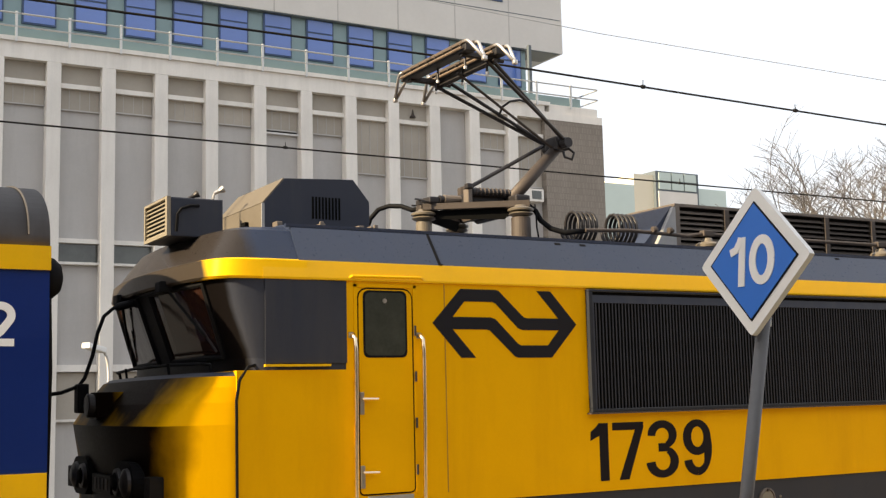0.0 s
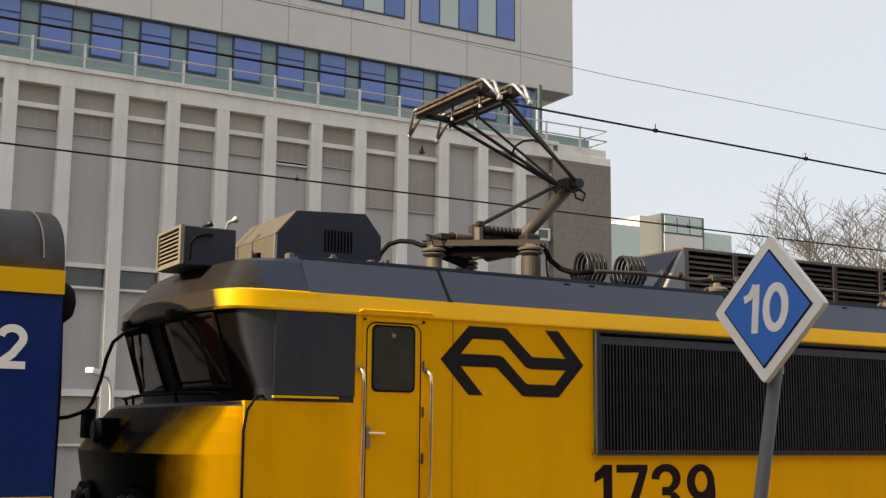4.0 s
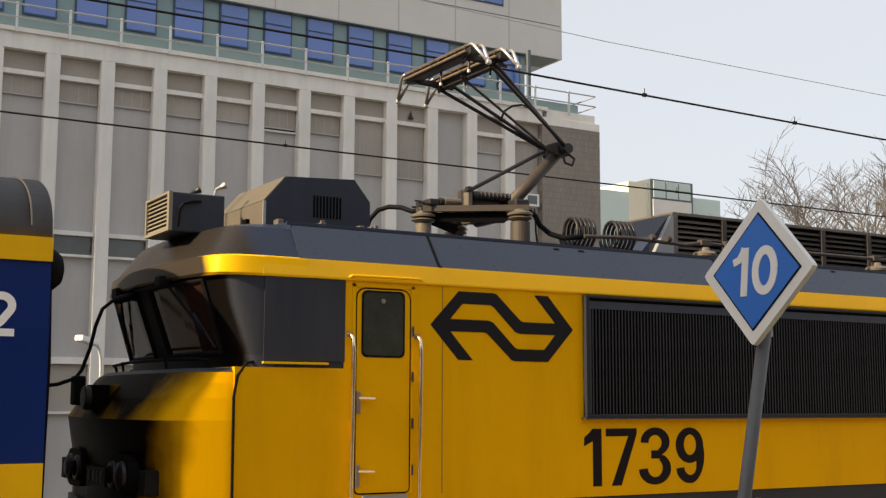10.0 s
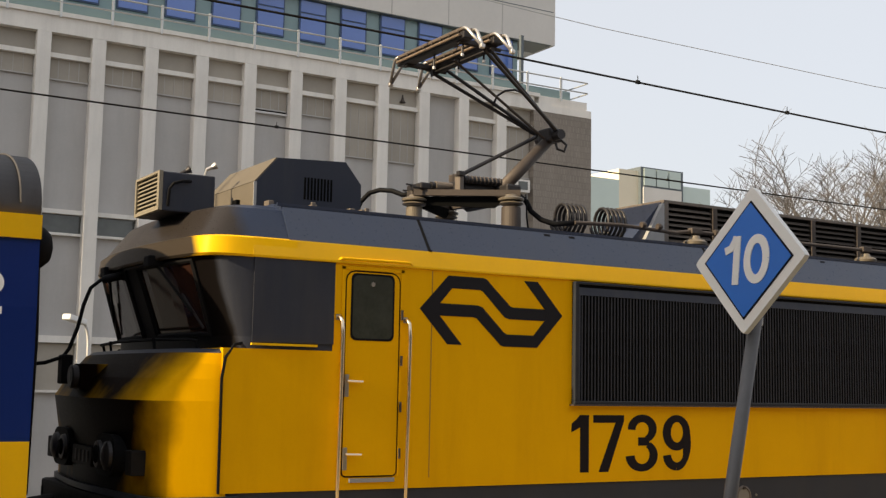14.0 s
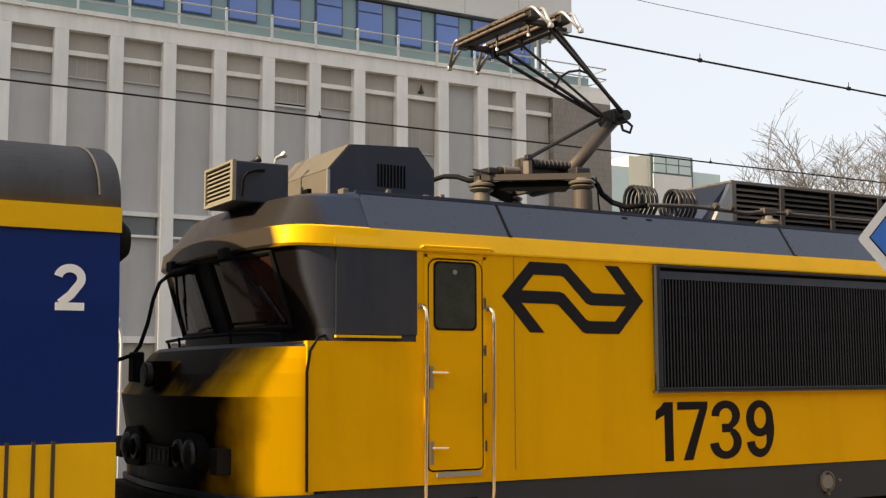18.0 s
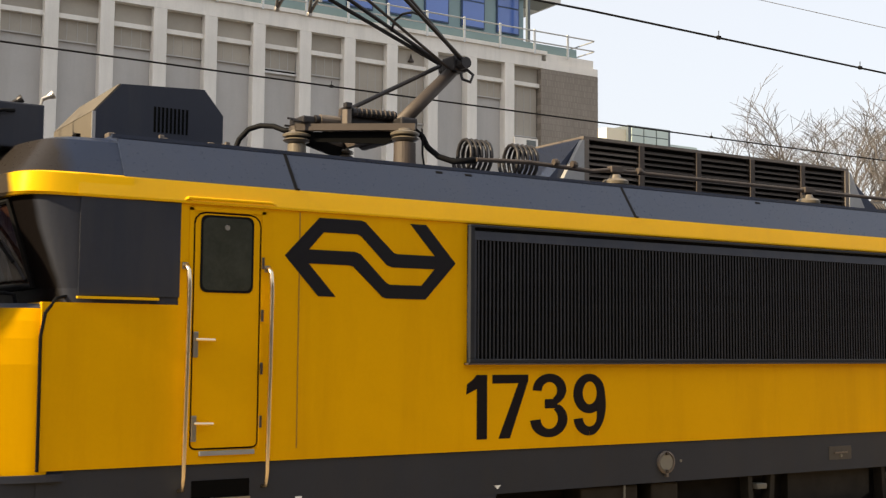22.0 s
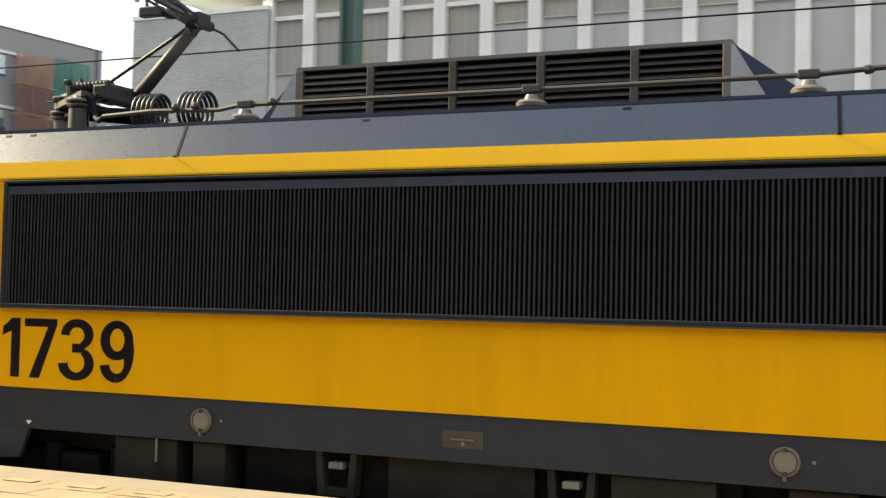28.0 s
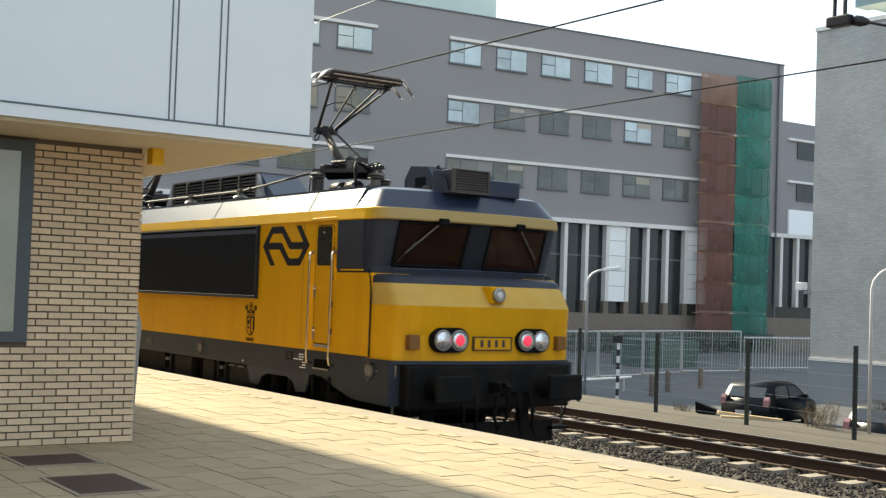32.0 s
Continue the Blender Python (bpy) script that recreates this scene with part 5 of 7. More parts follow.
prism(bm, ((-2.08, 3.50), (-2.08, 4.07), (1.57, 4.07), (1.57, 3.50)), "y", -0.25, 0.45)
lv = part("roof_ventilator", bm, M_VOID, loco, "long louvred ventilator box on the roof")
bm = B()
box(bm, -2.12, 1.61, -0.30, 0.48, 4.07, 4.10)
box(bm, -2.12, 1.61, -0.295, -0.25, 3.50, 3.60)
part("ventilator_lid", bm, M_DUST, lv)
for x in (-2.09, -1.40, -0.645, 0.115, 0.875, 1.58):
    part("ventilator_post", box(B(), x - 0.034, x + 0.034, -0.305, -0.24, 3.54, 4.07, 0.006), M_BROWN if -2 < x < 1 else M_DUST, lv)
louvre = None
for b0, b1 in ((-2.056, -1.434), (-1.366, -0.679), (-0.611, 0.081), (0.149, 0.841), (0.909, 1.546)):
    for k in range(8):
        z = 3.61 + 0.056 * k
        bm = slab(B(), [(b0, -0.295, z), (b1, -0.295, z), (b1, -0.25, z + 0.035), (b0, -0.25, z + 0.035)], (0, -0.6, 0.8), 0.005)
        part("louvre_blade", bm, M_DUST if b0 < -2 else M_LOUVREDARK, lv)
for x0, x1, x2 in ((-2.12, -2.60, -2.46), (1.61, 2.30, 1.95)):
    bm = prism(B(), ((x0, 3.50), (x0, 4.08), (x1, 3.56), (x1, 3.50)), "y", -0.25, 0.46)
    part("ventilator_end", bm, M_ROOF, lv, "sloped grey end of the ventilator")
    part("end_cheek", prism(B(), ((x0, 3.50), (x0, 4.06), (x0 + (0.02 if x1 > 0 else -0.02), 4.06), (x2, 3.52), (x2, 3.50)), "y", -0.31, -0.255), M_PALE, lv, "pale end cheek")

# running gear
part("underframe_tank", box(B(), -1.9, 1.9, -1.30, 1.30, 0.42, 0.98, 0.03), M_DARK, loco)
for x0, x1, z0 in ((-3.05, -2.45, 0.55), (-2.30, -2.0, 0.50), (1.05, 1.75, 0.46), (2.20, 2.62, 0.42), (3.2, 4.15, 0.60)):
    part("underframe_box", box(B(), x0, x1, -1.42, -1.10, z0, 0.975, 0.02), M_GRIME, loco, "grimy equipment box under the frame")
part("underframe_chute", prism(B(), ((-0.62, 0.975), (0.50, 0.975), (0.50, 0.74), (0.22, 0.62), (-0.62, 0.58)), "y", -1.38, -1.1), M_GRIME, loco)
for x in (-1.02, 0.78, 2.95):
    br = part("hanger_bracket", box(B(), x - 0.13, x + 0.13, -1.43, -1.30, 0.66, 0.72, 0.008), M_GRIME, loco, "grimy hanger bracket below the solebar")
    for q in (-1, 1):
        part("bracket_leg", prism(B(), [(x + q * a, b) for a, b in ((0.09, 0.66), (0.15, 0.66), (0.17, 0.98), (0.12, 0.98))], "y", -1.44, -1.34), M_GRIME, br)
    part("bracket_pin", box(B(), x - 0.06, x + 0.06, -1.45, -1.34, 0.86, 0.91, 0.01), M_DULL, br)
for x in (3.30, 3.62, 3.95):
    part("hose_clip", box(B(), x - 0.10, x + 0.10, -1.44, -1.415, 0.93, 0.955), M_DULL, loco)
part("cable_hook", rod(B(), (-2.62, -1.45, 0.98), (-2.62, -1.45, 0.80), 0.010, 6), M_DULL, loco)
part("underframe_pan", box(B(), -7.3, 7.3, -1.2, 1.2, 0.80, 0.99), M_DARK, loco)
wheelsets = []
for bx in (-4.85, 4.85):
    bog = part("bogie_frame", box(B(), bx - 2.1, bx + 2.1, -1.02, 1.02, 0.50, 0.74, 0.03), M_DARK, loco, "black bogie frame")
    for sy in (-1, 1):
        bm = B()
        prism(bm, ((bx - 2.15, 0.62), (bx - 2.0, 0.80), (bx - 0.8, 0.84), (bx - 0.5, 0.62), (bx + 0.5, 0.62), (bx + 0.8, 0.84), (bx + 2.0, 0.80), (bx + 2.15, 0.62), (bx + 1.9, 0.46), (bx - 1.9, 0.46)), "y", *sorted((sy * 1.08, sy * 1.20)))
        part("bogie_side", bm, M_DARK, bog)
        for wx in (-1.4, 1.4):
            part("axle_box", box(B(), bx + wx - 0.2, bx + wx + 0.2, *sorted((sy * 1.18, sy * 1.36)), 0.40, 0.80, 0.03), M_DARK, bog)
            for q in (-0.33, 0.33):
                part("coil_spring", rod(B(), (bx + wx + q, sy * 1.25, 0.50), (bx + wx + q, sy * 1.25, 0.86), 0.085, 12), M_DARK, bog)
        for q in (-0.25, 0.25):
            part("body_support", rod(B(), (bx + q, sy * 1.28, 0.55), (bx + q, sy * 1.28, 0.98), 0.12, 14), M_DARK, bog)
        part("sand_pipe", tube(B(), [(bx - 2.1, sy * 0.9, 0.6), (bx - 2.2, sy * 0.85, 0.3), (bx - 2.1, sy * 0.76, 0.08)], 0.02, 6), M_STEEL, bog)
        part("solebar_skirt", prism(B(), [(bx + q, z) for q, z in ((-0.95, 0.985), (-0.85, 0.74), (-0.58, 0.72), (-0.48, 0.86), (-0.3, 0.91), (0.3, 0.91), (0.48, 0.86), (0.58, 0.72), (0.85, 0.74), (0.95, 0.985))], "y", *sorted((sy * 1.42, sy * 1.46))), M_GREY, loco)
    for wx in (-1.4, 1.4):
        bm = B()
        for sy in (-1, 1):
            lathe(bm, (0, sy * 0.68, 0), (0, sy, 0), ((0, 0.625), (0.02, 0.60), (0.025, 0.57), (0.12, 0.565), (0.125, 0.50), (0.09, 0.47), (0.09, 0.2), (0.16, 0.16)), 28)
        rod(bm, (0, -1.2, 0), (0, 1.2, 0), 0.09, 12)
        ws = part("wheelset", bm, M_DARK, loco, "dark steel wheelset")
        ws.location = (bx + wx, 0, 0.575)
        wheelsets.append((ws, 0.575))

# ---- the coach coupled in front: blue and yellow, seen at its end ----
coach = thing("railway_coach", "blue railway coach with yellow bands and a grey roof", "coach")
CX0, CX1 = -35.0, -8.68
box_bm = prism(B(), ((-1.40, 1.05), (-1.43, 1.4), (-1.43, 2.6), (-1.40, 3.23), (1.40, 3.23), (1.43, 2.6), (1.43, 1.4), (1.40, 1.05)), "x", CX0, CX1)
part("coach_body", box_bm, M_BLUE, coach, "deep blue coach side")
part("coach_lower_band", box(B(), CX0, CX1 - 0.004, -1.445, -1.38, 1.05, 1.70), M_BAND, coach)
part("coach_upper_band", box(B(), CX0, CX1 + 0.004, -1.435, -1.38, 3.065, 3.23), M_BAND, coach)
arch = [(-1.415 * math.copysign(abs(math.cos(a)) ** 0.816, math.cos(a)), 3.23 + 0.56 * math.sin(a) ** 0.816) for a in [math.pi * k / 36 for k in range(37)]]
bm = prism(B(), arch, "x", CX0, CX1)
rf = part("coach_roof", bm, M_COACHROOF, coach, "sooty grey rounded coach roof")
for p in rf.data.polygons:
    p.use_smooth = abs(p.normal.x) < 0.5
for x in (CX1 - 0.14,):
    bm = tube(B(), [(x, y * 1.004, 3.23 + (z - 3.23) * 1.008) for y, z in arch[1:36]], 0.008, 6)
    part("roof_rib", bm, M_COACHROOF, coach)
part("gangway", box(B(), CX1, CX1 + 0.09, -0.75, 0.75, 1.15, 3.25, 0.03), M_RUBBER, coach)
part("rubber_roll", tube(B(), [(CX1 + 0.08, -0.85, 1.3), (CX1 + 0.09, -0.87, 2.4), (CX1 + 0.08, -0.82, 3.2), (CX1 + 0.08, 0, 3.42), (CX1 + 0.08, 0.82, 3.2), (CX1 + 0.09, 0.87, 2.4), (CX1 + 0.08, 0.85, 1.3)], 0.055, 12), M_RUBBER, coach, "", True)
part("end_buffer_pad", lathe(B(), (CX1, -1.12, 3.04), (1, 0, 0), ((0, 0.15), (0.08, 0.145), (0.13, 0.10), (0.15, 0.03)), 16), M_RUBBER, coach, "", True)
part("class_number", moved(figures("2", 0.295, -1.434)[0], Matrix.Translation((-9.10, 0, 2.545))), M_WHITEP, coach, "white class number 2")
bm = B()
for x in (-9.36, -9.20, -9.08):
    box(bm, x - 0.012, x + 0.012, -1.452, -1.44, 1.05, 1.72)
part("coach_door_edges", bm, M_BROWN, coach)
part("coach_window", box(B(), -12.4, -10.4, -1.437, -1.42, 2.05, 2.85, 0.005), M_CABGLASS, coach)
part("coach_underframe", box(B(), CX0, CX1 - 0.1, -1.2, 1.2, 0.55, 1.05), M_DARK, coach)
for sy in (-1, 1):
    part("coach_buffer", lathe(B(), (CX1 - 0.05, sy * 0.875, 0.98), (1, 0, 0), ((0, 0.12), (0.25, 0.11), (0.27, 0.24), (0.31, 0.24)), 18), M_DARK, coach)
part("jumper_cable", tube(B(), [(CX1 + 0.02, 0.5, 2.24), (CX1 + 0.25, 0.42, 2.22), (-8.20, 0.34, 2.25), (-8.07, 0.3, 2.30), (-8.02, 0.3, 2.37), (-7.96, 0.3, 2.55), (-7.92, 0.3, 2.74), (-7.87, 0.3, 2.88), (-7.79, 0.3, 2.95), (-7.66, 0.32, 2.99)], 0.016, 8), M_RUBBER, loco, "", True)
part("jumper_head", box(B(), -8.09, -8.0, 0.22, 0.38, 2.08, 2.32, 0.02), M_RUBBER, loco)
part("jumper_plug", lathe(B(), (-7.78, 0.3, 2.95), (1, 0.02, 0.3), ((0, 0.02), (0.03, 0.035), (0.16, 0.035), (0.18, 0.05), (0.24, 0.05)), 10), M_RUBBER, loco)
part("end_pipe", tube(B(), [(CX1 + 0.02, 1.05, 2.05), (CX1 + 0.12, 1.05, 2.06), (CX1 + 0.16, 1.05, 1.98), (CX1 + 0.16, 1.05, 1.7)], 0.022, 8), M_INSUL, coach)
# ---- ground, tracks and platform ----
PZ, GZ = 0.70, -1.30          # platform surface, town ground
part_ground = part("ground", box(B(), -1500, 1500, 9.2, 2500, -1.9, GZ), M_GROUND)
tagged(part_ground, "wide grey-brown town ground", "ground", kind="structure")
near = part("ground", box(B(), -1500, 1500, -900, -24, -1.5, 0.0), M_GROUND)
tagged(near, "open ground behind the station", "ground", kind="structure")
yard_bm = box(B(), -120, 30, 9.6, 25.2, -1.2, GZ + 0.02)
box(yard_bm, -120, -39.0, 25.2, 75, -1.2, GZ + 0.02)
yard = part("yard", yard_bm, M_YARD)
tagged(yard, "grey asphalt yard behind the fence", "yard", kind="structure")
bank = prism(B(), ((7.2, -0.30), (8.2, -0.16), (9.2, -0.18), (10.7, -0.24), (12.4, -1.29), (12.4, -1.5), (7.2, -1.5)), "x", -160, 60)
tagged(part("sandy_strip", bank, M_SAND), "sandy strip with dry weeds beside the track", "ground", kind="structure")
bed = prism(B(), ((-1.72, -0.60), (-1.72, -0.29), (-1.4, -0.235), (6.9, -0.235), (7.3, -0.33), (7.3, -0.60)), "x", -160, 60)
tagged(part("ballast", bed, M_BALLAST), "brown ballast bed under two tracks", "ballast", kind="structure")


def stones(count, x0, x1, y0, y1, z, seed, size=(0.018, 0.04)):
    """Loose stones, each a squashed irregular lump, in one mesh."""
    r = random.Random(seed)
    verts, faces = [], []
    for _ in range(count):
        cx, cy, s = r.uniform(x0, x1), r.uniform(y0, y1), r.uniform(*size)
        n = len(verts)
        a = r.uniform(0, 6.28)
        for dx, dy, dz in ((1, 0, 0), (0, 1, 0), (-1, 0, 0), (0, -1, 0), (0, 0, 1), (0, 0, -1)):
            k = s * r.uniform(0.7, 1.3)
            verts.append((cx + k * (dx * math.cos(a) - dy * math.sin(a)), cy + k * (dx * math.sin(a) + dy * math.cos(a)), z + k * 0.7 * dz))
        for f in ((0, 1, 4), (1, 2, 4), (2, 3, 4), (3, 0, 4), (1, 0, 5), (2, 1, 5), (3, 2, 5), (0, 3, 5)):
            faces.append([n + q for q in f])
    me = bpy.data.meshes.new("ballast_stones")
    me.from_pydata(verts, [], faces)
    me.materials.append(M_BALLAST)
    return tagged(new("ballast_stones", me), "loose brown ballast stones between the rails", "ballast", kind="stuff")


stones(14000, -34, -9, 3.4, 7.3, -0.215, 11, (0.022, 0.045))
stones(9000, -34, -9, -1.5, 3.4, -0.215, 13, (0.025, 0.05))
stones(5000, -60, -34, 1.2, 7.3, -0.22, 12, (0.03, 0.055))


SPOTS = (-0.875, -0.635, 0.635, 0.875)


def track(yc, x0, x1, pieces):
    """Two rails on sleepers."""
    tr = thing("railway_track", "rusty rails on grey-brown sleepers in ballast", "track", "tracks")
    for sy in (-1, 1):
        y = yc + sy * 0.755
        prof = [(-0.07, -0.172), (0.07, -0.172), (0.07, -0.160), (0.012, -0.145), (0.012, -0.04), (0.034, -0.028), (0.034, -0.004), (-0.034, -0.004), (-0.034, -0.028), (-0.012, -0.04), (-0.012, -0.145), (-0.07, -0.160)]
        rl = part("rail", prism(B(), [(y + a, b) for a, b in prof], "x", x0, x1), M_RUST, tr, "rusty steel rail")
        part("rail_head", box(B(), x0, x1, y - 0.031, y + 0.031, -0.004, 0.0), M_RAILTOP, rl)
    sl = None
    for k in range(pieces):
        x = -12.0 - 0.63 * k
        if sl is None:
            bm = prism(B(), ((-0.13, -0.30), (-0.105, -0.172), (0.105, -0.172), (0.13, -0.30)), "y", -1.30, 1.30)
            sl = part("sleeper", bm, M_SLEEPER, tr)
            sl.matrix_basis = pose(x, yc, 0)
            fa = part("fastening", box(B(), -0.06, 0.06, -0.035, 0.035, -0.172, -0.13), M_RUST, sl)
            fa.location.y = SPOTS[0]
            for q in SPOTS[1:]:
                like(fa, pose(0, q, 0), sl)
        else:
            s = like(sl, pose(x, yc, 0), tr)
            for q in SPOTS:
                like(fa, pose(0, q, 0), s)
    return tr


track(0.0, -160, 60, 60)
track(5.45, -160, 60, 90)

# platform: body, coping, pavers
plat = tagged(part("platform", box(B(), -160, 40, -24, -1.80, -0.6, PZ - 0.05), M_JOINT), "raised station platform paved with concrete tiles", "platform", kind="structure")
cop = tagged(part("platform_coping", box(B(), -160, 40, -2.06, -1.66, PZ - 0.28, PZ - 0.004, 0.015), M_COPING), "worn concrete platform coping", "platform edge", kind="structure")
tile = None
bulk = []
near_count = 0
rng = random.Random(9)
for j in range(44):
    y = -2.07 - 0.302 * (j + 0.5)
    for i in range(200):
        x = -50 + 0.302 * i + (0.151 if j % 2 else 0)
        close = -21.8 < x < -15.6 and -6.6 < y
        if close and near_count < 290:
            near_count += 1
            if tile is None:
                bm = box(B(), -0.147, 0.147, -0.147, 0.147, -0.05, 0.0)
                tile = part("paver", bm, M_PAVER, plat)
                tile.matrix_basis = pose(x, y, PZ)
            else:
                like(tile, pose(x, y, PZ + rng.uniform(-0.003, 0.002), rng.uniform(-0.4, 0.4), rng.uniform(-0.4, 0.4)), plat)
        else:
            bulk.append((x, y, PZ + rng.uniform(-0.003, 0.002)))
verts, faces = [], []
for x, y, z in bulk:
    n = len(verts)
    verts += [(x - 0.147, y - 0.147, z), (x + 0.147, y - 0.147, z), (x + 0.147, y + 0.147, z), (x - 0.147, y + 0.147, z),
              (x - 0.147, y - 0.147, z - 0.05), (x + 0.147, y - 0.147, z - 0.05), (x + 0.147, y + 0.147, z - 0.05), (x - 0.147, y + 0.147, z - 0.05)]
    faces += [[n, n + 1, n + 2, n + 3], [n, n + 4, n + 5, n + 1], [n + 1, n + 5, n + 6, n + 2], [n + 2, n + 6, n + 7, n + 3], [n + 3, n + 7, n + 4, n]]
me = bpy.data.meshes.new("pavers")
me.from_pydata(verts, [], faces)
me.materials.append(M_PAVER)
pv = new("pavers", me)
pv.parent = plat
tagged(pv, "concrete platform tiles", kind="stuff")
dash = None
for k in range(95):
    x = -48 + 0.604 * k
    if dash is None:
        dash = part("edge_dash", box(B(), -0.13, 0.13, -0.055, 0.055, 0.0, 0.004), M_LINE, cop)
        dash.matrix_basis = pose(x, -2.22, PZ + 0.002)
    else:
        like(dash, pose(x, -2.22, PZ + 0.002), cop)
for x0, x1, y0, y1 in ((-21.40, -20.78, -6.66, -6.04), (-20.25, -19.40, -6.70, -6.12)):
    bm = B()
    box(bm, x0 + 0.03, x1 - 0.03, y0 + 0.03, y1 - 0.03, PZ - 0.02, PZ + 0.008)
    cv = part("manhole_cover", bm, M_RUST, None, "")
    tagged(cv, "rusty rectangular cover set in the paving", "manhole cover", "platform covers")
    bm = B()
    for a in ((x0, x1, y0, y0 + 0.03), (x0, x1, y1 - 0.03, y1), (x0, x0 + 0.03, y0 + 0.03, y1 - 0.03), (x1 - 0.03, x1, y0 + 0.03, y1 - 0.03)):
        box(bm, *a, PZ - 0.02, PZ + 0.010)
    part("cover_rim", bm, M_COPING, cv)

# Unseen wall, added to hold back skylight from behind the camera.
wing = part("wall_south", box(B(), -20.9, 40, -17, -15.4, PZ - 0.06, 7.4), M_GBRICK)
tagged(wing, "plain unseen wall added behind the view to block skylight", "wall", kind="structure")

# ---- the sign on its post ----
sign = thing("speed_sign", "blue diamond speed sign with white border on grey post", "sign", at=(-6.82, -5.92, PZ))
rod_bm = rod(B(), (-0.20, -0.13, -0.02), (0.045, -0.262, 1.78), 0.028, 16)
part("sign_post", rod_bm, M_SIGNPOST, sign, "weathered grey steel post", True)
SC = Matrix.Translation((0.0, -0.265, 1.975)) @ pose(0, 0, 0, 0.5, 5, 0)


def diamond(r, x0, x1, corner):
    pts = []
    for k in range(4):
        a = math.tau * k / 4
        for d in (-corner, 0, corner):
            rr = r - (abs(d) if d else corner * 0.35)
            pts.append((rr * math.cos(a) - d * math.sin(a), rr * math.sin(a) + d * math.cos(a)))
    bm = prism(B(), pts, "x", x0, x1)
    return moved(bm, SC)


part("sign_board", diamond(0.318, -0.012, 0.016, 0.016), M_SIGNWHITE, sign, "white diamond board")
part("sign_edge", diamond(0.256, -0.0145, 0.0, 0.003), M_BLACKP, sign)
part("sign_face", diamond(0.245, -0.017, 0.0, 0.003), M_SIGNBLUE, sign, "blue diamond field")
for bm in figures("10", 0.21, 0.0):
    part("sign_figure", moved(bm, SC @ pose(-0.0205, 0.128, -0.105, 0, 0, -90)), M_SIGNWHITE, sign, "white figure of the number 10")
part("post_clamp", box(B(), 0.015, 0.085, -0.26, -0.18, 1.70, 1.76, 0.01), M_GALV, sign)

# ---- overhead line ----
def wire(name, pts, r, label, group="overhead wires"):
    return tagged(part(name, tube(B(), pts, r, 6), M_WIRE if r > 0.005 else M_GALV), label, "wire", group)


wire("contact_wire", [(-150, 0.2, 5.43), (-60, -0.2, 5.43), (-18.4, 0.1, 5.46), (-4, 0, 5.43), (1.4, 0, 5.35), (8, 0, 5.33), (30, 0, 5.43), (60, 0.2, 5.43)], 0.011, "dark contact wire over the near track")
wire("messenger_wire", [(-150, 0, 6.6), (-100, 0, 6.1), (-60, 0, 6.6), (-40, 0, 6.25), (-18.4, 0, 6.7), (-8, 0, 6.06), (-2.75, 0, 5.92), (1.6, 0, 5.91), (12, 0, 6.2), (30, 0, 6.6), (60, 0, 6.3)], 0.004, "thin carrying wire over the near track")
wire("contact_wire", [(-150, 5.5, 5.65), (-18.4, 5.3, 5.64), (-4, 5.4, 5.62), (40, 5.6, 5.62), (60, 5.4, 5.62)], 0.012, "dark contact wire over the far track")
clips = [(-2.22 + 2.26 * k, 0.0, 5.404 - 0.0335 * k if k < 2 else 5.342) for k in range(6)] + [(-18.34, 5.3, 5.64), (-11.2, 5.35, 5.63), (-4.1, 5.4, 5.62), (3.0, 5.42, 5.62)]
for x, y, z in clips:
    cl = part("wire_clip", rod(box(B(), -0.025, 0.025, -0.014, 0.014, -0.018, 0.022, 0.005), (0, 0, 0.02), (0, 0, 0.075), 0.005, 5), M_WIRE)
    cl.location = (x, y, z)
    tagged(cl, "small clip on the contact wire", "clip", "wire clips")
mast = thing("catenary_mast", "green-painted overhead line mast with a cantilever", "mast", at=(-21.15, 9.0, -0.3))
bm = B()
for dx in (-0.14, 0.14):
    box(bm, dx - 0.03, dx + 0.03, -0.12, 0.12, 0, 9.4)
box(bm, -0.14, 0.14, -0.008, 0.008, 0, 9.4)
part("mast_column", bm, M_GREENMAST, mast, "green H-section column")
part("cantilever", rod(B(), (-0.05, -0.1, 7.9), (-0.60, -5.0, 8.1), 0.03, 8), M_GALV, mast)
part("cantilever_stay", rod(B(), (-0.05, -0.1, 8.9), (-0.60, -5.0, 8.15), 0.015, 6), M_GALV, mast)
for dx in (-0.70, -0.53):
    part("drop_tube", rod(B(), (dx, -4.68, 8.1), (dx, -4.70, 6.36), 0.028, 8), M_TUBE, mast)
part("clamp_block", box(B(), -0.80, -0.44, -4.76, -4.62, 6.26, 6.40, 0.02), M_TUBE, mast)
part("arm_insulator", lathe(B(), (-0.44, -4.66, 6.32), (0.6, 0.8, -0.1), ((0, 0.03), (0.03, 0.07), (0.12, 0.075), (0.2, 0.05), (0.24, 0.02)), 12), M_TUBE, mast)
part("registration_arm", tube(B(), [(-0.32, -4.5, 6.30), (-0.14, -4.2, 6.25), (0.04, -3.9, 6.14), (0.16, -3.66, 5.93)], 0.02, 8), M_TUBE, mast)

# ---- the columned office building across the tracks ----
FY = 25.3
bld = thing("columned_office_building", "pale concrete office building with columned facade and glazed top floor", "building")
PITCH, MID = 1.595, 9.014
BX0, BX1 = -33.1, 14.40
part("bay_wall", box(B(), BX0, BX1, FY + 0.52, FY + 8, GZ, 12.60), M_PANEL, bld, "grey recessed bay panels")
part("top_beam", box(B(), BX0, BX1, FY + 0.18, FY + 0.52, 12.13, 12.62), M_CONC, bld, "pale concrete top beam")
part("parapet_cap", box(B(), BX0 - 0.05, BX1 + 0.2, FY + 0.10, FY + 0.5, 12.62, 12.75), M_CONC, bld)
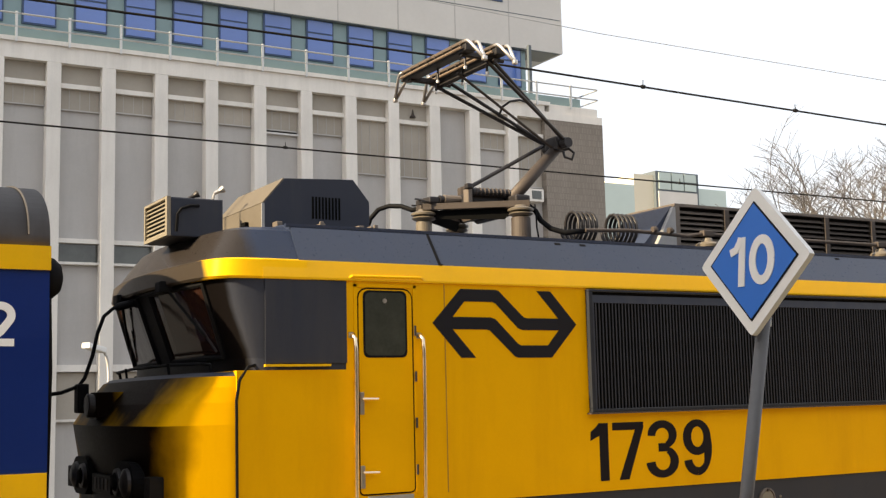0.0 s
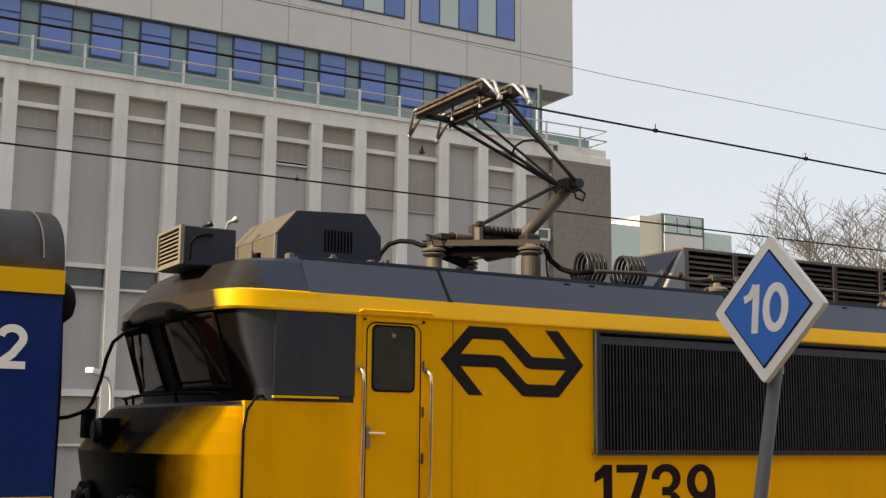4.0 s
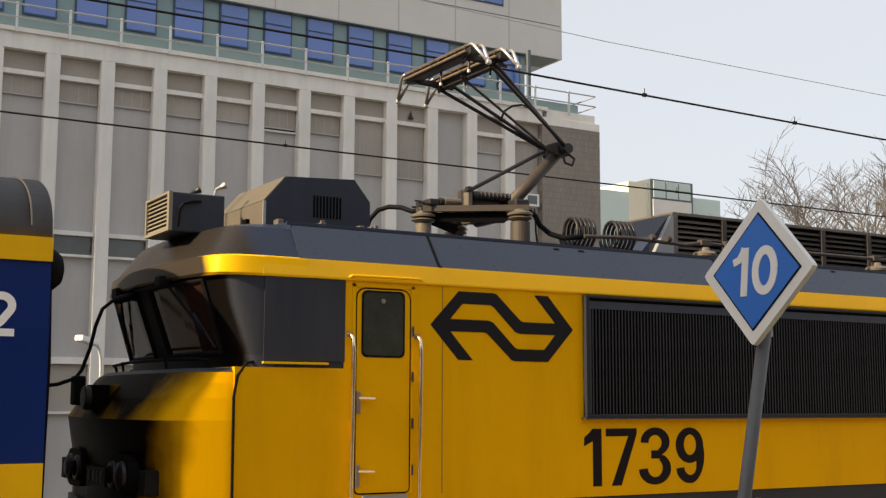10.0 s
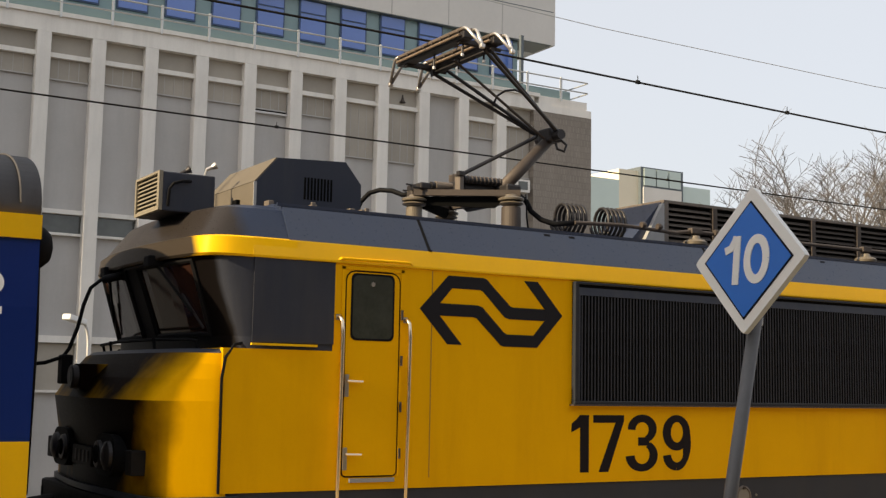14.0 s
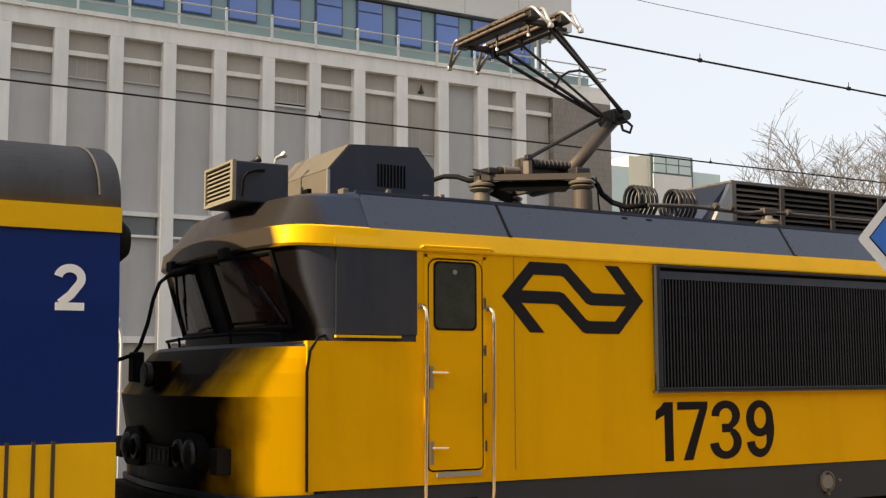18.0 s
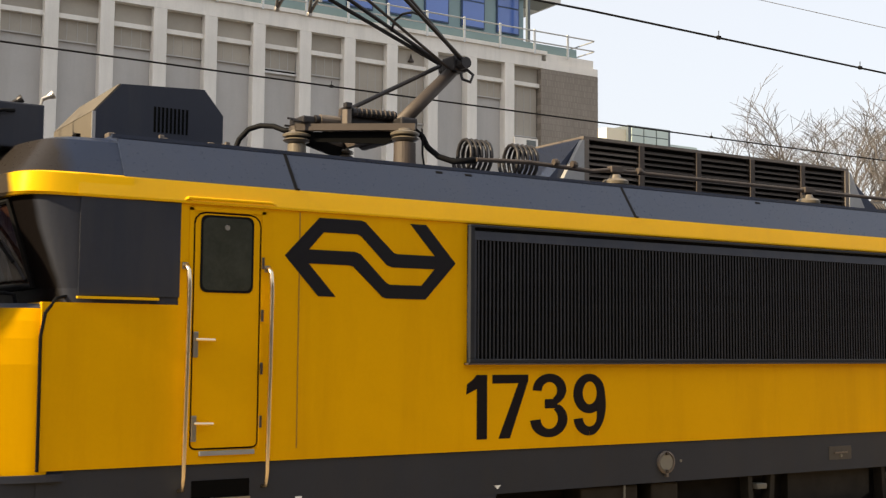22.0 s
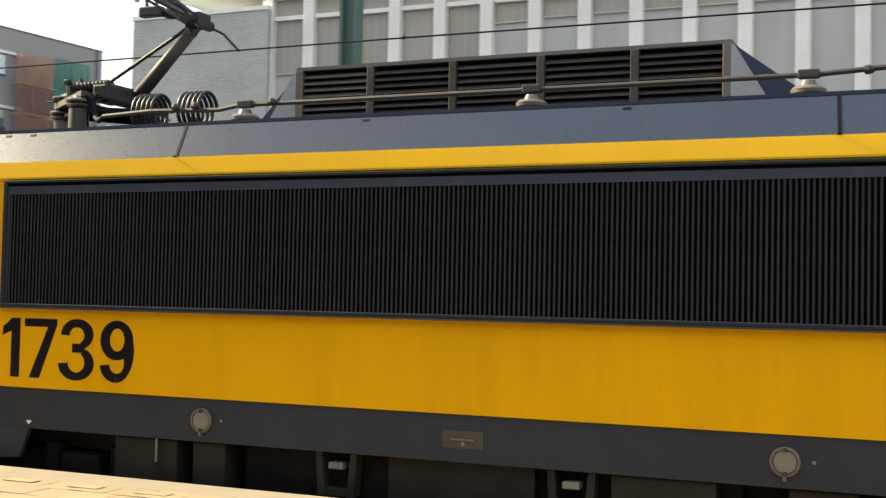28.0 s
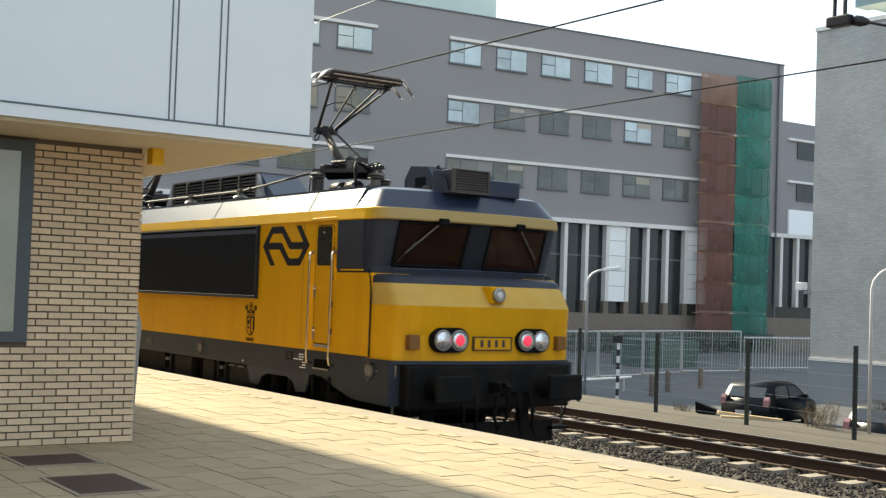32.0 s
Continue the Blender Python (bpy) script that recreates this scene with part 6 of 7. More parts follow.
bm = box(B(), BX1, 17.02, FY + 0.20, FY + 14, GZ, 12.12)
part("brick_end", bm, M_GBRICK, bld, "grey-brown brick end wall")
part("brick_end_cap", box(B(), BX1 + 0.002, 17.0, FY + 0.184, FY + 10, 12.12, 12.40), M_CONC, bld)
part("brick_end_cap", box(B(), BX1 + 0.21, 16.80, FY + 0.20, FY + 10, 12.40, 12.70), M_CONC, bld)
part("brick_end_left", box(B(), -38.68, BX0, FY - 0.02, FY + 12, GZ, 11.76), M_WESTBRICK, bld, "grey brick end wall")
part("left_cap", box(B(), -38.72, BX0, FY - 0.06, FY + 12, 11.76, 11.90), M_CONC, bld)
column = None
rng = random.Random(21)
NB = 30
for k in range(NB + 1):
    x = MID + PITCH * (3.5 - k)
    if column is None and k > 0:
        bm = box(B(), -0.205, 0.205, 0.18, 0.53, GZ + 0.02, 12.13, 0.02)
        column = part("column", bm, M_CONC, bld, "pale concrete column")
        column.matrix_basis = pose(x, FY, 0)
    elif k > 0:
        like(column, pose(x, FY, 0))
    if k == NB:
        break
    cx = x - PITCH / 2
    hw = PITCH / 2 - 0.205
    if k == 2:
        continue
    bay = part("bay_transom", box(B(), cx - hw, cx + hw, FY + 0.30, FY + 0.52, 11.42, 11.56), M_CONC, bld)
    low = 10.88 - (1.25 if k in (0, 3, 4, 12, 13, 25, 26, 27, 28, 29) else rng.choice((0, 0, 0.03, 0.06)))
    if k in (6, 13):
        part("window_gap", box(B(), cx - hw + 0.03, cx + hw - 0.03, FY + 0.48, FY + 0.522, low - (0.10 if k == 6 else 0.45), low - 0.04), M_OFFGLASS if k != 6 else M_VOID, bld)
        part("window_sill", box(B(), cx - hw, cx + hw, FY + 0.40, FY + 0.53, low - (0.16 if k == 6 else 0.52), low - (0.10 if k == 6 else 0.45)), M_SILLW, bld)
    part("window_blind", box(B(), cx - hw + 0.02, cx + hw - 0.02, FY + 0.46, FY + 0.525, low, 11.42), M_BLIND, bld)
    for q in (-0.5, 0.02, 0.5):
        part("blind_fold", box(B(), cx + q * hw - 0.008, cx + q * hw + 0.008, FY + 0.452, FY + 0.47, low + 0.02, 11.42), M_PANEL, bld)
    part("window_sill", box(B(), cx - hw, cx + hw, FY + 0.43, FY + 0.53, low - 0.04, low), M_PANEL, bld)
    part("fascia_panel", box(B(), cx - hw, cx + hw, FY + 0.44, FY + 0.525, 11.56, 12.13), M_BLIND, bld)
    for z, g, t in ((6.85, 0.55, 0.13), (3.13, 1.35, 0.2)):
        part("bay_transom", box(B(), cx - hw, cx + hw, FY + 0.30, FY + 0.52, z, z + t), M_CONC, bld)
        # Lower glass takes the pale blind colour to paint its whitish reflection.
        part("bay_glass", box(B(), cx - hw + 0.02, cx + hw - 0.02, FY + 0.47, FY + 0.525, z - g, z - 0.02), M_OFFGLASS if z > 5 else M_BLIND, bld)
        part("bay_transom", box(B(), cx - hw, cx + hw, FY + 0.32, FY + 0.52, z - g - 0.07, z - g), M_CONC, bld)
    if abs(cx - MID) < 0.1 or abs(cx + 5.341) < 0.1:
        lm = part("facade_lamp", lathe(B(), (cx + 0.02, FY + 0.36, 11.68), (0, 0, 1), ((0, 0.10), (0.02, 0.105), (0.10, 0.05), (0.2, 0.03), (0.28, 0.012)), 14), M_BROWN, bld)
sw = part("end_window", box(B(), 13.16, 14.20, FY + 0.12, FY + 0.53, 9.05, 9.50), M_CONC, bld, "small end window in a pale frame")
part("pane", box(B(), 13.69, 14.10, FY + 0.11, FY + 0.17, 9.13, 9.43), M_OFFGLASS, sw)
# glazed set-back floor with blue windows, terrace rail, upper block
part("setback_wall", box(B(), -37.5, 14.32, FY + 1.2, FY + 8, 12.6, 15.05), M_TEAL, bld, "blue-green cladding of the set-back floor")
part("terrace_curb", box(B(), -37.5, 16.25, FY + 0.5, FY + 1.19, 12.5, 13.10), M_TEAL, bld)
pane0 = None
for k in range(32):
    x = 13.587 - 1.527 * k
    if pane0 is None:
        fr = box(B(), -0.50, 0.50, -0.05, 0.02, 13.47, 14.90)
        pane0 = part("setback_window", fr, M_BLUEFRAME, bld, "blue office window")
        pane0.matrix_basis = pose(x, FY + 1.19, 0)
        gl = part("pane", box(B(), -0.45, 0.45, -0.07, -0.04, 13.52, 14.40), M_BLUEGLASS, pane0)
        g2 = part("pane", box(B(), -0.45, 0.45, -0.07, -0.04, 14.46, 14.85), M_BLUEGLASS, pane0)
    else:
        w = like(pane0, pose(x, FY + 1.19, 0))
        like(gl, Matrix(), w); like(g2, Matrix(), w)
part("corner_post", box(B(), 14.04, 14.16, FY + 0.55, FY + 0.67, 12.6, 14.94), M_FRAME, bld)
for z in (13.03, 13.42):
    part("terrace_rail", tube(B(), [(-30, FY + 0.08, z), (16.75, FY + 0.08, z), (16.78, FY + 0.16, z), (16.78, FY + 3, z)], 0.026, 6), M_GALV, bld)
post = None
for k in range(34):
    x = 15.53 - 1.506 * k
    if post is None:
        post = part("rail_post", box(B(), -0.032, 0.032, 0.0, 0.06, 12.58, 13.48), M_RAILPAINT, bld)
        post.matrix_basis = pose(x, FY + 0.06, 0)
    else:
        like(post, pose(x, FY + 0.06, 0))
UB, UY = 14.92, FY + 0.95
part("upper_block", box(B(), -31, 15.86, UY, UY + 14, UB, 32.0), M_UPPER, bld, "beige clad upper office block")
part("upper_soffit", box(B(), -31, 15.70, UY + 0.03, UY + 1.2, UB - 0.03, UB + 0.02), M_FRAME, bld)
for k in range(20):
    x = 13.47 - 2.31 * k
    part("cladding_joint", box(B(), x - 0.02, x + 0.02, UY - 0.006, UY + 0.01, UB, 24.6), M_PANEL, bld)
for z in (16.20, 20.36):
    part("cladding_joint", box(B(), -31, 15.78, UY - 0.006, UY + 0.01, z - 0.015, z + 0.015), M_FRAME, bld)
for k in range(9):
    x1 = 13.21 - 4.617 * k
    for z in (16.55, 20.88):
        uw = part("upper_window", box(B(), x1 - 4.05, x1, UY - 0.03, UY + 0.02, z, z + 1.95), M_BLUEFRAME, bld, "long band window")
        for q in range(5):
            part("pane", box(B(), x1 - 4.0 + 0.80 * q, x1 - 4.0 + 0.80 * q + 0.74, UY - 0.045, UY - 0.02, z + 0.06, z + 1.89), (M_BLUEGLASS, M_PALEGLASS, M_BLUEGLASS, M_PALEGLASS, M_BLUEGLASS)[q], uw)
part("painted_base", box(B(), -38.7, BX0, FY - 0.035, FY - 0.02, GZ, 0.26), M_BASEPAINT, bld, "cool grey painted wall base")
part("base_ledge", box(B(), -38.7, BX0, FY - 0.06, FY - 0.02, 0.26, 0.36), M_CONC, bld)
dr = part("yard_door", box(B(), -34.98, -33.95, FY - 0.09, FY + 0.02, -0.45, 1.58), M_DOORBLUE, bld, "blue steel door")
part("door_step", box(B(), -35.05, -33.9, FY - 0.4, FY - 0.04, GZ, -0.47, 0.02), M_BASEPAINT, bld)
part("door_notice", box(B(), -34.6, -34.35, FY - 0.10, FY - 0.085, 0.45, 0.75), M_WHITEP, dr)

# ---- taupe office building closing the view to the left, turned a little towards the tracks ----
tp = thing("taupe_office_building", "taupe rendered office building with rows of windows and white sills", "building", at=(-72, 33, 0))
tp.rotation_euler = (0, 0, radians(-6))
part("office_wall", box(B(), -20, 0, -75, 27.45, 7.1, 19.45), M_TAUPE, tp, "taupe rendered wall")
part("ground_floor_wall", box(B(), -20, -0.35, -75, 40, GZ, 7.1), M_GROUNDGLASS, tp)
part("roof_edge", box(B(), -20, 0.06, -75, 27.5, 19.45, 19.53), M_FRAME, tp)
rng = random.Random(31)
for z in (17.66, 14.03, 10.42):
    for k in (-5, -4, -3, -2, 0, 1, 2, 3, 4, 5):
        y = -0.26 + 3.37 * k if k >= 0 else -7.77 + 3.37 * (k + 2)
        fr = part("office_window", box(B(), -0.05, 0.05, y, y + 2.27, z - 1.36, z), M_FRAME, tp, "grey framed office window")
        # Upper panes get the glass with the sky's reflection in its colour.
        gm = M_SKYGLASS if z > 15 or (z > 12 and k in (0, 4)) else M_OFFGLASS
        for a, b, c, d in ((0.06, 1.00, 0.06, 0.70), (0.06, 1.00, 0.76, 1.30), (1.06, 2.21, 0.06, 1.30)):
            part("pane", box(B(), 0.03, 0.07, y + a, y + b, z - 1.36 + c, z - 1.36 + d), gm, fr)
        if rng.random() < 0.4 and z < 15:
            part("window_blind", box(B(), 0.055, 0.075, y + 1.08, y + 2.2, z - rng.uniform(0.3, 0.6), z - 0.07), M_BLIND, fr)
        part("window_sill", box(B(), -0.02, 0.12, y - 0.04, y + 2.31, z - 1.42, z - 1.36), M_FRAME, fr)
    part("sill_band", box(B(), -0.02, 0.14, -0.3, 20.3, z + 0.08, z + 0.27), M_SILLW, tp)
    part("sill_band", box(B(), -0.02, 0.14, -30, -5.2, z + 0.08, z + 0.27), M_SILLW, tp)
part("ground_ledge", box(B(), -0.3, 0.2, -30, 20.5, 7.0, 7.28), M_SILLW, tp)
part("ground_ledge", box(B(), -0.3, 0.1, 26.5, 40, 7.0, 7.28), M_SILLW, tp)
for k in range(28):
    y = 20.42 - 1.665 * k
    part("pilaster", box(B(), -0.4, 0.1, y - 0.13, y + 0.13, 2.0, 7.0), M_SILLW, tp)
    if k % 4 == 0:
        part("white_panel", box(B(), -0.4, 0.02, y - 1.66, y - 0.13, 2.0, 7.0), M_WHITE, tp)
        for q in range(1, 5):
            part("panel_joint", box(B(), -0.1, 0.026, y - 1.6, y - 0.13, 2.0 + q, 2.03 + q), M_FRAME, tp)
    else:
        part("mullion", box(B(), -0.4, -0.28, y - 1.5, y - 0.2, 4.9, 5.0), M_FRAME, tp)
    part("basement_pier", box(B(), -0.4, 0.05, y - 0.2, y + 0.2, 1.2, 2.0), M_DUST, tp)
for y in (27.6, 29.2, 30.8, 32.4):
    part("pilaster", box(B(), -0.4, 0.05, y - 0.13, y + 0.13, 2.0, 7.0), M_SILLW, tp)
part("plinth", box(B(), -0.4, 0.25, -30, 40, GZ, 1.2), M_DUST, tp)
part("roof_glasshouse", box(B(), -10, -2.5, -4.5, 4.5, 19.5, 21.8), M_PALEGLASS, tp, "pale glass roof house")
sc = thing("scaffold_tower", "scaffold tower with green netting beside a red-brown shaft", "scaffold", at=(-72, 32.15, 0))
sc.rotation_euler = (0, 0, radians(-6))
rs = random.Random(41)


def net(y0, y1, z0, z1, material, label):
    """One lift of scaffold netting: a slack sheet that bellies out between its ties."""
    bm, rows = B(), []
    n, m = 10, 8
    lean = [rs.uniform(-0.05, 0.05) for _ in range(n + 1)]
    for j in range(m + 1):
        v = j / m
        row = []
        for i in range(n + 1):
            u = i / n
            belly = 0.16 * math.sin(math.pi * v) * (0.5 + 0.5 * math.sin(math.pi * u)) + lean[i] * math.sin(math.pi * v) + rs.uniform(-0.012, 0.012)
            sag = 0.14 * math.sin(math.pi * u) * (1 - v)
            row.append(bm.verts.new((0.80 + belly, y0 + (y1 - y0) * u, z0 + (z1 - z0) * v - sag)))
        rows.append(row)
    for a, b in zip(rows, rows[1:]):
        for k in range(n):
            bm.faces.new((a[k], a[k + 1], b[k + 1], b[k]))
    return part("netting", bm, material, sc, label, True)


for k in range(9):
    z = -0.6 + 2.06 * k
    net(19.85, 23.0, z, z + 2.0, M_TARP_O if k == 8 else M_TARP_R, "rust-red netting on one scaffold lift" if k < 8 else "orange netting on the top scaffold lift")
    net(23.06, 26.3, z, z + 2.0 + (0.15 if k == 8 else 0), M_TARP_G, "green scaffold netting on one lift")
    dk = part("scaffold_deck", box(B(), 0.12, 0.78, 20.15, 26.2, z - 0.07, z - 0.02), M_PLANK, sc, "timber scaffold deck")
    part("toe_board", box(B(), 0.775, 0.795, 19.95, 26.25, z - 0.02, z + 0.12), M_SILLW if k % 3 == 1 else M_DUST, dk)
    for y, w in ((rs.uniform(20.0, 22.4), 0.5), (rs.uniform(23.3, 25.6), 0.6)):
        part("stacked_boards", box(B(), 0.25, 0.6, y, y + w, z - 0.02, z + rs.uniform(0.3, 0.8)), M_DUST if rs.random() < 0.6 else M_TAN, sc)
for y in (19.95, 21.4, 23.03, 24.7, 26.2):
    for x in (0.10, 0.74) if y > 20 else (0.74,):
        part("scaffold_pole", rod(B(), (x, y, GZ), (x, y, 17.85), 0.035, 6), M_DUST, sc)
part("corner_downpipe", rod(B(), (0.12, 26.9, 1.0), (0.12, 26.9, 19.4), 0.07, 8), M_FRAME, tp)
rb = thing("rear_office_wing", "taupe rear office wing with dark windows", "building")
part("rear_wall", box(B(), -112, -96, 80, 125, GZ, 21.65), M_TAUPE, rb)
for z in (17.8, 13.3):
    for k in range(4):
        part("rear_window", box(B(), -96.05, -95.9, 95.1 + 5.2 * k, 98.6 + 5.2 * k, z, z + 1.75), M_GROUNDGLASS, rb)
    part("rear_sill", box(B(), -96.05, -95.7, 93.5, 120, z + 1.85, z + 2.1), M_SILLW, rb)
part("rear_panel", box(B(), -96.05, -95.8, 93.8, 112, 9.6, 12.3), M_WHITE, rb)

# ---- station building at the platform ----
WX, WY = -22.0, -5.35
st = thing("station_building", "station building of yellow brick with a white clad upper storey", "building")
part("brick_backing", box(B(), WX - 14, WX - 0.02, -14, WY - 0.015, PZ - 0.05, 3.42), M_MORTAR, st)
FXP, FYC, FZ = -20.95, -4.22, 3.40
# Upper part is unseen; its height is set so its shadow covers the sign.
part("white_storey", box(B(), -45, FXP, -16, FYC, FZ + 0.10, 11.6), M_WHITE, st, "white panelled upper storey")
part("fascia_lip", box(B(), -45, FXP + 0.02, -16, FYC + 0.02, FZ, FZ + 0.10), M_WHITE, st)
part("soffit", box(B(), -45, FXP - 0.05, -16, FYC - 0.05, FZ - 0.03, FZ + 0.01), M_SOFFIT, st, "cream soffit boards")
for y in (-5.553, -5.504, -5.116, -5.053, -7.3, -7.35):
    part("panel_cover_strip", box(B(), FXP - 0.01, FXP + 0.006, y - 0.006, y + 0.006, FZ + 0.1, 11.6), M_FRAME, st)
part("lip_line", box(B(), FXP, FXP + 0.024, -16, FYC, FZ + 0.10, FZ + 0.115), M_FRAME, st)
part("wall_lamp", box(B(), WX + 0.0, WX + 0.14, WY + 0.02, WY + 0.14, 3.22, 3.38, 0.02), M_BAND, st)
# window beside the brick pier
wf = part("station_window", box(B(), WX - 0.1, WX + 0.03, -8.6, -6.345, 1.60, 3.34), M_STATFRAME, st, "grey-green window frame")
part("station_pane", box(B(), WX - 0.02, WX + 0.04, -8.5, -6.465, 1.69, 3.24), M_STATGLASS, wf)
# leaning pale sheet at the corner
part("corner_panel", prism(B(), ((WX - 0.3, PZ), (WX - 0.3, 1.95), (WX - 0.15, 1.75), (WX - 0.28, PZ)), "y", WY + 0.02, WY + 0.10), M_PALE, st)
brick = None
rngb = random.Random(5)
CH, BL, JO = 0.0612, 0.205, 0.013
for row in range(43):
    z = PZ + 0.006 + CH * row
    end = -6.335 if z > 1.56 else -7.0
    y1 = WY
    first = True
    while y1 > end + 0.02:
        length = (0.5 * BL if first and row % 2 else BL) - JO
        first = False
        length = min(length, y1 - end)
        if brick is None:
            brick = part("brick", box(B(), -0.09, 0.0, -(BL - JO), 0.0, 0.0, CH - JO), M_YBRICK, st)
            brick.matrix_basis = pose(WX, y1, z)
        else:
            b = like(brick, pose(WX + rngb.uniform(-0.003, 0.002), y1, z), st)
            b.scale = (1, length / (BL - JO), 1)
        y1 -= length + JO

# ---- fence, lamps, car and clutter in the yard ----
fence = thing("wire_fence", "dark post and wire mesh fence along the yard", "fence")
for k in range(14):
    x = -24.62 - 2.42 * (k - 3)
    part("fence_post", box(B(), x - 0.032, x + 0.032, 8.668, 8.732, -0.25, 1.47, 0.006), M_POST, fence)
for k in range(7):
    z = -0.02 + 0.24 * k
    part("fence_wire", rod(B(), (-52, 8.7, z), (-14, 8.7, z), 0.0035, 4), M_GALV, fence)
for x, y, base, h, r_, arm in ((-25.47, 10.3, -0.24, 3.17, 0.032, 0.5), (-41.8, 17.7, GZ, 4.4, 0.045, 0.55), (-4.0, 15.0, GZ, 4.55, 0.03, -0.25)):
    lp_ = thing("street_lamp", "slim grey street lamp with a curved arm", "street lamp", "street lamps", at=(x, y, base))
    d = Vector((0.75, 0.66, 0))
    part("lamp_pole", tube(B(), [(0, 0, 0), (0, 0, h - 0.45)] + [tuple(d * arm * (1 - math.cos(a)) + Vector((0, 0, h - 0.45 + 0.45 * math.sin(a)))) for a in (0.4, 0.8, 1.2, 1.57)], r_, 10), M_SILLW if r_ < 0.04 else M_GALV, lp_, "", True)
    hd = part("lamp_head", box(B(), -0.05, 0.55, -0.10, 0.10, -0.05, 0.07, 0.03), M_SIGNWHITE, lp_)
    hd.matrix_basis = Matrix.Translation(d * arm + Vector((0, 0, h))) @ pose(0, 0, 0, 0, -8, 41 if arm > 0 else 221)
wl = thing("wall_lamp", "small pale floodlight on the brick corner", "wall lamp")
part("lamp_bracket", box(B(), -38.9, -38.66, FY - 0.16, FY - 0.05, 2.55, 2.66, 0.01), M_GALV, wl)
part("lamp_box", box(B(), -39.05, -38.75, FY - 0.42, FY - 0.12, 2.68, 2.95, 0.03), M_SIGNWHITE, wl)


def fence_panel(p, q, high):
    """A site fence panel of tubes and wire mesh, from p to q, on concrete feet."""
    f = thing("site_fence_panel", "galvanised mesh construction fence panel", "fence panel", "site fence panels", at=(p[0], p[1], GZ))
    d = Vector((q[0] - p[0], q[1] - p[1], 0))
    n = d.length
    f.rotation_euler = (0, 0, math.atan2(d.y, d.x))
    part("panel_frame", tube(B(), [(0.05, 0, 0.1), (0.05, 0, high), (n - 0.05, 0, high), (n - 0.05, 0, 0.1), (0.05, 0, 0.15)], 0.04, 6), M_GALV, f)
    part("panel_strut", rod(B(), (n / 2, 0, 0.12), (n / 2, 0, high), 0.02, 6), M_GALV, f)
    bm = B()
    for k in range(1, 22):
        rod(bm, (n * k / 22, 0, 0.15), (n * k / 22, 0, high), 0.006, 4)
    for k in range(1, 7):
        rod(bm, (0, 0, high * k / 7), (n, 0, high * k / 7), 0.005, 4)
    part("panel_mesh", bm, M_GALV, f)
    for x in (0.05, n - 0.05):
        part("panel_foot", box(B(), x - 0.12, x + 0.12, -0.3, 0.3, 0, 0.14, 0.02), M_COPING, f)


for a, b in (((-48.9, 22.2), (-50.0, 25.7)), ((-50.0, 25.7), (-51.0, 29.3)), ((-51.0, 29.3), (-52.1, 32.9)), ((-52.1, 32.9), (-52.3, 37.3))):
    fence_panel(a, b, 2.05)
gate = thing("barred_gate", "pale barred metal gate at the end of the yard", "gate", at=(-52.3, 37.5, GZ))
for z in (0.25, 1.75):
    part("gate_rail", rod(B(), (0, 0, z), (0.5, 4.5, z), 0.04, 6), M_GALV, gate)
for k in range(24):
    part("gate_bar", rod(B(), (0.5 * k / 23, 4.5 * k / 23, 0.1), (0.5 * k / 23, 4.5 * k / 23, 1.85), 0.022, 6), M_GALV, gate)
bin_ = part("skip", prism(B(), ((33.5, 0.0), (33.5, 1.45), (37.0, 1.45), (36.8, 0.0)), "x", -57.5, -54.8), M_CRATE)
bin_.location.z = GZ
tagged(bin_, "dull green container behind the gate", "container")
pole = thing("striped_pole", "black and white striped marker pole", "pole", at=(-41.4, 18.8, GZ))
for k in range(9):
    part("pole_band", lathe(B(), (0, 0, 0.22 * k), (0, 0, 1), ((0, 0.055), (0.22, 0.055)), 10), M_BLACKSTRIPE if k % 2 else M_SIGNWHITE, pole)
part("pole_top", box(B(), -0.16, 0.1, -0.12, 0.12, 1.98, 2.25, 0.02), M_BLACKSTRIPE, pole)
for x, y in ((-43.4, 23.2), (-44.3, 25.9), (-42.0, 21.0)):
    tagged(part("bollard", lathe(B(), (x, y, GZ), (0, 0, 1), ((0, 0.10), (0.8, 0.10), (0.88, 0.07), (0.9, 0.02)), 12), M_DUST), "short round grey-brown bollard", "bollard", "bollards")
bar = thing("white_barrier", "low white barrier rail in the yard", "barrier", at=(-42.4, 16.7, GZ))
part("barrier_rail", rod(B(), (0, 0, 0.62), (-1.4, 5.0, 0.62), 0.05, 8), M_SIGNWHITE, bar)
for w in (0.1, 0.9):
    part("barrier_post", box(B(), -1.4 * w - 0.05, -1.4 * w + 0.05, 5 * w - 0.05, 5 * w + 0.05, 0, 0.6), M_GALV, bar)
# Leafy band stands in for low green shapes behind the fence.
hd = B()
rh = random.Random(77)
for k in range(3600):
    x, y, s = rh.uniform(-68.4, -67.2), rh.uniform(30, 58), rh.uniform(0.07, 0.15)
    z = GZ + 1.3 * rh.random() ** 0.7
    quad(hd, (x, y - s, z - s * 0.5), (x + s * rh.uniform(-0.6, 0.6), y, z - s), (x, y + s, z + s * 0.4), (x + s * rh.uniform(-0.6, 0.6), y, z + s))
tagged(part("hedge", hd, M_HEDGE), "low dull green leafy band before the office building", "hedge", kind="stuff")
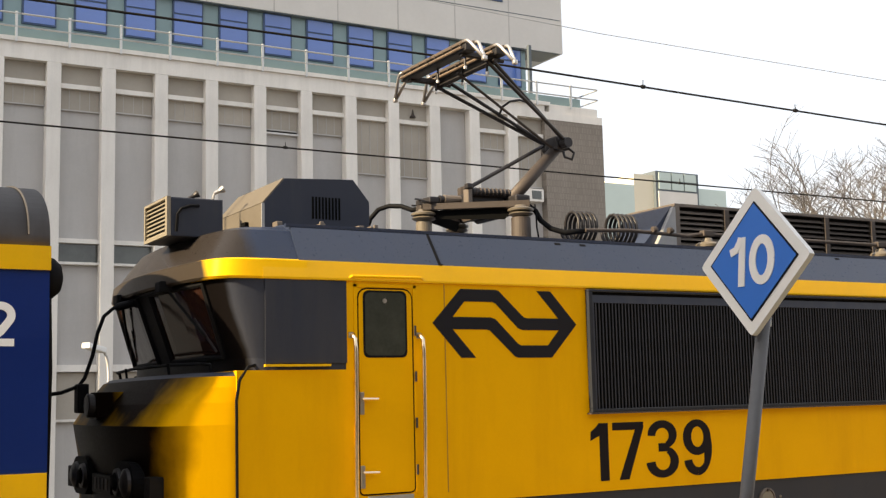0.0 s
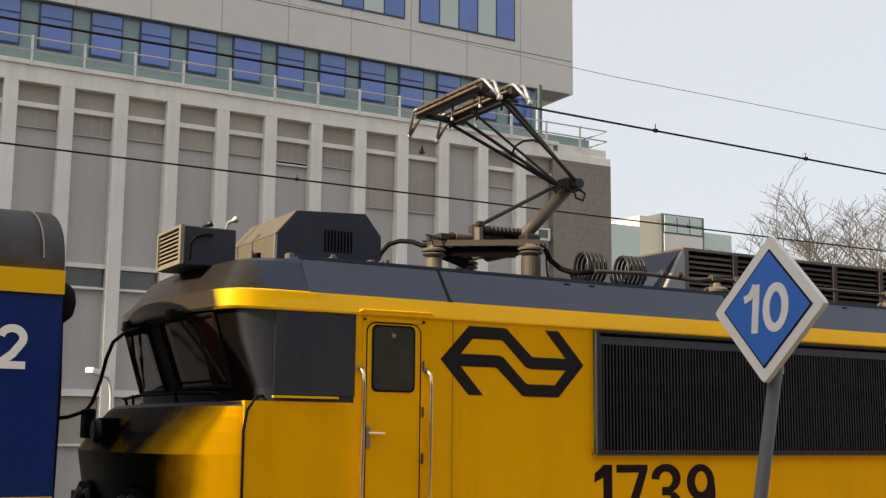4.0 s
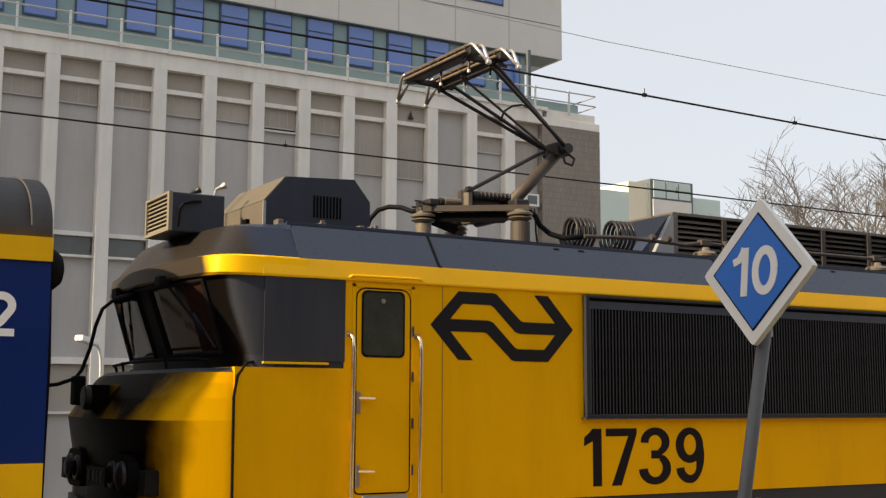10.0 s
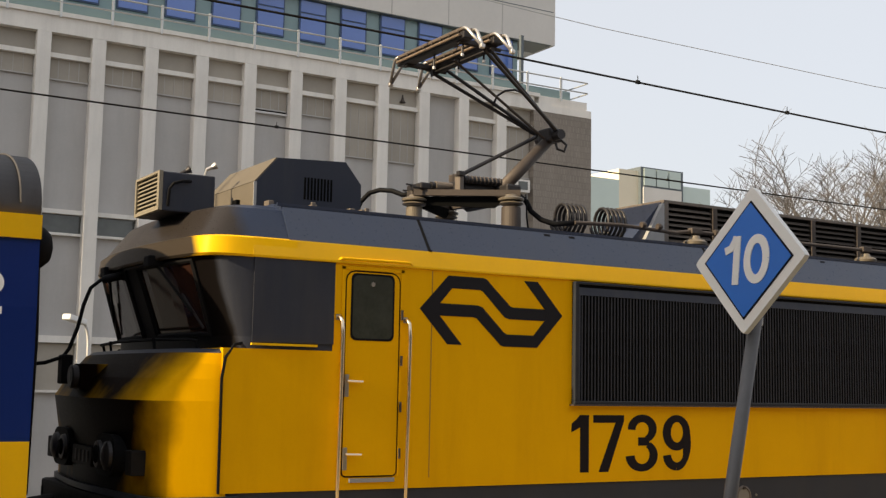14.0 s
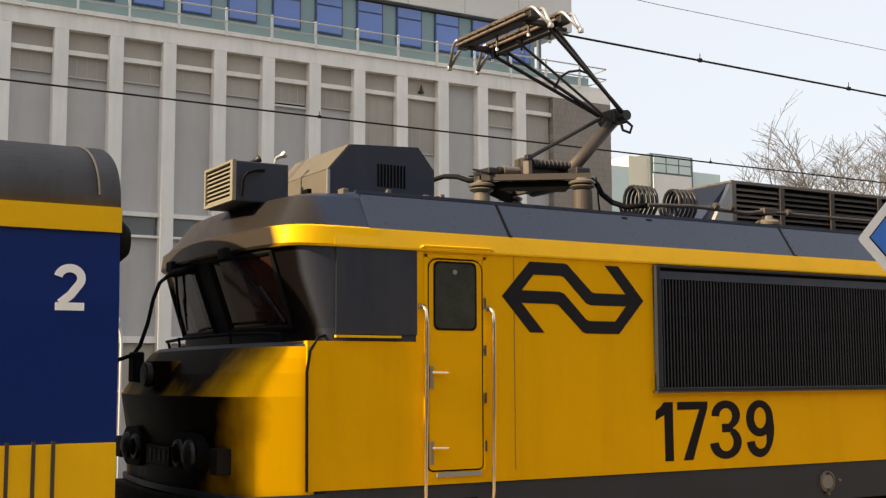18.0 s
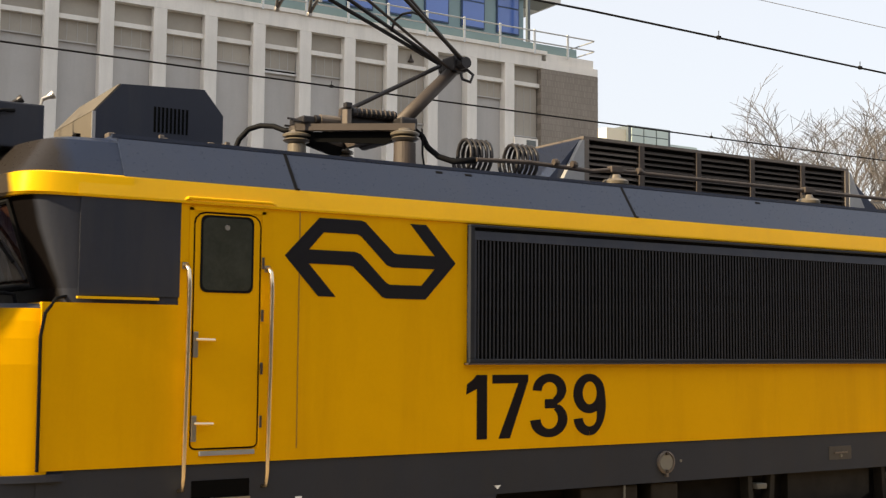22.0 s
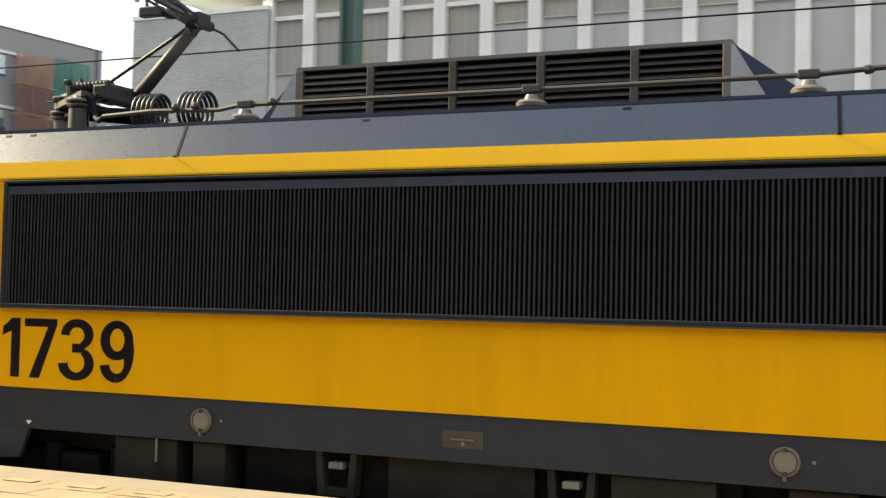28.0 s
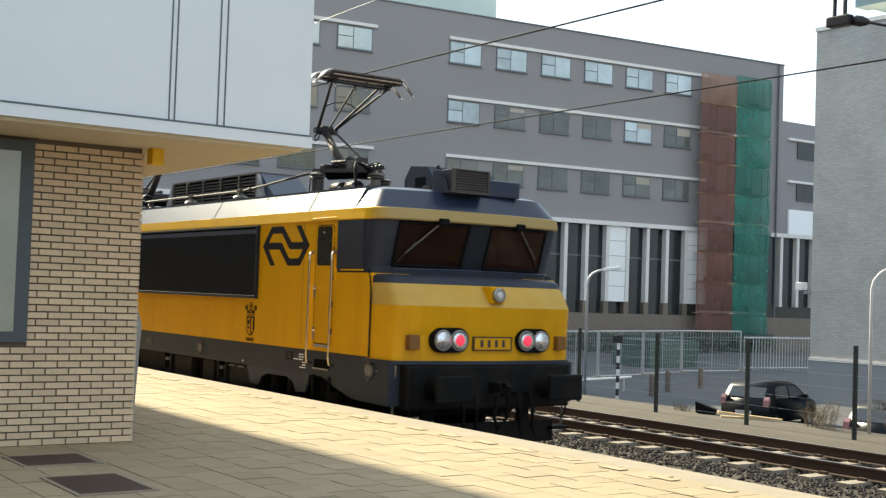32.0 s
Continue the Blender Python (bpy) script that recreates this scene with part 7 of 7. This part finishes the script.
for k, (x, y, l, turn) in enumerate(((-28.15, 9.95, 1.0, 48), (-27.9, 10.15, 0.8, 30), (-28.5, 10.0, 0.7, 60))):
    pl = part("plank", box(B(), -l / 2, l / 2, -0.06, 0.06, 0, 0.035, 0.006), M_PLANK)
    pl.matrix_basis = pose(x, y, -0.20 + 0.02 * k, 0, 3 * k, turn)
    tagged(pl, "short raw timber plank lying on the sand", "plank", "loose planks")
jk = part("scrap_box", prism(B(), ((-0.2, 0), (-0.26, 0.22), (0.22, 0.16), (0.2, 0)), "y", -0.15, 0.15), M_RUBBER)
jk.matrix_basis = pose(-29.2, 9.9, -0.22, 0, 12, 40)
tagged(jk, "black scrap box dumped on the sand", "scrap box")


def dry_shrub(x, y, z, h, seed, material, label):
    r = random.Random(seed)
    bm = B()
    for _ in range(34):
        a, s = r.uniform(0, math.tau), r.uniform(0.15, 0.6)
        p = Vector((r.uniform(-0.15, 0.15), r.uniform(-0.15, 0.15), 0))
        q = p + Vector((math.cos(a) * s, math.sin(a) * s, r.uniform(0.5, 1.0))) * h
        rod(bm, p, q, 0.006, 3, 0.003)
        for _ in range(3):
            w = r.uniform(0.4, 0.95)
            m = p.lerp(q, w)
            rod(bm, m, m + Vector((r.uniform(-1, 1), r.uniform(-1, 1), r.uniform(0.2, 1))) * h * 0.2, 0.004, 3, 0.002)
    s = part("dry_shrub", bm, material)
    s.location = (x, y, z)
    return tagged(s, label, "shrub", "dry shrubs")


dry_shrub(-26.75, 10.3, -0.25, 0.55, 1, M_DRYTWIG, "dry brown shrub of thin stems by the fence")
dry_shrub(-26.2, 10.0, -0.22, 0.6, 2, M_DRYTWIG, "low dry brown shrub by the fence")
dry_shrub(-29.9, 9.9, -0.22, 0.2, 3, M_DRYTWIG, "low dry brown shrub by the fence")
dry_shrub(-24.6, 9.9, -0.22, 0.7, 4, M_DRYTWIG, "low dry brown shrub by the fence")


def car(x, y, turn, paint, label):
    """A small hatchback."""
    c = thing("parked_car", label, "car", "parked cars", at=(x, y, GZ))
    c.rotation_euler = (0, 0, radians(turn))
    c.scale = (0.9, 0.9, 0.88)
    prof = [(-1.70, 0.32), (-1.76, 0.45), (-1.77, 0.62), (-1.72, 0.86), (-1.64, 0.98), (-1.50, 1.20), (-1.36, 1.38), (-1.20, 1.46), (-0.90, 1.50), (-0.40, 1.51), (0.0, 1.48), (0.30, 1.41), (0.62, 1.22), (0.98, 0.99), (1.30, 0.92), (1.55, 0.84), (1.70, 0.72), (1.76, 0.56), (1.74, 0.38), (1.66, 0.30), (1.48, 0.28)]
    prof += [(1.15 + 0.35 * math.cos(radians(a)), 0.29 + 0.35 * math.sin(radians(a))) for a in range(0, 181, 20)]
    prof += [(-1.15 + 0.35 * math.cos(radians(a)), 0.29 + 0.35 * math.sin(radians(a))) for a in range(0, 181, 20)]
    bm = prism(B(), prof, "y", -0.80, 0.80)
    for v in bm.verts:
        if v.co.z > 0.95:
            v.co.y *= 1 - 0.30 * (v.co.z - 0.95)
        v.co.y *= 1 - 0.05 * abs(v.co.x / 1.76) ** 4
    es = [e for e in bm.edges if abs(e.verts[0].co.y - e.verts[1].co.y) < 0.2]
    bmesh.ops.bevel(bm, geom=es, offset=0.035, segments=2, affect="EDGES")
    part("car_body", bm, paint, c, "", True)
    for sy in (-1, 1):
        def at(x, z, sy=sy):
            return (x, sy * (0.80 * (1 - 0.30 * (z - 0.95)) * (1 - 0.05 * abs(x / 1.76) ** 4) + 0.004), z)
        for name, gl in (("front_side_glass", [(-0.28, 1.0), (-0.28, 1.38), (-0.05, 1.39), (0.22, 1.33), (0.52, 1.15), (0.72, 1.0)]), ("rear_side_glass", [(-1.22, 1.03), (-1.18, 1.28), (-1.02, 1.38), (-0.36, 1.40), (-0.36, 1.0)])):
            g = B()
            g.faces.new([g.verts.new(at(*p)) for p in gl])
            part(name, g, M_CARGLASS, c)
        for wx in (-1.15, 1.15):
            w = part("wheel", lathe(B(), (wx, sy * 0.62, 0.29), (0, sy, 0), ((0, 0.29), (0.14, 0.29), (0.16, 0.24), (0.15, 0.10)), 20), M_RUBBER, c)
            part("hub", lathe(B(), (wx, sy * 0.755, 0.29), (0, sy, 0), ((0, 0.18), (0.02, 0.16), (0.03, 0.05)), 14), M_GALV, w)
        part("tail_lamp", prism(B(), ((-1.765, 0.78), (-1.725, 0.98), (-1.64, 1.08), (-1.58, 1.0), (-1.64, 0.82)), "y", *sorted((sy * 0.62, sy * 0.785))), M_TAILLAMP, c, "dull pinkish tail lamp")
        part("door_mirror", box(B(), 0.55, 0.68, *sorted((sy * 0.80, sy * 0.95)), 0.98, 1.10, 0.03), paint, c)
    part("rear_glass", slab(B(), [(-1.622, -0.60, 1.03), (-1.622, 0.60, 1.03), (-1.405, 0.56, 1.34), (-1.405, -0.56, 1.34)], (-0.8, 0, 0.6), 0.012), M_CARGLASS, c)
    part("rear_plate", box(B(), -1.79, -1.765, -0.26, 0.26, 0.52, 0.63), M_PALELAMP, c, "pale plate without readable signs")
    return c


car(-34.1, 17.8, 104, M_CARPAINT, "black small hatchback parked behind the fence")
car(-28.2, 15.4, 100, M_CARPAINT, "black parked car partly hidden by the fence")

# ---- distance to the right: pale block and bare trees ----
db = thing("pale_roof_block", "cream and glass rooftop block behind the locomotive", "building")
part("cream_core", box(B(), 69.4, 72.0, 88, 100, -0.5, 25.0), M_CREAM, db)
part("grey_lantern", box(B(), 72.0, 77.9, 87.6, 96, -0.5, 25.45), M_FRAME, db)
part("lantern_panel", box(B(), 72.3, 77.6, 87.5, 88, 18, 23.3), M_UPPER, db)
for q in range(3):
    for z in (23.5, 24.45):
        part("lantern_pane", box(B(), 72.4 + 1.75 * q, 74.0 + 1.75 * q, 87.5, 88, z, z + 0.85), M_PALEGLASS, db)
part("left_glass_wing", box(B(), 64.4, 69.4, 88, 100, -0.5, 23.8), M_PALEGLASS, db)
part("right_glass_wing", box(B(), 77.9, 82.2, 88, 100, -0.5, 24.0), M_PALEGLASS, db)


def bare_tree(x, y, h, seed):
    """A leafless tree: short trunk, rising limbs and a domed crown of crooked fine twigs."""
    r = random.Random(seed)
    t = thing("bare_tree", "leafless grey-brown tree with a domed crown of fine twigs", "tree", "bare trees", at=(x, y, GZ))
    limbs, twigs = B(), B()

    def grow(p, d, length, rad, level):
        bm = limbs if level < 2 else twigs
        n = 2 if level < 4 else 1
        pts = [p]
        for k in range(n):
            bend = Vector((r.uniform(-1, 1), r.uniform(-1, 1), r.uniform(-0.4, 0.8))) * (0.10 if level < 2 else 0.22)
            d = (d + bend).normalized()
            q = pts[-1] + d * length / n
            rod(bm, pts[-1], q, rad * (1 - 0.19 * k), 7 if level < 2 else 3, rad * (1 - 0.19 * (k + 1)))
            pts.append(q)
        if level == 5:
            return
        for k in range((6, 4, 4, 4, 4)[level]):
            a = r.uniform(0, math.tau)
            side = Vector((math.cos(a), math.sin(a), r.uniform(-0.25, 0.35)))
            nd = (d * (1.0 if level < 3 else 0.75) + side * (0.85, 0.75, 0.8, 0.85, 0.9)[level] + Vector((0, 0, 0.12))).normalized()
            w = r.uniform(0.45, 1.0) * n
            m = min(int(w), n - 1)
            grow(pts[m].lerp(pts[m + 1], w - m), nd, length * r.uniform(0.52, 0.74), max(rad * 0.52, 0.016), level + 1)

    grow(Vector((0, 0, 0)), Vector((0.02, 0.03, 1)).normalized(), h * 0.34, h * 0.010, 0)
    part("trunk", limbs, M_BARK, t)
    part("crown", twigs, M_BARK, t, "crown of fine bare twigs")
    return t


bare_tree(54.2, 45.0, 31.0, 3)
bare_tree(60.5, 49.0, 33.0, 8)


# ---- what moves ----
def motions():
    times = [0.0, 10.0, 18.8] + [19.0 + 0.1 * k for k in range(131)]
    walk(loco, [(t, pose(train_x(t), 0, 0)) for t in times])
    walk(coach, [(t, pose(train_x(t), 0, 0)) for t in times])
    for ws_, radius in wheelsets:
        at = Vector(ws_.location)
        walk(ws_, [(t, pose(*at, 0, math.degrees(train_x(t) / radius), 0)) for t in times])


motions()
